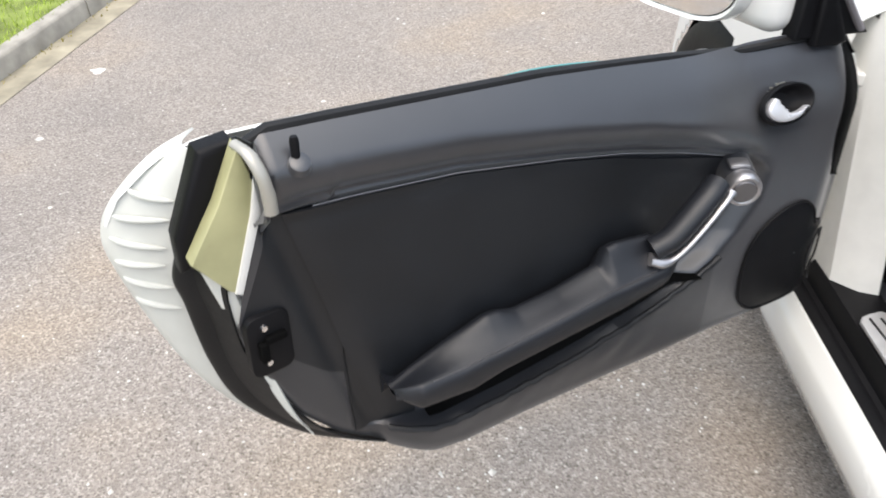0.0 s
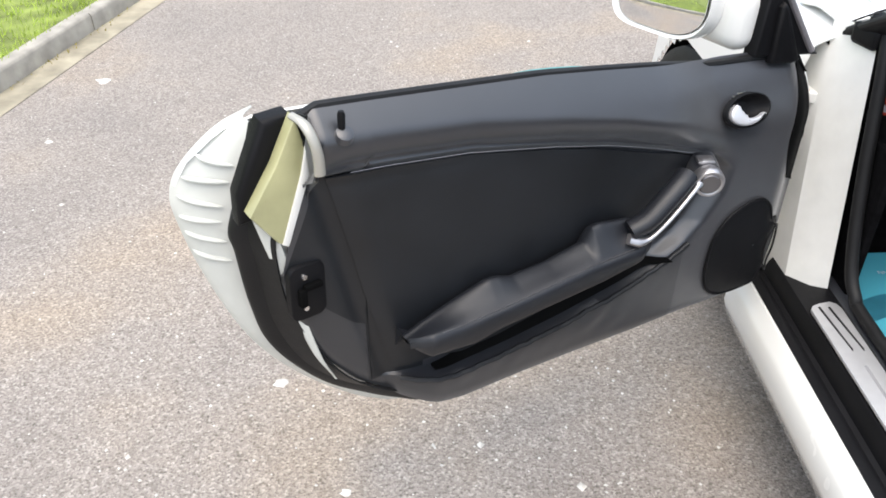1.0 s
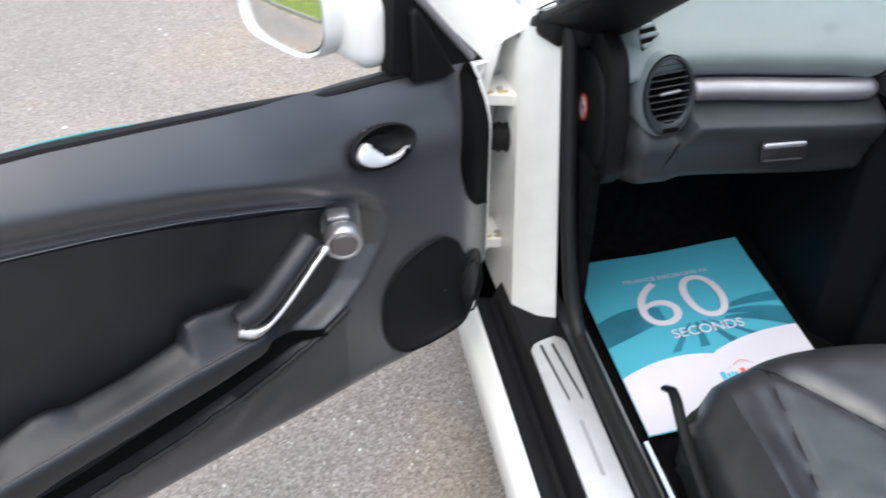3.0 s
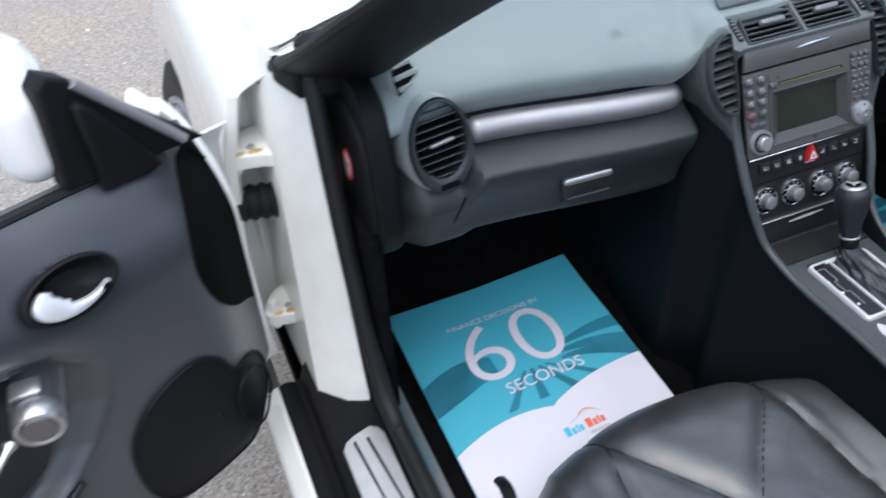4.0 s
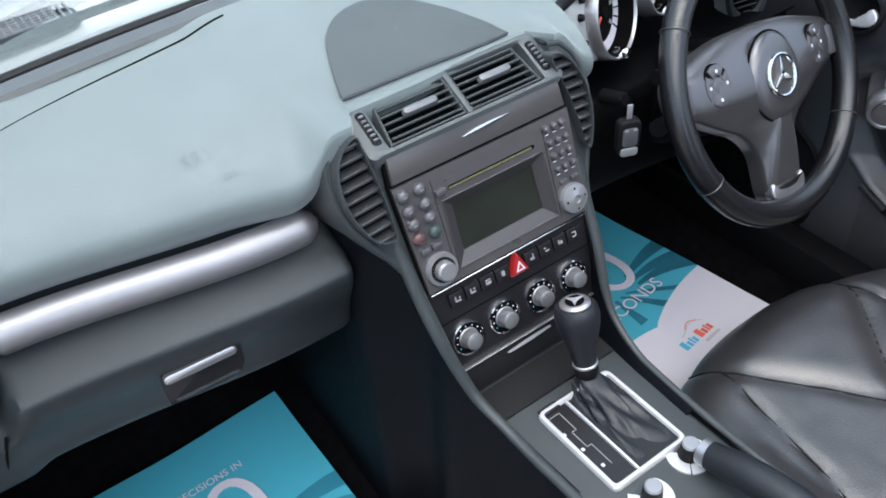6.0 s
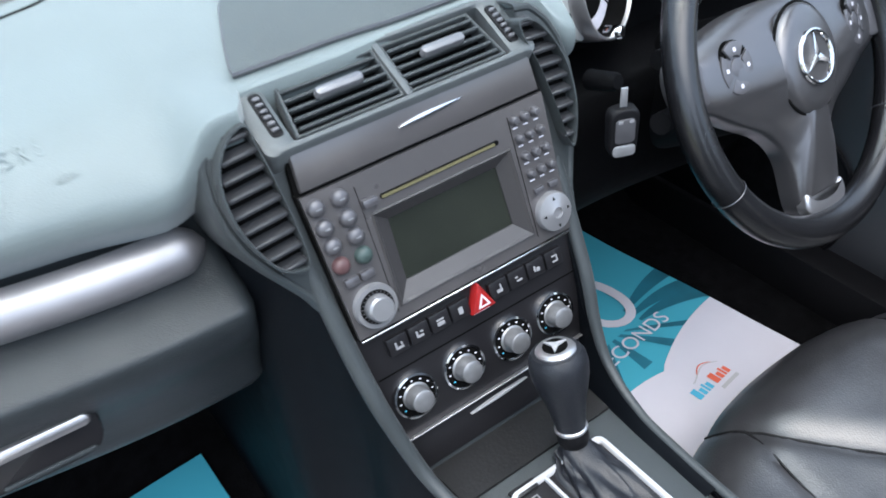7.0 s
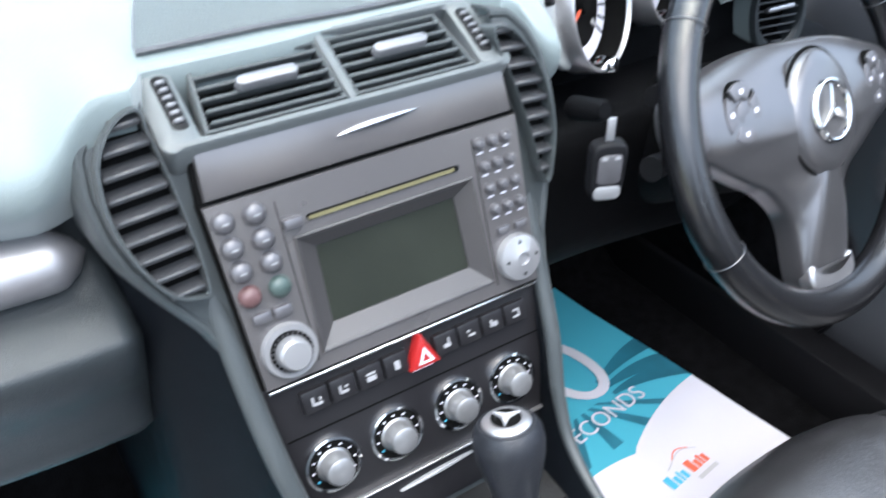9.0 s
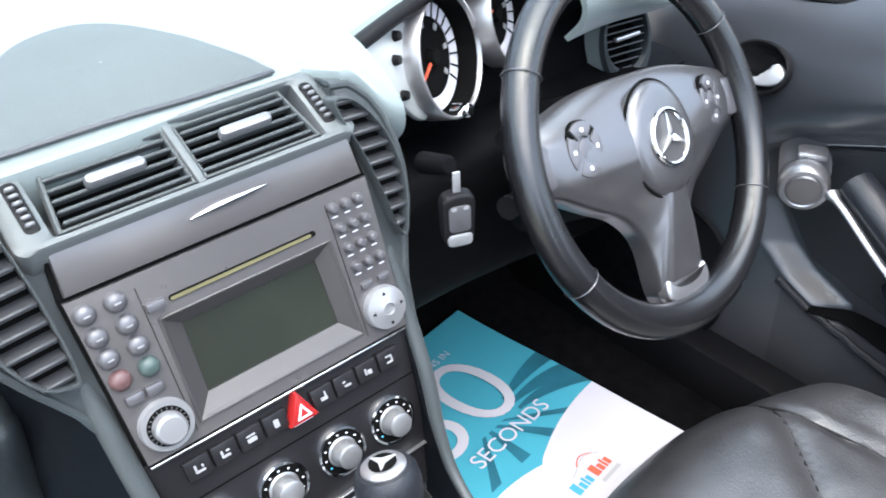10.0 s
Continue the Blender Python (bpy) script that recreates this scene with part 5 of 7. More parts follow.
cap_out = spline([(0.115, 0.66), (0.112, 0.72), (0.125, 0.79), (0.16, 0.862), (0.25, 0.88), (0.34, 0.86), (0.40, 0.78), (0.38, 0.66), (0.30, 0.61), (0.18, 0.61)], 40, closed=True)
XZ = Matrix(((0, 0, 1, 0), (1, 0, 0, 0), (0, 1, 0, 0), (0, 0, 0, 1)))
part("dashboard_end", prism([tuple(p) for p in cap_out], -0.632, -0.598, 0.012, 4), black_plastic, car, "black end cap of the dashboard", at=XZ)
bm = prism([tuple(p) for p in spline([(0.145, 0.66), (0.135, 0.72), (0.16, 0.80), (0.21, 0.835), (0.27, 0.82), (0.295, 0.74), (0.28, 0.65), (0.21, 0.615)], 36, closed=True)], 0.628, 0.638, 0.004, 3)
cover = part("fuse_cover", bm, black_plastic, car, "black oval fuse-box cover", at=Matrix(((0, 0, -1, 0), (1, 0, 0, 0), (0, 1, 0, 0), (0, 0, 0, 1))))
LB = frame_of((-0.639, 0.232, 0.733), (0, -1, 0), (0, 0, 1))
lab = part("warning_label", prism(ellipse(0.019, 0.025, 30), 0.0, 0.001), label_red, cover, "round red airbag warning label", at=LB)
part("label_disc", prism(ellipse(0.014, 0.019, 28), 0.0008, 0.0016), print_white, lab, at=LB)
part("label_bar", prism([(-0.015, 0.010), (-0.011, 0.014), (0.015, -0.010), (0.011, -0.014)], 0.0014, 0.0022), label_red, lab, at=LB)
part("label_mark", prism(round_rect(0.014, 0.009, 0.002, 3), 0.0012, 0.0019), deep_black, lab, at=LB)

# ---- centre stack ----
SV = math.sqrt(1 + 0.30 ** 2)
SHEAR = -0.045
STK = frame_of((0, 0.012, 0.66), (1, 0, 0), (0, 0.30, 1)) @ Matrix(((1, SHEAR, 0, -SHEAR * 0.095 * SV), (0, 1, 0, 0), (0, 0, 1, 0), (0, 0, 0, 1)))


def sv(z):
    return (z - 0.66) * SV


def on_stack(x, z, n=0.0):
    return STK @ pose(x, sv(z), n)


EDGE_LEFT = [(0.891, 0.139), (0.884, 0.152), (0.868, 0.1655), (0.845, 0.1690), (0.820, 0.1670), (0.800, 0.161), (0.778, 0.148), (0.765, 0.139), (0.750, 0.129), (0.731, 0.122), (0.700, 0.1165), (0.667, 0.114), (0.60, 0.106), (0.555, 0.094)]
EDGE_RIGHT = [(0.897, 0.114), (0.889, 0.128), (0.876, 0.141), (0.860, 0.149), (0.835, 0.154), (0.815, 0.154), (0.790, 0.149), (0.772, 0.140), (0.735, 0.128), (0.667, 0.120), (0.60, 0.108), (0.555, 0.094)]


def half_width(z, side):
    return lerp(sorted(EDGE_LEFT if side < 0 else EDGE_RIGHT), z)


zs = np.linspace(0.552, 0.889, 70)
face = [(-half_width(z, -1), sv(z)) for z in zs] + [(-0.1235, sv(0.889)), (-0.1235, sv(0.861)), (0.1125, sv(0.861)), (0.1125, sv(0.889))] + [(half_width(z, 1), sv(z)) for z in zs[::-1]]
stack = part("centre_console_panel", prism(face, -0.06, -0.005, 0.005, 4), console_vinyl, car, "dark grey centre console stack", at=STK)
# rim line that runs round the stack and on along the tunnel
for s in (-1, 1):
    top = s * (half_width(0.889, s) - 0.016)
    edge = [(s * half_width(z, s), sv(z)) for z in zs] + [(top, sv(0.892))]
    edge = spline(edge, 80)
    rows = []
    for off0, n in ((-0.0045, -0.0055), (-0.0025, -0.0035), (0.0, -0.0035), (0.002, -0.006), (0.0035, -0.012), (0.0045, -0.022), (0.005, -0.040), (0.005, -0.075)):
        row = []
        for k, p in enumerate(edge):
            d = edge[min(k + 1, 79)] - edge[max(k - 1, 0)]
            d = d / np.linalg.norm(d)
            off = off0 * (0.35 + 0.65 * step(8, 40, k))
            row.append(STK @ Vector((p[0] + s * d[1] * off, p[1] - s * d[0] * off, n)))
        rows.append(row)
    bm = grid(rows)
    bmesh.ops.recalc_face_normals(bm, faces=bm.faces)
    part("console_shoulder", thicken(bm, 0.002), console_vinyl, stack, "rounded shoulder of the console")
# flat inner panel
inner = [(-0.1115, sv(0.7035)), (-0.112, sv(0.702)), (-0.101, sv(0.600)), (0.101, sv(0.600)), (0.112, sv(0.702)), (0.1115, sv(0.7035))]
part("fascia", prism(inner, -0.02, 0.0, 0.0015), radio_black, stack, "black lower fascia", at=STK)

# side vents shaped like half moons
for s in (-1, 1):
    left = [(-0.130, 0.887), (-0.147, 0.880), (-0.161, 0.858), (-0.162, 0.822), (-0.147, 0.785), (-0.128, 0.775), (-0.121, 0.782), (-0.122, 0.83), (-0.127, 0.873)]
    right = [(0.106, 0.884), (0.124, 0.877), (0.142, 0.846), (0.145, 0.808), (0.133, 0.772), (0.126, 0.780), (0.123, 0.804), (0.115, 0.843), (0.106, 0.871)]
    o = spline([(x, sv(z)) for x, z in (left if s < 0 else right)], 44, closed=True)
    c = np.mean(o, axis=0)
    inn = [tuple(c + (p - c) * np.array([0.88, 0.945])) for p in o]
    fr = STK @ pose(0, 0, 0.002)
    v = part("air_vent", ring([tuple(p) for p in o], inn, -0.012, 0.006, 0.003), console_vinyl, car, "half-moon air vent with dark slats", at=fr)
    part("vent_backing", prism(inn, -0.012, -0.006), deep_black, v, at=fr)
    for k in range(9):
        y = sv(0.783 + 0.0122 * k)
        xs = [p[0] for p in np.array(inn) if abs(p[1] - y) < 0.006]
        w = max(xs) - min(xs) if xs else 0
        if w > 0.008:
            part("slat", slab(w * 0.99, 0.0040, 0.011, 0.001, 1), moon_slat, v, at=fr @ pose((max(xs) + min(xs)) / 2, y, -0.001, 24, 0, -s * 4))

# upper centre vents on a steeper face
TOPF = frame_of((-0.009, 0.068, 0.864), (1, 0, 0), (0, 0.88, 0.47))
opening = [(x * 0.097, 0.0248 + y * 0.0255) for x, y in round_rect(2, 2, 0.08, 5)]
part("vent_bezel", ring(round_rect(0.240, 0.062, 0.008, 5, 0, 0.0245), opening, -0.03, 0.003, 0.002), bezel_vinyl, stack, "dark bezel round the centre vents", at=TOPF)
part("vent_divider", slab(0.0055, 0.052, 0.014, 0.001, at=(0, 0.025, -0.005)), bezel_vinyl, stack, at=TOPF)
for s in (-1, 1):
    box_ = [(s * x, y) for x, y in [(0.006, 0.046), (0.084, 0.046), (0.090, 0.004), (0.006, 0.004)]]
    out_ = [(s * x, y) for x, y in [(0.003, 0.049), (0.087, 0.049), (0.094, 0.001), (0.003, 0.001)]]
    v = part("air_vent", ring(out_, box_, -0.012, 0.0, 0.0015), console_vinyl, car, "rectangular centre air vent with slats", at=TOPF, smooth=False)
    part("vent_backing", prism(box_ if s > 0 else box_[::-1], -0.026, -0.012), deep_black, v, at=TOPF)
    for k in range(5):
        part("slat", slab(0.080 + 0.001 * (4 - k), 0.0026, 0.011, 0.0008, 1), console_vinyl, v, at=TOPF @ pose(s * 0.046, 0.009 + 0.0083 * k, -0.004, 22, 0, 0))
    part("vent_tab", prism(round_rect(0.040, 0.0085, 0.004, 5), 0.003, 0.010, 0.003), tab_silver, v, "satin silver vent tab", at=TOPF @ pose(s * 0.046, 0.0255, 0, 0, 0, 0))
    t = part("vent_thumbwheel", prism(round_rect(0.010, 0.040, 0.004, 5), 0.0, 0.0035, 0.001), black_plastic, v, at=TOPF @ pose(s * 0.105, 0.026, 0))
    for k in range(6):
        part("wheel_rib", slab(0.006, 0.0028, 0.004, 0.001, 1), tab_silver, t, at=TOPF @ pose(s * 0.105, 0.012 + 0.0056 * k, 0.004))

# loudspeaker cover on top of the dashboard
arc = spline([(-0.118, 0.1235), (-0.109, 0.150), (-0.099, 0.175), (-0.083, 0.209), (-0.055, 0.235), (-0.018, 0.243), (0.014, 0.228), (0.044, 0.192), (0.060, 0.164), (0.082, 0.1235)], 54)
cov = arc + [np.array([0.082 - 0.200 * k / 22, 0.1235]) for k in range(1, 22)]
c = np.array([-0.018, 0.18])
topz = lambda x, y: pad_z(x, y) + 0.001
rows = [[(c[0] + (p[0] - c[0]) * f, c[1] + (p[1] - c[1]) * f, topz(*(c + (p - c) * f)) + 0.006 - 0.002 * f ** 6) for p in cov] for f in (0.01, 0.25, 0.5, 0.75, 0.9, 0.97, 1.0)]
rows.append([(p[0], p[1], topz(*p) - 0.03) for p in cov])
bm = grid(rows, close=True)
bmesh.ops.recalc_face_normals(bm, faces=bm.faces)
part("speaker_grille", bm, speaker_mesh, car, "grey perforated loudspeaker cover on the dashboard")
part("grille_rim", tube([(p[0], p[1], topz(*p) + 0.002) for p in cov], 0.0022, 6, closed=True), door_plastic, dash)

# drawer with a silver flash, a dark joint round it
part("panel_joint", prism([(-0.1138, sv(0.8265)), (0.1138, sv(0.8265)), (0.1098, sv(0.8600)), (-0.1103, sv(0.8600))], -0.004, 0.0012), deep_black, stack, "dark joint round the drawer", at=STK)
drawer = part("drawer", prism([(-0.110, sv(0.8275)), (0.110, sv(0.8275)), (0.1075, sv(0.8585)), (-0.1080, sv(0.8585))], 0.0, 0.006, 0.002), stack_grey, stack, "grey flip-out drawer front", at=STK)
fl = [(-0.030, -0.0015), (-0.012, 0.002), (0.012, 0.0024), (0.030, 0.0015), (0.012, -0.0016), (-0.012, -0.0024)]
part("drawer_flash", prism([tuple(p) for p in spline(fl, 24, closed=True)], 0.005, 0.0075, 0.0008), chrome, drawer, "bright silver flash", at=on_stack(0.008, 0.845))

# ---- head unit ----
FRAME = [(-0.066, sv(0.7155)), (0.070, sv(0.7155)), (0.068, sv(0.7915)), (-0.064, sv(0.7915))]
part("panel_joint", ring([(-0.1103, sv(0.7036)), (0.1103, sv(0.7036)), (0.1143, sv(0.8262)), (-0.1143, sv(0.8262))], FRAME, -0.0043, 0.0012), deep_black, stack, "dark joint round the radio", at=STK, smooth=False)
radio = part("head_unit", ring([(-0.1085, sv(0.7045)), (0.1085, sv(0.7045)), (0.1125, sv(0.8245)), (-0.1125, sv(0.8245))], FRAME, -0.0045, 0.005), stack_grey, car, "dark grey car radio with a screen and keypad", at=STK, smooth=False)
for x in (-0.0705, 0.0735):
    part("face_groove", slab(0.0004, 0.110, 0.002, at=(0, 0, 0.0045)), deep_black, radio, at=on_stack(x, 0.764))
KEY = lathe([(0, 0.0066), (0.0045, 0.0062), (0.0072, 0.0040), (0.0078, 0.001), (0.0078, -0.001)], 20)
key_mesh = bpy.data.meshes.new("push_button")
for f in KEY.faces:
    f.smooth = True
KEY.to_mesh(key_mesh)
KEY.free()


def push_button(x, z, mat, size=1.0, label=""):
    me = key_mesh.copy()
    me.materials.append(mat)
    b = new("push_button", me)
    b.matrix_world = on_stack(x, z, 0.005) @ Matrix.Diagonal((size, size, 1, 1))
    b.parent = radio
    if label:
        b["label"] = label
    part("button_mark", prism(round_rect(0.0050, 0.0012, 0.0005, 3), 0.0062, 0.0067), icon_grey if mat == silver_key else mat, b)
    return b


for r, z in enumerate((0.814, 0.798, 0.783, 0.767)):
    for cx in (-0.104, -0.0845):
        push_button(cx + 0.0008 * r, z, silver_key if r < 3 else (key_red if cx < -0.095 else key_green), 0.92, "" if r < 3 else ("reddish call button" if cx < -0.095 else "greenish call button"))
for k in (-1, 1):
    part("rocker_key", slab(0.0125, 0.0075, 0.006, 0.002, at=(k * 0.0068, 0, 0.006)), silver_key, radio, "silver rocker key", at=on_stack(-0.0915, 0.752))
vol = part("volume_knob", lathe([(0.0, 0.020), (0.012, 0.0195), (0.0142, 0.017), (0.0145, 0.008), (0.019, 0.007), (0.0235, 0.0075), (0.0245, 0.005), (0.0245, 0.0)], 40), knob_silver, radio, "satin silver volume knob", at=on_stack(-0.0875, 0.726, 0.004) @ Matrix.Diagonal((0.76, 0.76, 0.8, 1)))
part("knob_ring", ring(ellipse(0.0186, 0.0186, 40), ellipse(0.0150, 0.0150, 40), 0.006, 0.0088), deep_black, vol, "black knob ring", at=on_stack(-0.0875, 0.726, 0.004) @ Matrix.Diagonal((0.76, 0.76, 0.8, 1)))
for k in range(24):
    part("ring_tick", slab(0.0024, 0.0009, 0.001, at=(0.0168, 0, 0.0090)), silver_key, vol, at=on_stack(-0.0875, 0.726, 0.004) @ Matrix.Diagonal((0.76, 0.76, 0.8, 1)) @ pose(0, 0, 0, 0, 0, 15 * k))
part("eject_key", slab(0.0125, 0.0066, 0.006, 0.0012, at=(0, 0, 0.006)), silver_key, radio, at=on_stack(-0.063, 0.8015))
slot = part("disc_slot", prism(round_rect(0.113, 0.0042, 0.0018, 4), 0.004, 0.0058), deep_black, radio, "narrow disc slot", at=on_stack(0.003, 0.8015))
part("slot_lip", prism(round_rect(0.108, 0.0024, 0.001, 3), 0.005, 0.0064), brass, slot, "dull brass slot lip", at=on_stack(0.0015, 0.8012))
SCREEN = [(-0.0515, sv(0.7285)), (0.0570, sv(0.7285)), (0.0555, sv(0.7800)), (-0.0495, sv(0.7800))]
blend = lambda f: [(a[0] * (1 - f) + b[0] * f, a[1] * (1 - f) + b[1] * f) for a, b in zip(FRAME, SCREEN)]
bm = grid([[(x, y, n) for x, y in blend(f)] for f, n in ((-0.10, 0.0054), (-0.02, 0.0064), (0.06, 0.0060), (0.16, 0.0045), (0.98, -0.0028), (1.0, -0.0042))], close=True)
bmesh.ops.recalc_face_normals(bm, faces=bm.faces)
part("screen_bezel", bm, bezel_grey, radio, "dark frame sloping in to the screen", at=STK, smooth=False)
part("screen", prism(blend(0.99), -0.0048, -0.0038), screen_mat, radio, "dark greenish switched-off screen", at=STK)
for r in range(4):
    for k in range(3):
        x, z = 0.0785 + 0.0108 * k + 0.0012 * r, 0.8125 - 0.0155 * r
        b = part("keypad_button", lathe([(0, 0.0058), (0.0026, 0.0055), (0.0040, 0.0035), (0.0043, 0.0)], 14), silver_key, radio, at=on_stack(x, z, 0.005))
        part("key_mark", prism(round_rect(0.0050, 0.0011, 0.0005, 3), 0.005, 0.0056), print_white, radio, at=on_stack(x, z - 0.0066))
for k in range(2):
    part("keypad_button", slab(0.010, 0.0055, 0.004, 0.001, at=(0, 0, 0.006)), silver_key, radio, at=on_stack(0.0855 + 0.0155 * k, 0.7495))
nav = part("cursor_pad", lathe([(0.0, 0.0075), (0.0046, 0.0075), (0.005, 0.0095), (0.0075, 0.0085), (0.0168, 0.0062), (0.0178, 0.004), (0.0178, 0.0)], 40), knob_silver, radio, "round silver cursor pad", at=on_stack(0.0935, 0.727, 0.005))
for k in range(4):
    part("cursor_mark", prism([(-0.0015, 0.0115), (0.0015, 0.0115), (0, 0.0142)], 0.0064, 0.0078), deep_black, nav, at=on_stack(0.0935, 0.727, 0.005) @ pose(0, 0, 0, 0, 0, 90 * k))

# switch bar with the hazard triangle
part("chrome_line", prism([(-0.108, sv(0.7012)), (0.108, sv(0.7012)), (0.108, sv(0.7030)), (-0.108, sv(0.7030))], 0.0, 0.006, 0.0006), chrome, stack, "thin bright metal line", at=STK)
for k in range(9):
    if k == 4:
        continue
    x = -0.080 + 0.0205 * k
    b = part("switch", slab(0.0190, 0.0165, 0.006, 0.0015, at=(0, 0, 0.002)), radio_black, stack, "small black switch with a pale symbol", at=on_stack(x, 0.6855))
    marks = ([(-0.0025, 0.0, 0.0018, 0.0065), (0.0008, -0.0025, 0.0065, 0.0018), (0.0028, 0.0008, 0.0016, 0.0024)], [(-0.0028, 0.0, 0.0018, 0.0060), (0.0, -0.0022, 0.0060, 0.0018), (0.0018, 0.0014, 0.0030, 0.0014)], [(0.0, 0.0022, 0.0072, 0.0014), (0.0, -0.0014, 0.0072, 0.0034)], [(0.0, 0.0, 0.0042, 0.0064)], [], [(0.0, -0.0016, 0.0058, 0.0030), (0.0016, 0.0020, 0.0014, 0.0044)], [(-0.0016, 0.0018, 0.0030, 0.0014), (0.0010, -0.0018, 0.0060, 0.0016)], [(-0.0020, 0.0, 0.0018, 0.0056), (0.0014, -0.0012, 0.0036, 0.0036)], [(0.0, 0.0026, 0.0060, 0.0014), (0.0024, 0.0, 0.0014, 0.0064), (0.0, -0.0026, 0.0060, 0.0014)])[k]
    part("switch_mark", join(*[prism(round_rect(w, h, 0.0006, 3, cx, cy), 0.0048, 0.0056 + 0.0001 * j) for j, (cx, cy, w, h) in enumerate(marks)]), icon_grey, b, "pale printed symbol", at=on_stack(x, 0.6855))
tri = [(-0.0128, -0.0095), (0.0118, -0.0095), (0.0010, 0.0145), (-0.0010, 0.0145)]
hz = part("hazard_switch", prism(tri, 0.0, 0.0095, 0.002), hazard_red, stack, "red triangular hazard switch", at=on_stack(0.002, 0.6865))
part("hazard_mark", ring([(-0.0062, -0.0060), (0.0062, -0.0060), (0.0, 0.0062)], [(-0.0036, -0.0046), (0.0036, -0.0046), (0.0, 0.0030)], 0.009, 0.0101), print_white, hz, "white triangle symbol", at=on_stack(0.002, 0.6865), smooth=False)
part("hazard_bar", prism(round_rect(0.017, 0.0018, 0.0006, 3, 0, -0.0125), 0.0, 0.0024), print_white, hz, at=on_stack(0.002, 0.6865))
part("panel_groove", prism([(-0.105, sv(0.6620)), (0.105, sv(0.6620)), (0.105, sv(0.6628)), (-0.105, sv(0.6628))], 0.0, 0.0008), deep_black, stack, at=STK)
# four heater dials
for i, x in enumerate((-0.0800, -0.0300, 0.0225, 0.0715)):
    fr = on_stack(x, 0.635) @ Matrix.Diagonal((0.88, 0.88, 0.9, 1))
    d = part("heater_dial", lathe([(0.0, 0.0025), (0.0205, 0.0025), (0.0215, 0.004), (0.0235, 0.0035), (0.0240, 0.0)], 44), chrome, stack, "chrome-ringed heater dial", at=fr)
    part("dial_face", prism(ellipse(0.0207, 0.0207, 40), 0.0018, 0.0032), deep_black, d, "black dial face", at=fr)
    n = 64
    prof = [(0.0, 0.0180), (0.0098, 0.0178), (0.0112, 0.0168), (0.0118, 0.0145), (0.0128, 0.0045), (0.0146, 0.0030)]
    bm = grid([[((r - (0.00035 if k % 2 and 0.004 < z < 0.0165 else 0)) * math.cos(2 * math.pi * k / n), (r - (0.00035 if k % 2 and 0.004 < z < 0.0165 else 0)) * math.sin(2 * math.pi * k / n), z) for k in range(n)] for r, z in prof], close=True)
    bmesh.ops.remove_doubles(bm, verts=bm.verts, dist=1e-6)
    bmesh.ops.recalc_face_normals(bm, faces=bm.faces)
    part("dial_knob", bm, dial_silver, d, "ribbed satin silver barrel knob", at=fr)
    for k in range(9):
        a = radians(210 - 30 * k)
        part("dial_mark", slab(0.0018, 0.0011, 0.0008, at=(0.0178 * math.cos(a), 0.0176 * math.sin(a), 0.0036)), print_white if k else print_blue, d, at=fr)
part("chrome_line", prism([(-0.101, sv(0.6000)), (0.101, sv(0.6000)), (0.101, sv(0.6014)), (-0.101, sv(0.6014))], 0.0, 0.004, 0.0005), satin_silver, stack, "thin silver line", at=STK)
lid = part("ashtray_lid", prism([(-0.097, sv(0.562)), (0.097, sv(0.562)), (0.100, sv(0.598)), (-0.100, sv(0.598))], -0.012, -0.002, 0.003), radio_black, stack, "black ashtray lid", at=STK)
part("lid_flash", prism([tuple(p) for p in spline([(-0.032, -0.0012), (0.0, 0.0016), (0.032, 0.0012), (0.0, -0.0016)], 20, closed=True)], -0.002, 0.0012, 0.0005), lever_silver, lid, "bright silver flash", at=on_stack(-0.005, 0.590))


# ---- tunnel console ----
TZ = 0.553


def tunnel_half(y):
    return lerp([(-0.62, 0.098), (-0.30, 0.088), (-0.18, 0.086), (-0.06, 0.090), (0.02, 0.094), (0.06, 0.094)], y)


CX = 0.006
ys = np.linspace(-0.66, 0.012, 40)
out = [(CX - tunnel_half(y), y) for y in ys] + [(CX + tunnel_half(y), y) for y in ys[::-1]]
# The upward top takes the lighter vinyl, which holds its sky sheen.
tunnel = part("tunnel_console", prism(out, 0.44, TZ, 0.008, 3), console_vinyl, car, "black plastic tunnel console")
RIM = [(0.1210, 0.060, 0.775), (0.1190, 0.042, 0.740), (0.1165, 0.0215, 0.700), (0.1125, -0.001, 0.660), (0.106, -0.019, 0.622), (0.100, -0.042, 0.588), (0.094, -0.078, 0.568), (0.091, -0.125, 0.561), (0.089, -0.25, 0.559), (0.098, -0.64, 0.556)]
for s in (-1, 1):
    line = [Vector((CX * step(0.0, -0.08, y) + s * x, y, z)) for x, y, z in spline(RIM, 60)]
    part("console_rim", tube(line, [(0.0080 if s < 0 else 0.0065) - 0.002 * step(16, 40, k) for k in range(60)], 12, flat=0.8), console_vinyl, tunnel, "smooth rim of the console")
    near = [p for p in line if p.y > -0.20]
    bm = grid([[(p.x - s * 0.001, p.y, p.z) for p in near], [(p.x - s * 0.006, p.y + 0.002, 0.5 * (p.z + TZ)) for p in near], [(p.x - s * 0.010, p.y + 0.004, TZ - 0.004) for p in near]])
    bmesh.ops.recalc_face_normals(bm, faces=bm.faces)
    part("console_cheek", thicken(bm, 0.003), console_plastic_shaded, tunnel, "inner wall beside the storage bin")
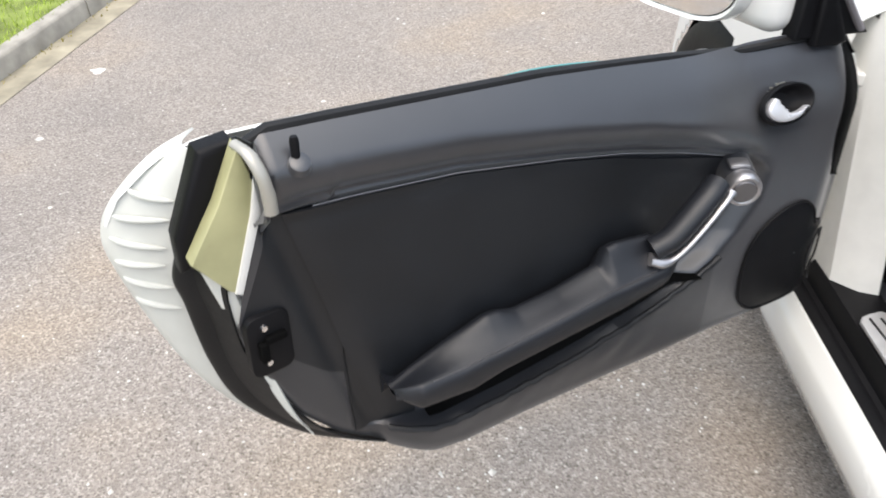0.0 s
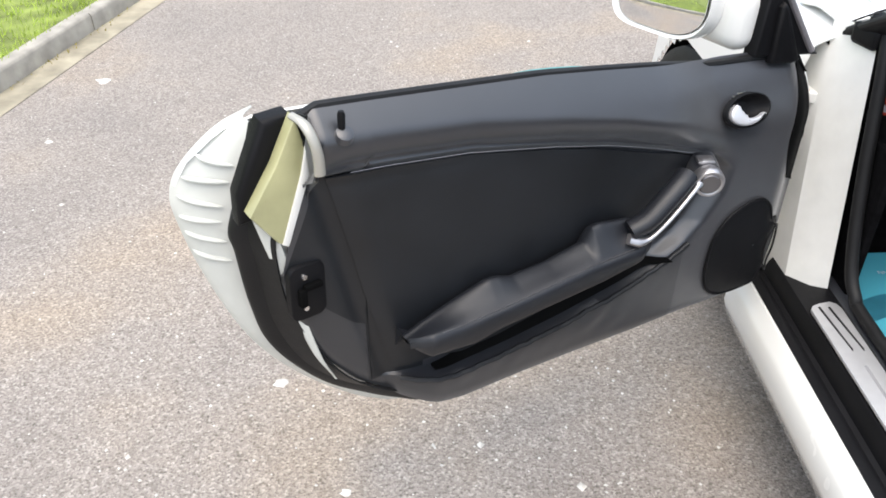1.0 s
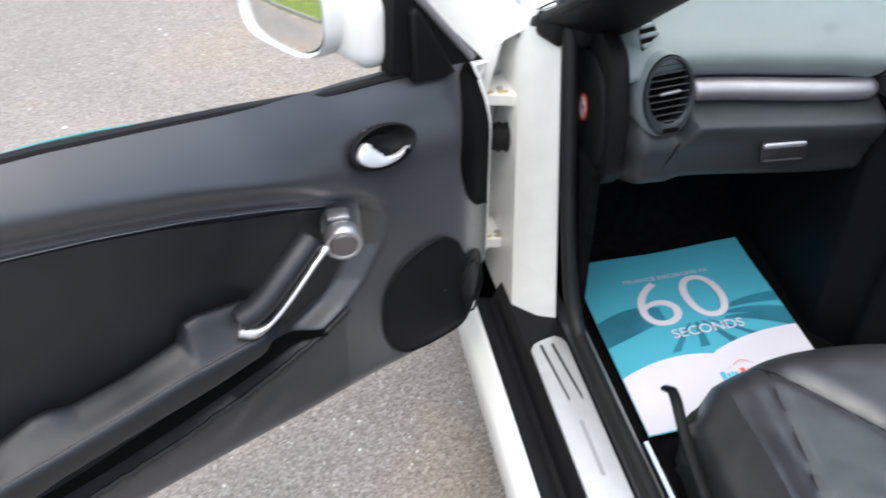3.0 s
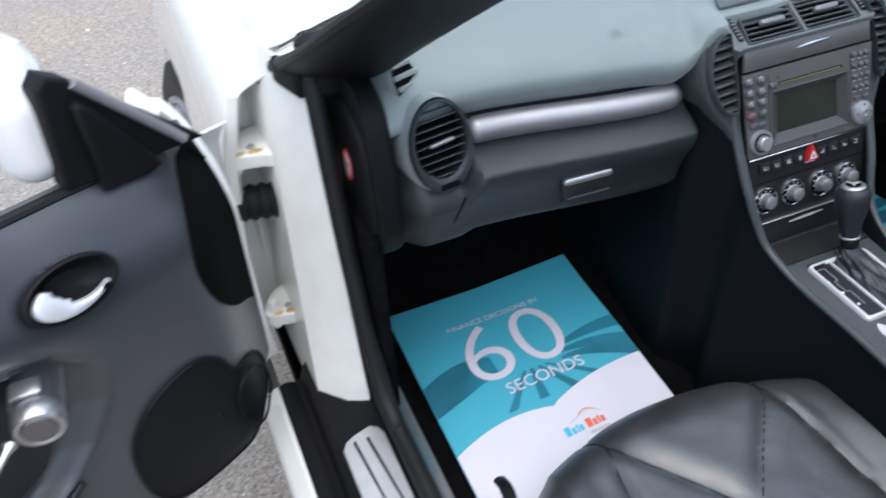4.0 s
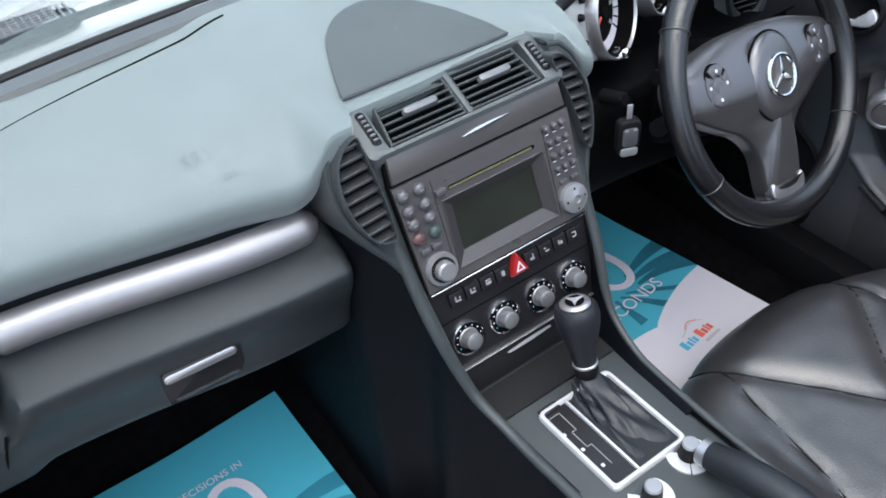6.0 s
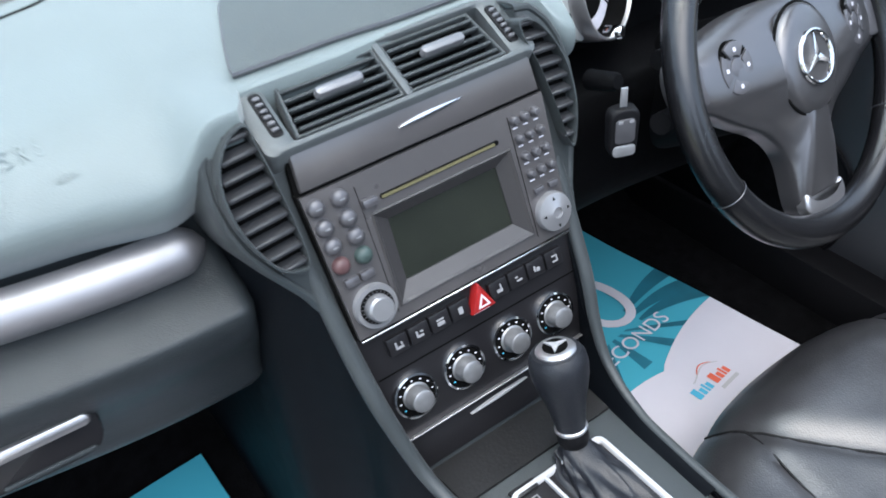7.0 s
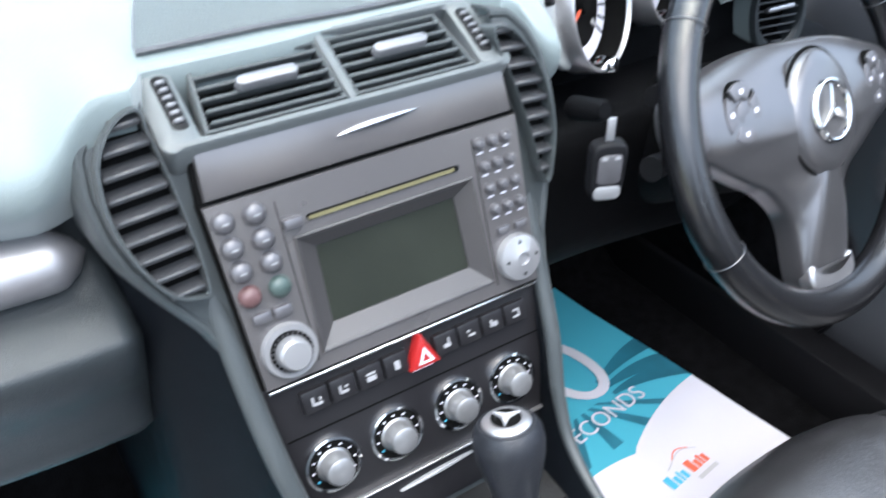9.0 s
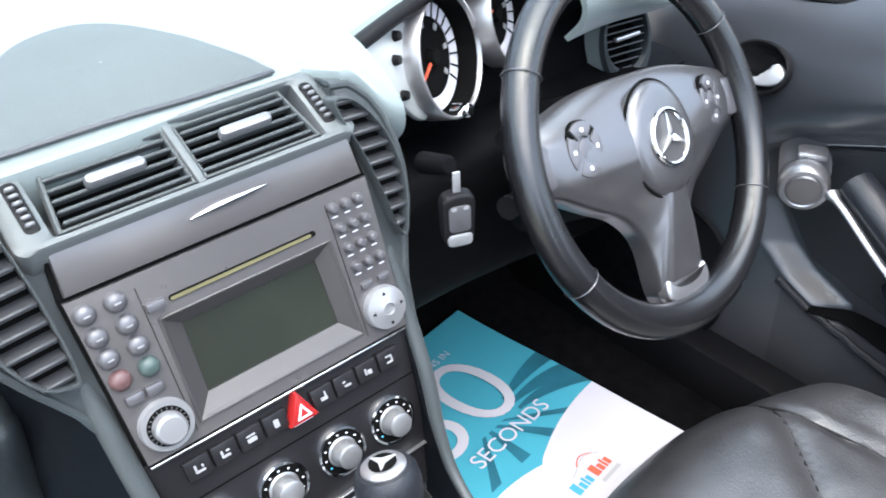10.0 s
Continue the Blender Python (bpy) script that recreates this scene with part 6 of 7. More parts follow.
# flanks down to the footwells, their shade put into a darker colour
SIDE_TOP = [(-0.9, 0.54), (-0.25, 0.553), (-0.125, 0.556), (-0.078, 0.562), (-0.042, 0.582), (-0.018, 0.616), (0.002, 0.654), (0.024, 0.70), (0.06, 0.78), (0.085, 0.83), (0.12, 0.87), (0.60, 0.87)]
SIDE_OUT = [(-0.9, 0.10), (-0.25, 0.091), (-0.125, 0.094), (-0.078, 0.098), (-0.042, 0.104), (-0.018, 0.109), (0.002, 0.114), (0.024, 0.117), (0.06, 0.140), (0.085, 0.165), (0.12, 0.170), (0.6, 0.17)]
for s in (-1, 1):
    rows = []
    for y in sorted(set(list(np.linspace(-0.9, -0.15, 14)) + list(np.linspace(-0.15, 0.13, 34)) + list(np.linspace(0.13, 0.60, 10)))):
        narrow = 0.028 * step(0.03, 0.085, y) if s > 0 else 0.0
        w0 = s * CX * step(0.0, -0.08, y) + lerp(SIDE_OUT, y)
        rows.append([(s * (w0 - narrow + 0.035 * (1 - f) * (1 - step(-0.02, 0.05, y)) - 0.004), y, 0.22 + (lerp(SIDE_TOP, y) - 0.22) * f) for f in np.linspace(0, 1, 14)])
    bm = grid(rows)
    bmesh.ops.recalc_face_normals(bm, faces=bm.faces)
    part("tunnel_side", thicken(bm, 0.004), console_plastic_shaded, tunnel, "tunnel side trim, shade in its dark colour")
# storage bin floor in front of the gate
part("bin_mat", prism([(CX - 0.082, -0.060), (CX + 0.082, -0.060), (CX + 0.086, 0.006), (CX - 0.086, 0.006)], TZ + 0.0005, TZ + 0.003), rubber, tunnel, "ribbed black rubber bin mat")

# selector gate
GATE = pose(0, 0, TZ)
gate = part("selector_gate", ring(round_rect(0.106, 0.124, 0.008, 5, 0.007, -0.139), round_rect(0.0935, 0.1115, 0.004, 5, 0.007, -0.139), 0.0, 0.0065, 0.002), gate_silver, car, "satin silver selector gate frame", at=GATE)
part("gate_plate", prism(round_rect(0.100, 0.118, 0.004, 4, 0.007, -0.139), 0.0, 0.0025), radio_black, gate, "black gate plate", at=GATE)
part("gate_bar", slab(0.0032, 0.113, 0.006, 0.0012, at=(-0.008, -0.139, 0.0035)), gate_silver, gate, "satin silver dividing bar", at=GATE)
steps_ = [(-0.038, -0.090), (-0.024, -0.090), (-0.024, -0.118), (-0.030, -0.118), (-0.030, -0.142), (-0.024, -0.142), (-0.024, -0.172)]
for a, b in zip(steps_, steps_[1:]):
    cx_, cy_ = (a[0] + b[0]) / 2, (a[1] + b[1]) / 2
    part("gate_line", slab(abs(a[0] - b[0]) + 0.0009, abs(a[1] - b[1]) + 0.0009, 0.0006, at=(cx_, cy_, 0.0030)), icon_grey, gate, at=GATE)
for k, y in enumerate((-0.088, -0.112, -0.138, -0.165)):
    part("gate_mark", slab(0.0034, 0.0038, 0.0006, at=(-0.042 + 0.003 * k, y - 0.004, 0.0031)), print_white, gate, at=GATE)
part("mode_key", slab(0.026, 0.010, 0.004, 0.001, at=(-0.030, -0.080, 0.004)), radio_black, gate, at=GATE)
# lever: pleated boot, collar, grip, cap with a plain star
neck, head_ = Vector((0.029, -0.077, 0.574)), Vector((0.016, -0.052, 0.668))
axis = (head_ - neck).normalized()
rows = []
for i, f in enumerate(np.linspace(0, 1, 30)):
    c = Vector((0.026, -0.137, TZ + 0.002)).lerp(neck, f ** 0.9)
    c.z = TZ + 0.002 + (neck.z - TZ - 0.002) * (0.35 * f + 0.65 * f ** 2.2)
    r = []
    for k in range(72):
        a = 2 * math.pi * k / 72
        sq = min(1.36, 1.0 / max(abs(math.cos(a)), abs(math.sin(a))))
        sq = 1 + (sq - 1) * (1 - f)
        rad_x = (0.0170 * (1 - f) ** 0.9 + 0.0110) * sq
        rad_y = (0.0435 * (1 - f) ** 0.9 + 0.0110) * sq
        env = math.sin(math.pi * min(1, f * 1.15)) if f < 0.87 else 0
        pleat = env * (0.0022 * math.sin(6 * a + 4 * f) + 0.0016 * math.sin(11 * a - 6 * f) + 0.0010 * math.sin(17 * a + 2))
        r.append((c.x + (rad_x + pleat) * math.cos(a), c.y + (rad_y + 1.4 * pleat) * math.sin(a), c.z + 0.0030 * env * math.sin(5 * a + 9 * f)))
    rows.append(r)
bm = grid(rows, close=True)
bmesh.ops.recalc_face_normals(bm, faces=bm.faces)
lever = part("gear_lever", bm, door_leather, car, "gear lever with pleated black leather boot")
LV2 = frame_of(neck + axis * 0.002, Vector((1, 0, 0)), axis.cross(Vector((1, 0, 0))))
part("lever_collar", lathe([(0.0125, -0.004), (0.0138, 0.0), (0.0140, 0.008), (0.0128, 0.012)], 28), black_plastic, lever, at=LV2)
part("collar_ring", lathe([(0.0130, 0.010), (0.0146, 0.011), (0.0146, 0.013), (0.0130, 0.014)], 28), satin_silver, lever, "bright collar ring", at=LV2)
part("lever_grip", lathe([(0.0128, 0.013), (0.0145, 0.024), (0.0168, 0.038), (0.0205, 0.052), (0.0238, 0.066), (0.0250, 0.077), (0.0240, 0.086), (0.0205, 0.0915), (0.0, 0.093)], 36), door_leather, lever, "black leather grip", at=LV2)
cap = part("lever_cap", lathe([(0.0, 0.0950), (0.0115, 0.0955), (0.0150, 0.0950), (0.0170, 0.0930), (0.0172, 0.0900)], 36), satin_silver, lever, "satin silver cap", at=LV2)
part("cap_disc", prism(ellipse(0.0105, 0.0105, 30), 0.094, 0.0962), deep_black, cap, at=LV2)
for k in range(3):
    part("star_arm", prism([(-0.0030, 0.0), (0.0030, 0.0), (0, 0.0110)], 0.0960, 0.0976), lever_silver, cap, at=LV2 @ pose(0, 0, 0, 0, 0, 20 + 120 * k))
# two ribbed knobs with pale quadrants
for x, y in ((-0.021, -0.226), (0.046, -0.214)):
    fr = pose(x, y, TZ)
    k = part("rotary_knob", lathe([(0.0, 0.0215), (0.0085, 0.0213), (0.0098, 0.020), (0.0108, 0.004), (0.0108, 0.0)], 30), black_plastic, car, "dark rotary knob with a silver top", at=fr)
    part("knob_top", lathe([(0.0, 0.0232), (0.0080, 0.0230), (0.0094, 0.0215), (0.0096, 0.0180)], 30), knob_silver, k, "silver knob top", at=fr)
    for a0, a1 in ((132, 228), (233, 398)):
        arc = [(0.0235 * math.cos(radians(a)), 0.0235 * math.sin(radians(a))) for a in np.linspace(a0, a1, 22)] + [(0.0115 * math.cos(radians(a)), 0.0115 * math.sin(radians(a))) for a in np.linspace(a1, a0, 22)]
        part("knob_scale", prism(arc, 0.0, 0.0022), gate_silver, k, "silver crescent plate", at=fr)
# handbrake
hb = part("handbrake", tube(spline([(0.052, -0.236, 0.572), (0.056, -0.28, 0.584), (0.060, -0.33, 0.590), (0.062, -0.375, 0.588)], 24), [0.0155 + 0.003 * math.sin(k * 0.14) for k in range(24)], 16), door_leather, car, "black leather handbrake grip")
part("handbrake_tip", tube([(0.051, -0.226, 0.570), (0.052, -0.240, 0.573)], 0.0150, 16), satin_silver, hb, "satin silver grip end")
part("handbrake_button", tube([(0.062, -0.372, 0.588), (0.063, -0.392, 0.586)], [0.0150, 0.0125], 16), chrome, hb, "bright release button")


# ---- seats ----
def shield(g):
    """Half-width, as a share of the cushion's, of the padded front panel that narrows to a point."""
    return lerp([(0, 0.54), (0.08, 0.49), (0.14, 0.42), (0.20, 0.32), (0.28, 0.18), (0.40, 0.0)], g)


def bolster(g):
    """Where the side bolster is sewn on."""
    return lerp([(0, 0.46), (0.075, 0.49), (0.20, 0.53), (0.40, 0.57), (0.55, 0.63), (1, 0.66)], g)


def seat(cx, yf, zt, label):
    """A bucket seat cushion: centre panel, bolsters, welt lines and a front valance."""
    def shape(f, g):
        # f across -1..1, g from front 0 to back 1
        half = 0.262 * (1 - 0.09 * (1 - g) ** 3)
        x = cx + half * math.copysign(abs(f) ** 0.9, f)
        y = yf - 0.56 * g - 0.055 * (f * f) * (1 - g) ** 2
        z = zt + 0.028 * step(0.62, 0.86, abs(f)) * step(0.0, 0.5, g) - 0.030 * g - 0.060 * max(0, abs(f) - 0.86) / 0.14
        z += 0.010 * math.cos(f * 1.6) - 0.006 * math.exp(-((abs(f) - bolster(g)) / 0.025) ** 2) * step(0.07, 0.12, g)
        if g < 0.42:
            z += 0.007 * step(0.0, 0.16, shield(g) - abs(f)) * step(0.0, 0.10, 0.40 - g) - 0.006 * math.exp(-((abs(f) - shield(g)) / 0.03) ** 2)
        front = max(0.0, 1 - g / 0.16)
        z -= 0.055 * front ** 2.4
        z += 0.0018 * noise.noise((x * 16, y * 16, 3)) + 0.0009 * noise.noise((x * 60, y * 50, 7))
        return (x, y, z)
    rows = []
    gs = list(np.linspace(0, 1, 60))
    first = [shape(f, 0) for f in np.linspace(-1, 1, 56)]
    rows.append([(p[0] * 0.98 + cx * 0.02, p[1] - 0.035, zt - 0.215) for p in first])
    rows.append([(p[0] * 0.995 + cx * 0.005, p[1] - 0.012, zt - 0.15) for p in first])
    rows.append([(p[0], p[1] + 0.006, zt - 0.095) for p in first])
    rows += [[shape(f, g) for f in np.linspace(-1, 1, 56)] for g in gs]
    full = []
    for i, r in enumerate(rows):
        lo = zt - 0.215
        a, b = r[0], r[-1]
        left = [(a[0] + 0.004 if a[0] > cx else a[0] - 0.006, a[1], a[2] + (lo - a[2]) * k) for k in (1.0, 0.6, 0.3, 0.1)]
        right = [(b[0] + 0.006, b[1], b[2] + (lo - b[2]) * k) for k in (0.1, 0.3, 0.6, 1.0)]
        full.append(left + r + right)
    bm = grid(full)
    bmesh.ops.recalc_face_normals(bm, faces=bm.faces)
    s = part("car_seat", thicken(bm, 0.008), leather, car, label)
    for k in (-1, 1):
        for lo, hi, line in ((0.075, 1.0, bolster), (0.0, 0.40, shield)):
            pts = [shape(k * line(g), g) for g in np.linspace(lo, hi, 50)]
            part("seam", tube([(p[0], p[1], p[2] + 0.0010) for p in pts], 0.0016, 6), rubber, s, "black leather seam")
    # unseen backrest and headrest, added to keep rear sky light off the dashboard
    rows = []
    for v in np.linspace(0, 1, 28):
        e = min(1.0, (1 - v) / 0.10 + 0.25) ** 0.5
        half, deep = 0.250 * (1 - 0.22 * v ** 2.5) * e, 0.070 * (1 - 0.25 * v) * e
        yc, zc = yf - 0.600 - 0.21 * v, zt - 0.05 + 0.62 * v
        rows.append([(cx + half * math.copysign(abs(math.cos(a)) ** 0.55, math.cos(a)), yc + deep * math.copysign(abs(math.sin(a)) ** 0.6, math.sin(a)) + 0.035 * step(0.55, 0.95, abs(math.cos(a))) * (math.sin(a) > 0), zc) for a in np.linspace(0, 2 * math.pi, 44, endpoint=False)])
    bm = grid(rows, close=True)
    bmesh.ops.contextual_create(bm, geom=[e for e in bm.edges if e.is_boundary])
    bmesh.ops.recalc_face_normals(bm, faces=bm.faces)
    part("backrest", bm, leather, s, "unseen black leather backrest")
    part("headrest", slab(0.25, 0.09, 0.14, 0.04, 5, at=(cx, yf - 0.84, zt + 0.63)), leather, s, "unseen black leather headrest")
    part("seat_rail", slab(0.05, 0.56, 0.03, 0.004, at=(cx - 0.20, yf - 0.32, 0.245)), black_plastic, s, "black seat rail")
    return s


ps = seat(-0.300, -0.105, 0.448, "black leather passenger seat cushion")
part("seat_lever", tube(spline([(-0.560, -0.10, 0.36), (-0.566, -0.14, 0.385), (-0.574, -0.22, 0.36), (-0.58, -0.32, 0.34)], 20), 0.010, 10, flat=0.6), black_plastic, ps, "black seat adjuster lever")
part("rail_cover", tube([(-0.585, -0.12, 0.245), (-0.588, -0.30, 0.250), (-0.59, -0.60, 0.25)], 0.009, 8), chrome, ps, "bright steel seat rail")
seat(0.368, -0.055, 0.459, "black leather driver's seat cushion")

# ---- instrument binnacle ----
lip_line = [(0.150, 0.150, 0.878), (0.170, 0.148, 0.883), (0.225, 0.160, 0.893), (0.300, 0.172, 0.906), (0.38, 0.178, 0.913), (0.46, 0.182, 0.908), (0.53, 0.188, 0.886), (0.59, 0.196, 0.850)]
rows = []
for x, y, z in spline(lip_line, 50):
    rows.append([(x, y + 0.010, z - 0.006), (x, y, z), (x, y + 0.008, z + 0.009), (x, y + 0.035, max(z + 0.014, 0.880)), (x, y + 0.075, max(z + 0.018, 0.905)), (x, 0.335, max(z + 0.010, 0.922)), (x, 0.44, 0.900)])
bm = grid(rows)
bm.normal_update()
if sum(f.normal.z for f in bm.faces) < 0:
    bmesh.ops.reverse_faces(bm, faces=bm.faces)
binn = part("instrument_hood", thicken(bm, 0.006), dash_vinyl, car, "dark instrument hood, pale sky sheen in its colour")
part("hood_lip", tube(spline(lip_line, 40), 0.0075, 10), black_plastic, binn, "black lip of the instrument hood")
IP = frame_of((0.364, 0.218, 0.806), (1, 0, 0), (0, 0.28, 0.96))
part("cluster_panel", prism([tuple(p) for p in spline([(-0.185, -0.045), (-0.185, 0.03), (-0.15, 0.055), (-0.06, 0.075), (0.08, 0.075), (0.15, 0.05), (0.17, -0.045), (0.10, -0.075), (-0.10, -0.075)], 50, closed=True)], -0.02, 0.0, 0.004), knee_plastic, binn, "black instrument panel", at=IP)
# two deep tubes turned to the driver; the silver end stands beside the first
EX, EY = (0.9192, 0.3938, 0), (-0.0958, 0.2235, 0.9700)
DIALS = (((0.285, 0.162, 0.840), 0.057, 118), ((0.391, 0.190, 0.848), 0.052, 60))
END = frame_of(DIALS[0][0], EX, EY) @ pose(0, 0, -0.015)
plate = part("cluster_end", prism([tuple(p) for p in spline([(-0.142, 0.052), (-0.118, 0.030), (-0.088, 0.000), (-0.058, -0.036), (-0.040, -0.042), (-0.045, -0.010), (-0.046, 0.020), (-0.030, 0.052), (-0.070, 0.056), (-0.110, 0.056)], 60, closed=True)], -0.006, 0.0, 0.003), cluster_silver, binn, "satin silver end of the instrument panel", at=END)
for x, z in ((-0.058, 0.040), (-0.068, 0.022), (-0.071, -0.009)):
    part("cluster_button", lathe([(0, 0.006), (0.004, 0.0055), (0.005, 0.0)], 16), black_plastic, plate, at=END @ pose(x, z, 0.0))
for origin, r, aim in DIALS:
    fr = frame_of(origin, EX, EY)
    d = part("dial", ring(ellipse(r + 0.0018, r + 0.0018, 56), ellipse(r - 0.0018, r - 0.0018, 56), -0.024, 0.002, 0.0012), satin_silver, binn, "silver-ringed instrument dial", at=fr)
    part("dial_tube", ring(ellipse(r - 0.0016, r - 0.0016, 56), ellipse(r - 0.0030, r - 0.0030, 56), -0.024, -0.002), deep_black, d, "black tube wall", at=fr)
    part("dial_face", prism(ellipse(r - 0.002, r - 0.002, 44), -0.027, -0.023), deep_black, d, "black dial face", at=fr)
    part("dial_band", ring(ellipse(r * 0.90, r * 0.90, 44), ellipse(r * 0.66, r * 0.66, 44), -0.0235, -0.0220), print_white, d, "white scale band", at=fr)
    for k in range(19):
        part("dial_tick", slab(r * 0.26, 0.0016, 0.001, at=(r * 0.78, 0, -0.0216)), deep_black, d, at=fr @ pose(0, 0, 0, 0, 0, 225 - 15 * k))
        if k % 3 == 0:
            part("dial_mark", slab(0.006, 0.005, 0.001, at=(r * 0.54, 0, -0.0224)), icon_grey, d, at=fr @ pose(0, 0, 0, 0, 0, 225 - 15 * k))
    part("needle", prism([(-0.0016, -0.008), (0.0016, -0.008), (0.0006, r * 0.8), (-0.0006, r * 0.8)], -0.020, -0.018), needle_red, d, "red needle", at=fr @ pose(0, 0, 0, 0, 0, aim))
    part("dial_hub", lathe([(0, -0.014), (0.007, -0.015), (0.009, -0.022)], 20), deep_black, d, at=fr)
    part("reset_knob", lathe([(0, 0.009), (0.006, 0.0085), (0.0075, 0.006), (0.0075, -0.010)], 20), chrome, d, "bright reset knob", at=fr @ pose(-0.004, -r + 0.004, 0.0))
# driver-side lower dash and knee panel
rows = []
for x in np.linspace(0.165, 0.63, 40):
    b = 0.565 - 0.03 * step(0.25, 0.6, x)
    sec = [(0.30, 0.80), (0.215, 0.755), (0.165, 0.745), (0.140, 0.735), (0.132, 0.70), (0.140, 0.64), (0.155, b + 0.02), (0.20, b), (0.40, b + 0.02)]
    rows.append([(x, y + 0.02 * step(0.5, 0.63, x), z) for y, z in spline(sec, 30)])
bm = grid(rows)
bmesh.ops.recalc_face_normals(bm, faces=bm.faces)
part("knee_panel", thicken(bm, 0.004), knee_plastic, car, "plastic knee panel below the column, shade in its near-black colour")
bm = pad(0.44, 0.640, 30)
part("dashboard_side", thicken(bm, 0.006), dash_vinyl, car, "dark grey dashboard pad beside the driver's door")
rows = [[(0.20 + 0.44 * f, y, z) for y, z in ((0.29, 0.748), (0.245, 0.748), (0.215, 0.747), (0.175, 0.745), (0.150, 0.735))] for f in np.linspace(0, 1, 20)]
bm = grid(rows)
bmesh.ops.recalc_face_normals(bm, faces=bm.faces)
part("dashboard_lower", thicken(bm, 0.005), knee_plastic, car, "dashboard face behind the wheel, shade in its near-black colour")

# ---- steering wheel ----
WT = radians(29)
wn_ = Vector((0.106, -math.cos(WT) * 0.99, math.sin(WT))).normalized()
SW = frame_of((0.411, 0.023, 0.759), (0.994, 0.11, 0), wn_.cross(Vector((0.994, 0.11, 0)).normalized()))
wheel_s = part("steering_wheel", tube([(0.170 * math.cos(a), 0.170 * math.sin(a), 0.0) for a in np.linspace(0, 2 * math.pi, 72, endpoint=False)], [0.0158 + 0.0015 * max(0, -math.sin(a)) for a in np.linspace(0, 2 * math.pi, 72, endpoint=False)], 18, closed=True), wheel_leather, car, "black leather steering wheel with grey spokes", at=SW)
for a in (25, 141, 205, 321):
    fr = SW @ pose(0, 0, 0, 0, 0, a) @ pose(0.170, 0, 0, 90, 0, 0)
    part("rim_seam", lathe([(0.0172, -0.0006), (0.0176, 0.0), (0.0172, 0.0006)], 28), wheel_grey, wheel_s, at=fr)
SWR = SW @ pose(0, 0, -0.014, 0, 0, -7)
hubo = spline([(-0.060, 0.064), (0.0, 0.066), (0.060, 0.064), (0.110, 0.054), (0.160, 0.036), (0.160, -0.004), (0.124, -0.024), (0.090, -0.043), (0.056, -0.062), (0.036, -0.092), (0.030, -0.152), (-0.030, -0.152), (-0.036, -0.092), (-0.056, -0.062), (-0.090, -0.043), (-0.124, -0.024), (-0.160, -0.004), (-0.160, 0.036), (-0.110, 0.054)], 96, closed=True)
rows = []
for f, h in ((1.0, -0.014), (1.0, 0.0), (0.985, 0.006), (0.95, 0.010), (0.80, 0.016), (0.60, 0.023), (0.35, 0.029), (0.02, 0.031)):
    rows.append([(p[0] * f, p[1] * f - 0.010 * (1 - f), h) for p in hubo])
bm = grid(rows, close=True)
bm.faces.new([v for v in bm.verts][:96][::-1])
bmesh.ops.recalc_face_normals(bm, faces=bm.faces)
part("spokes", bm, wheel_grey, wheel_s, "satin grey domed hub with three spokes", at=SWR)
padb = lathe([(0.0, 0.0345), (0.020, 0.0342), (0.034, 0.0328), (0.041, 0.0300), (0.044, 0.0262), (0.045, 0.018)], 48)
padb.transform(Matrix.Diagonal((1.08, 1.24, 1, 1)))
hub = part("airbag_pad", padb, wheel_grey, wheel_s, "oval grey airbag boss", at=SWR)
part("boss_groove", tube([(1.08 * 0.0452 * math.cos(a), 1.24 * 0.0452 * math.sin(a), 0.0235) for a in np.linspace(0, 2 * math.pi, 60, endpoint=False)], 0.0016, 6, closed=True), deep_black, hub, at=SWR)
part("star_ring", tube([(0.0255 * math.cos(a), 0.0255 * math.sin(a), 0.0358) for a in np.linspace(0, 2 * math.pi, 40, endpoint=False)], 0.0024, 8, closed=True), chrome, hub, "chrome ring of the emblem", at=SWR)
part("star_bed", prism(ellipse(0.0255, 0.0255, 36), 0.031, 0.0350), bezel_grey, hub, at=SWR)
for k in range(3):
    part("star_arm", prism([(-0.0045, 0.0), (0.0045, 0.0), (0, 0.0245)], 0.0347, 0.0385, 0.0012), chrome, hub, "chrome emblem arm", at=SWR @ pose(0, 0, 0, 0, 0, 120 * k))
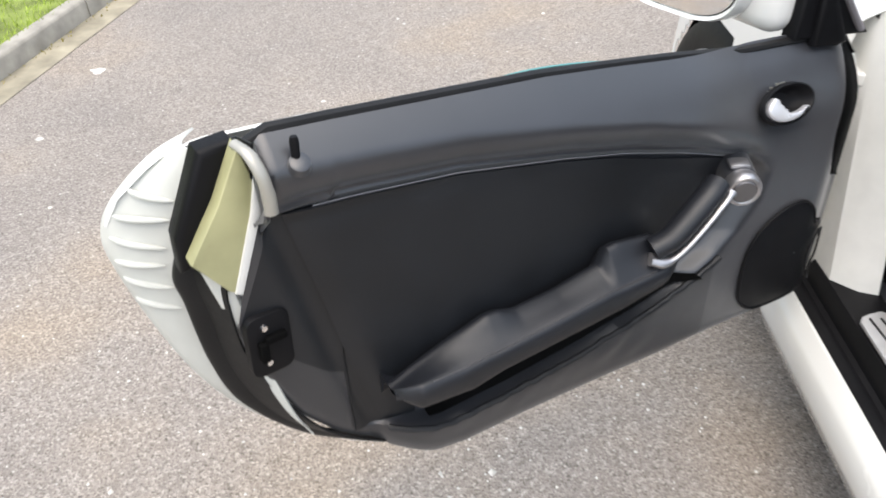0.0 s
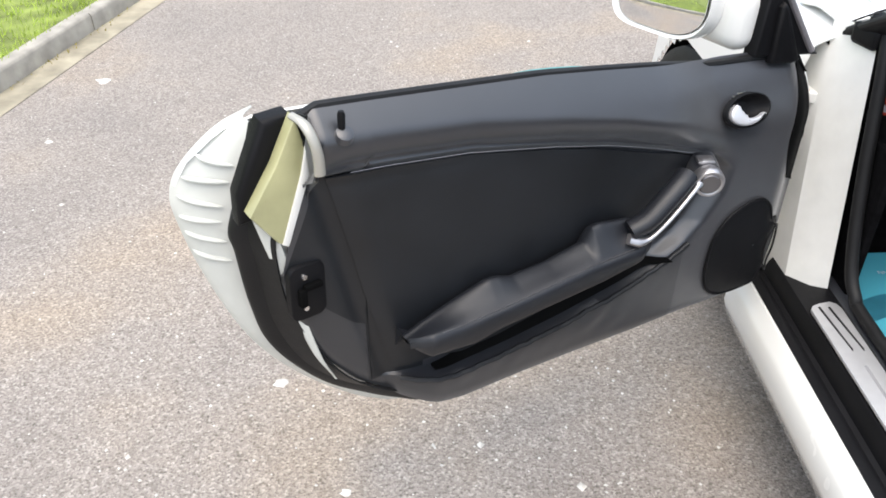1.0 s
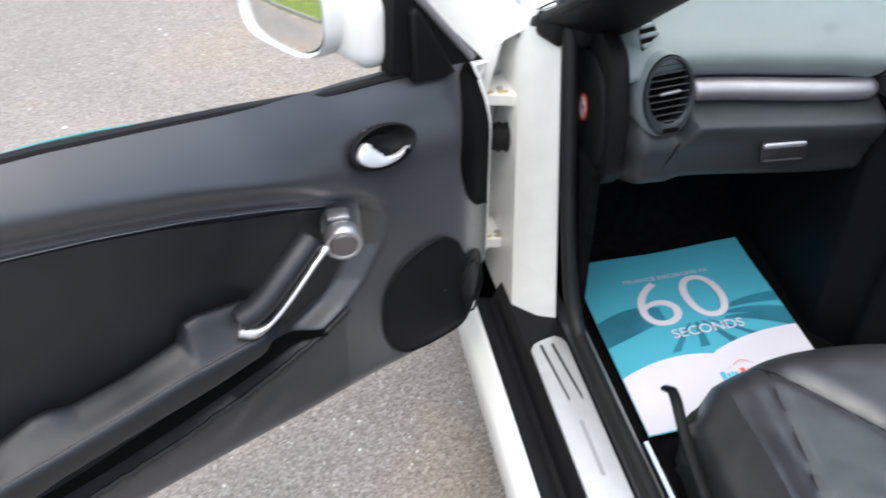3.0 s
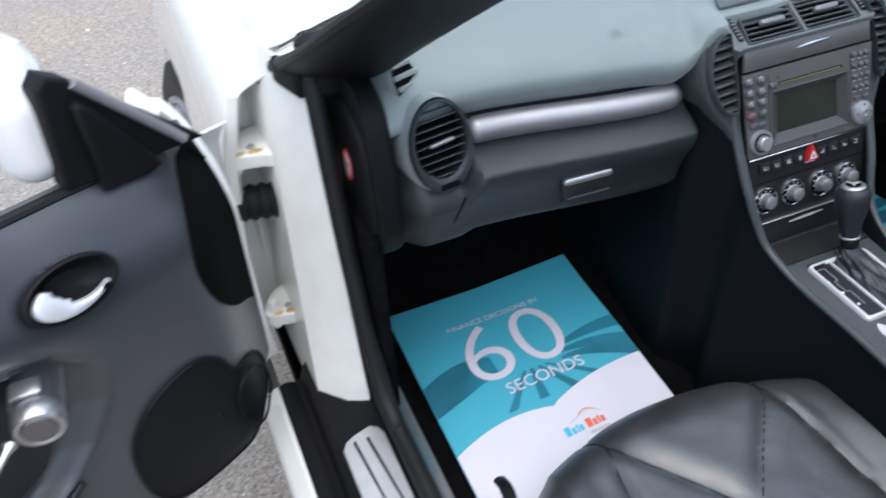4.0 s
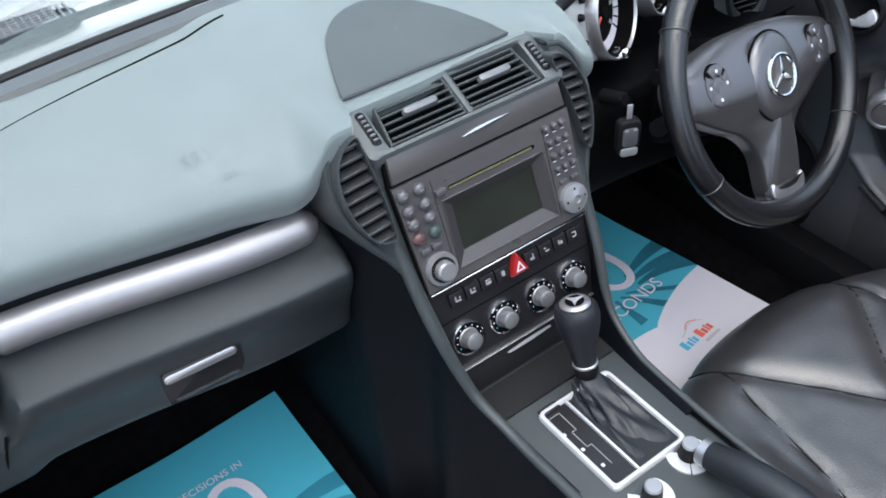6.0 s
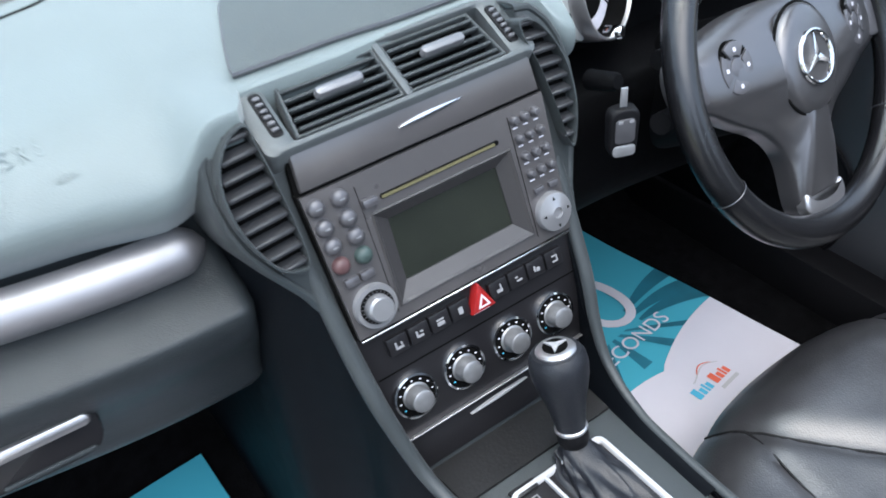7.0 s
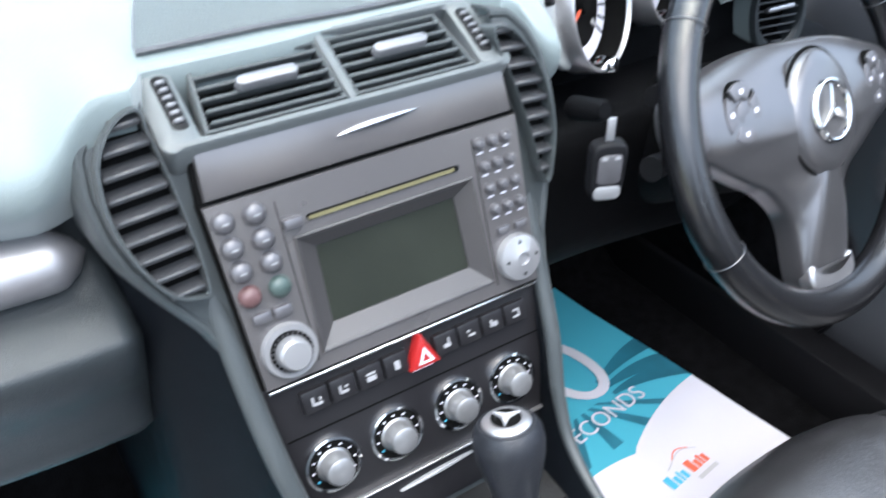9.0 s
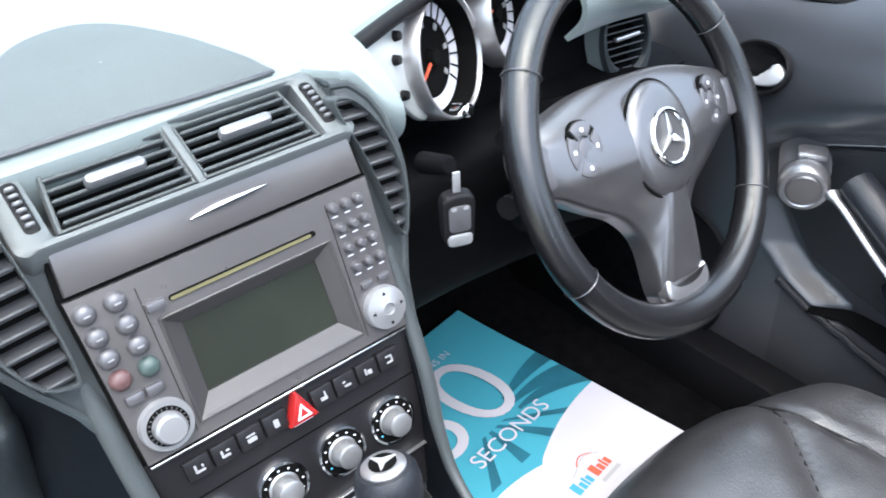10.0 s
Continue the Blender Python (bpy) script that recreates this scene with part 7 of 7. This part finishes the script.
for s in (-1, 1):
    fr = SWR @ pose(s * 0.100, 0.016, 0.017, 0, s * 8, 0)
    pod = part("spoke_keys", prism(ellipse(0.0205, 0.0265, 32), -0.004, 0.0030, 0.001), deep_black, wheel_s, "oval pod of spoke buttons", at=fr)
    for k in range(4):
        sector = [(0.0192 * q * math.cos(radians(a)), 0.0252 * q * math.sin(radians(a))) for q, span in ((1.0, range(50, 131, 10)), (0.46, range(130, 49, -10))) for a in span]
        turned = [(x, y) if k == 0 else (-x, -y) if k == 2 else None for x, y in sector]
        if k % 2:
            sector = [(0.0192 * q * math.cos(radians(a)), 0.0252 * q * math.sin(radians(a))) for q, span in ((1.0, range(-36, 37, 9)), (0.46, range(36, -37, -9))) for a in span]
            turned = [(x, y) if k == 1 else (-x, -y) for x, y in sector]
        b = part("spoke_button", prism(turned, 0.002, 0.0058, 0.0012), silver_key, pod, at=fr)
        part("button_mark", prism(round_rect(0.0034, 0.0040, 0.001, 3, 0.0132 * (0, 1, 0, -1)[k], 0.0172 * (1, 0, -1, 0)[k]), 0.0056, 0.0064), print_white, b, at=fr)
    part("spoke_button", prism(ellipse(0.0076, 0.0096, 20), 0.002, 0.0056, 0.0012), silver_key, pod, at=fr)
    part("spoke_cap", prism(round_rect(0.030, 0.040, 0.008, 5), -0.006, 0.004, 0.003), silver_key, wheel_s, "silver spoke root", at=SWR @ pose(s * 0.150, 0.012, 0.010))
insert = spline([(-0.031, -0.130), (-0.016, -0.137), (0.0, -0.1395), (0.016, -0.137), (0.031, -0.130), (0.034, -0.146), (0.022, -0.156), (0.0, -0.160), (-0.022, -0.156), (-0.034, -0.146)], 60, closed=True)
part("spoke_insert", prism([tuple(p) for p in insert], 0.002, 0.0155, 0.004, 4), satin_silver, wheel_s, "curved satin silver insert at the foot of the spoke", at=SWR)
back_ = wn_ * -1
cpos = Vector((0.411, 0.023, 0.759))
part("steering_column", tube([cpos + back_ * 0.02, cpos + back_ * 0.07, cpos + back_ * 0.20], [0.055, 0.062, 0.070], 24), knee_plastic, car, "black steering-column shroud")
part("column_stalk", tube([(0.36, 0.09, 0.74), (0.30, 0.06, 0.735), (0.245, 0.045, 0.745)], [0.009, 0.008, 0.011], 12), black_plastic, car, "black column stalk")
part("column_stalk", tube([(0.36, 0.10, 0.775), (0.315, 0.085, 0.785), (0.27, 0.075, 0.79)], [0.008, 0.007, 0.010], 12), black_plastic, car, "black indicator stalk")

# ---- car key hanging in the ignition ----
KF = frame_of((0.163, 0.016, 0.785), (0.92, -0.38, 0), (0.10, -0.04, 1)) @ Matrix.Diagonal((0.68, 0.68, 0.8, 1))
part("ignition_lock", lathe([(0.0, 0.004), (0.006, 0.004), (0.008, 0.0), (0.009, -0.03)], 28), knee_plastic, car, "black ignition lock", at=frame_of((0.166, 0.030, 0.824), (1, 0, 0), (0, 0.3, 0.95)))
fob = tagged(part("car_key", prism([tuple(p) for p in spline([(-0.016, 0.030), (0.016, 0.030), (0.019, 0.0), (0.016, -0.030), (0.0, -0.036), (-0.016, -0.030), (-0.019, 0.0)], 40, closed=True)], -0.007, 0.008, 0.004, 3), black_plastic, None, at=KF), "black and silver car key fob in the ignition", "car key")
part("fob_plate", prism(round_rect(0.026, 0.034, 0.006, 5, 0, 0.004), 0.007, 0.0098, 0.001), silver_key, fob, "grey button plate", at=KF)
part("fob_tip", prism(round_rect(0.030, 0.016, 0.006, 5, 0, -0.024), 0.004, 0.0100, 0.002), alloy, fob, "silver fob end", at=KF)
for k in (-1, 1):
    part("fob_mark", prism(round_rect(0.006, 0.004, 0.001, 3, 0.007 * k, 0.018), 0.0095, 0.0103), icon_grey, fob, at=KF)
part("key_blade", slab(0.009, 0.030, 0.0025, 0.0008, at=(0, 0.044, 0)), alloy, fob, "steel key blade", at=KF)


# ---- printed paper floor mats ----
def paper_mat(corners, curl, label, shift=(0.0, 0.0)):
    tl, tr, br, bl = (np.array(c) for c in corners)

    def at_(u, v, h=0.0):
        p = (bl * (1 - u) + br * u) * (1 - v) + (tl * (1 - u) + tr * u) * v
        p = p + np.array([0, 0, 0.010 * math.sin(math.pi * v) * math.sin(math.pi * u) * curl + 0.004 * noise.noise((u * 3, v * 3, 1)) + 0.006 * (2 * u - 1) ** 2 * v])
        return Vector(p) + Vector((0, 0, 1)) * h
    rows = [[at_(u, v) for u in np.linspace(0, 1, 26)] for v in np.linspace(0, 1, 30)]
    bm = grid(rows)
    bmesh.ops.recalc_face_normals(bm, faces=bm.faces)
    uv = bm.loops.layers.uv.new("UVMap")
    m = tagged(part("floor_mat", thicken(bm, 0.0008), mat_paper), label, "floor mat", "paper floor mats")

    def lay(name, bm, mat, h, lab=""):
        """Lays flat pieces in u, v on the paper."""
        bmesh.ops.subdivide_edges(bm, edges=[e for e in bm.edges if e.calc_length() > 0.06], cuts=3)
        for vtx in bm.verts:
            vtx.co = at_(min(0.998, max(0.002, vtx.co.x + shift[0])), min(0.998, max(0.002, vtx.co.y + shift[1])), h)
        bm.normal_update()
        for f in bm.faces:
            if f.normal.z < 0:
                f.normal_flip()
        part(name, bm, mat, m, lab)

    def poly(top, low):
        return grid([top, low])
    W = 0.375
    H = 0.455

    def words(text, size, cx, cy, mat, h, stretch=1.0, lab="", space=1.0, thin=0.0):
        b = text_mesh(text, size, space, thin)
        for v in b.verts:
            v.co = Vector((cx + v.co.x / W * stretch, cy + v.co.y / H, 0))
        lay("print", b, mat, h, lab)
    # dark streaks of the road picture
    for a, b_, c, d in ((0.56, 0.62, 0.585, 0.66), (0.53, 0.575, 0.48, 0.545), (0.50, 0.52, 0.42, 0.46)):
        n = 16
        up = [(0.66 + 0.34 * k / n, a + (c - a) * (k / n) ** 1.3 + 0.03 * math.sin(2.4 * k / n), 0) for k in range(n + 1)]
        lo = [(0.66 + 0.34 * k / n, a - 0.012 - 0.045 * (k / n) + (c - a) * (k / n) ** 1.3 + 0.02 * math.sin(2.4 * k / n), 0) for k in range(n + 1)]
        lay("print_streak", poly(up, lo), print_teal_dark, 0.0010)
    up = [(0.36 * k / 14, 0.60 + 0.05 * math.sin(2.6 * k / 14), 0) for k in range(15)]
    lo = [(0.36 * k / 14, 0.455 + 0.085 * (k / 14), 0) for k in range(15)]
    lay("print_streak", poly(up, lo), print_teal_dark, 0.0010)
    for k in range(4):
        x0, x1 = 0.46 + 0.035 * k, 0.30 + 0.16 * k
        lay("print_streak", poly([(x0, 0.50, 0), (x0 + 0.018, 0.50, 0)], [(x1, 0.36, 0), (x1 + 0.05, 0.36, 0)]), print_teal_dark, 0.0010)
    # white foot with two soft bumps
    n = 40
    edge = []
    for k in range(n + 1):
        u = k / n
        e1 = 0.255 + 0.085 * math.sin(math.pi * min(1, (u + 0.06) / 0.72)) ** 0.8 if u < 0.66 else 0
        e2 = 0.395 - 0.43 * (0.92 - u) ** 2 if u > 0.50 else 0
        edge.append((u, min(0.42, max(e1, e2)), 0))
    lay("print_white_foot", poly(edge, [(k / n, 0.004, 0) for k in range(n + 1)]), print_white, 0.0012, "white printed foot of the mat")
    words("FINANCE DECISIONS IN", 0.0168, 0.49, 0.82, print_white, 0.0022, space=1.02)
    words("60", 0.195, 0.49, 0.635, print_white, 0.0026, 1.05, thin=-0.002)
    words("SECONDS", 0.033, 0.545, 0.450, print_white, 0.0024)
    # the company mark as plain bars in its colours, a thin grey arc above it and grey bars below
    bars = ((0.0, 0.026, 1.0), (0.032, 0.017, 0.68), (0.055, 0.010, 0.86), (0.070, 0.017, 0.68))
    for mat, u0 in ((print_blue, 0.475), (print_red, 0.580)):
        for du, wide, tall in bars:
            q = [(u0 + du, 0.176, 0), (u0 + du + wide, 0.176, 0)], [(u0 + du, 0.176 + 0.038 * tall, 0), (u0 + du + wide, 0.176 + 0.038 * tall, 0)]
            lay("mark_bar", grid(q), mat, 0.0022)
    lay("mark_bar", grid([[(0.575, 0.150, 0), (0.672, 0.150, 0)], [(0.575, 0.162, 0), (0.672, 0.162, 0)]]), print_grey, 0.0022)
    arc = [(0.52 + 0.15 * k / 18, 0.226 + 0.022 * math.sin(math.pi * (k / 18) ** 1.4), 0) for k in range(19)]
    lay("mark_arc", poly(arc, [(u, v - 0.004, 0) for u, v, _ in arc]), print_grey, 0.0022)
    arc = [(0.565 + 0.085 * k / 12, 0.240 + 0.016 * math.sin(math.pi * k / 12), 0) for k in range(13)]
    lay("mark_arc", poly(arc, [(u, v - 0.004, 0) for u, v, _ in arc]), print_red, 0.0022)
    for du, wide in ((0.0, 0.05), (0.056, 0.09), (0.152, 0.07), (0.228, 0.05)):
        lay("mark_bar", grid([[(0.44 + du, 0.066, 0), (0.44 + du + wide, 0.066, 0)], [(0.44 + du, 0.052, 0), (0.44 + du + wide, 0.052, 0)]]), print_grey, 0.0022)
    return m


paper_mat([(-0.568, 0.398, 0.242), (-0.205, 0.352, 0.306), (-0.192, -0.085, 0.270), (-0.572, -0.100, 0.238)], 0.6, "teal and white printed paper mat on the passenger floor")
paper_mat([(0.104, 0.345, 0.285), (0.484, 0.398, 0.287), (0.569, -0.05, 0.264), (0.189, -0.105, 0.262)], 0.6, "teal and white printed paper mat on the driver's floor", (0.05, 0.07))
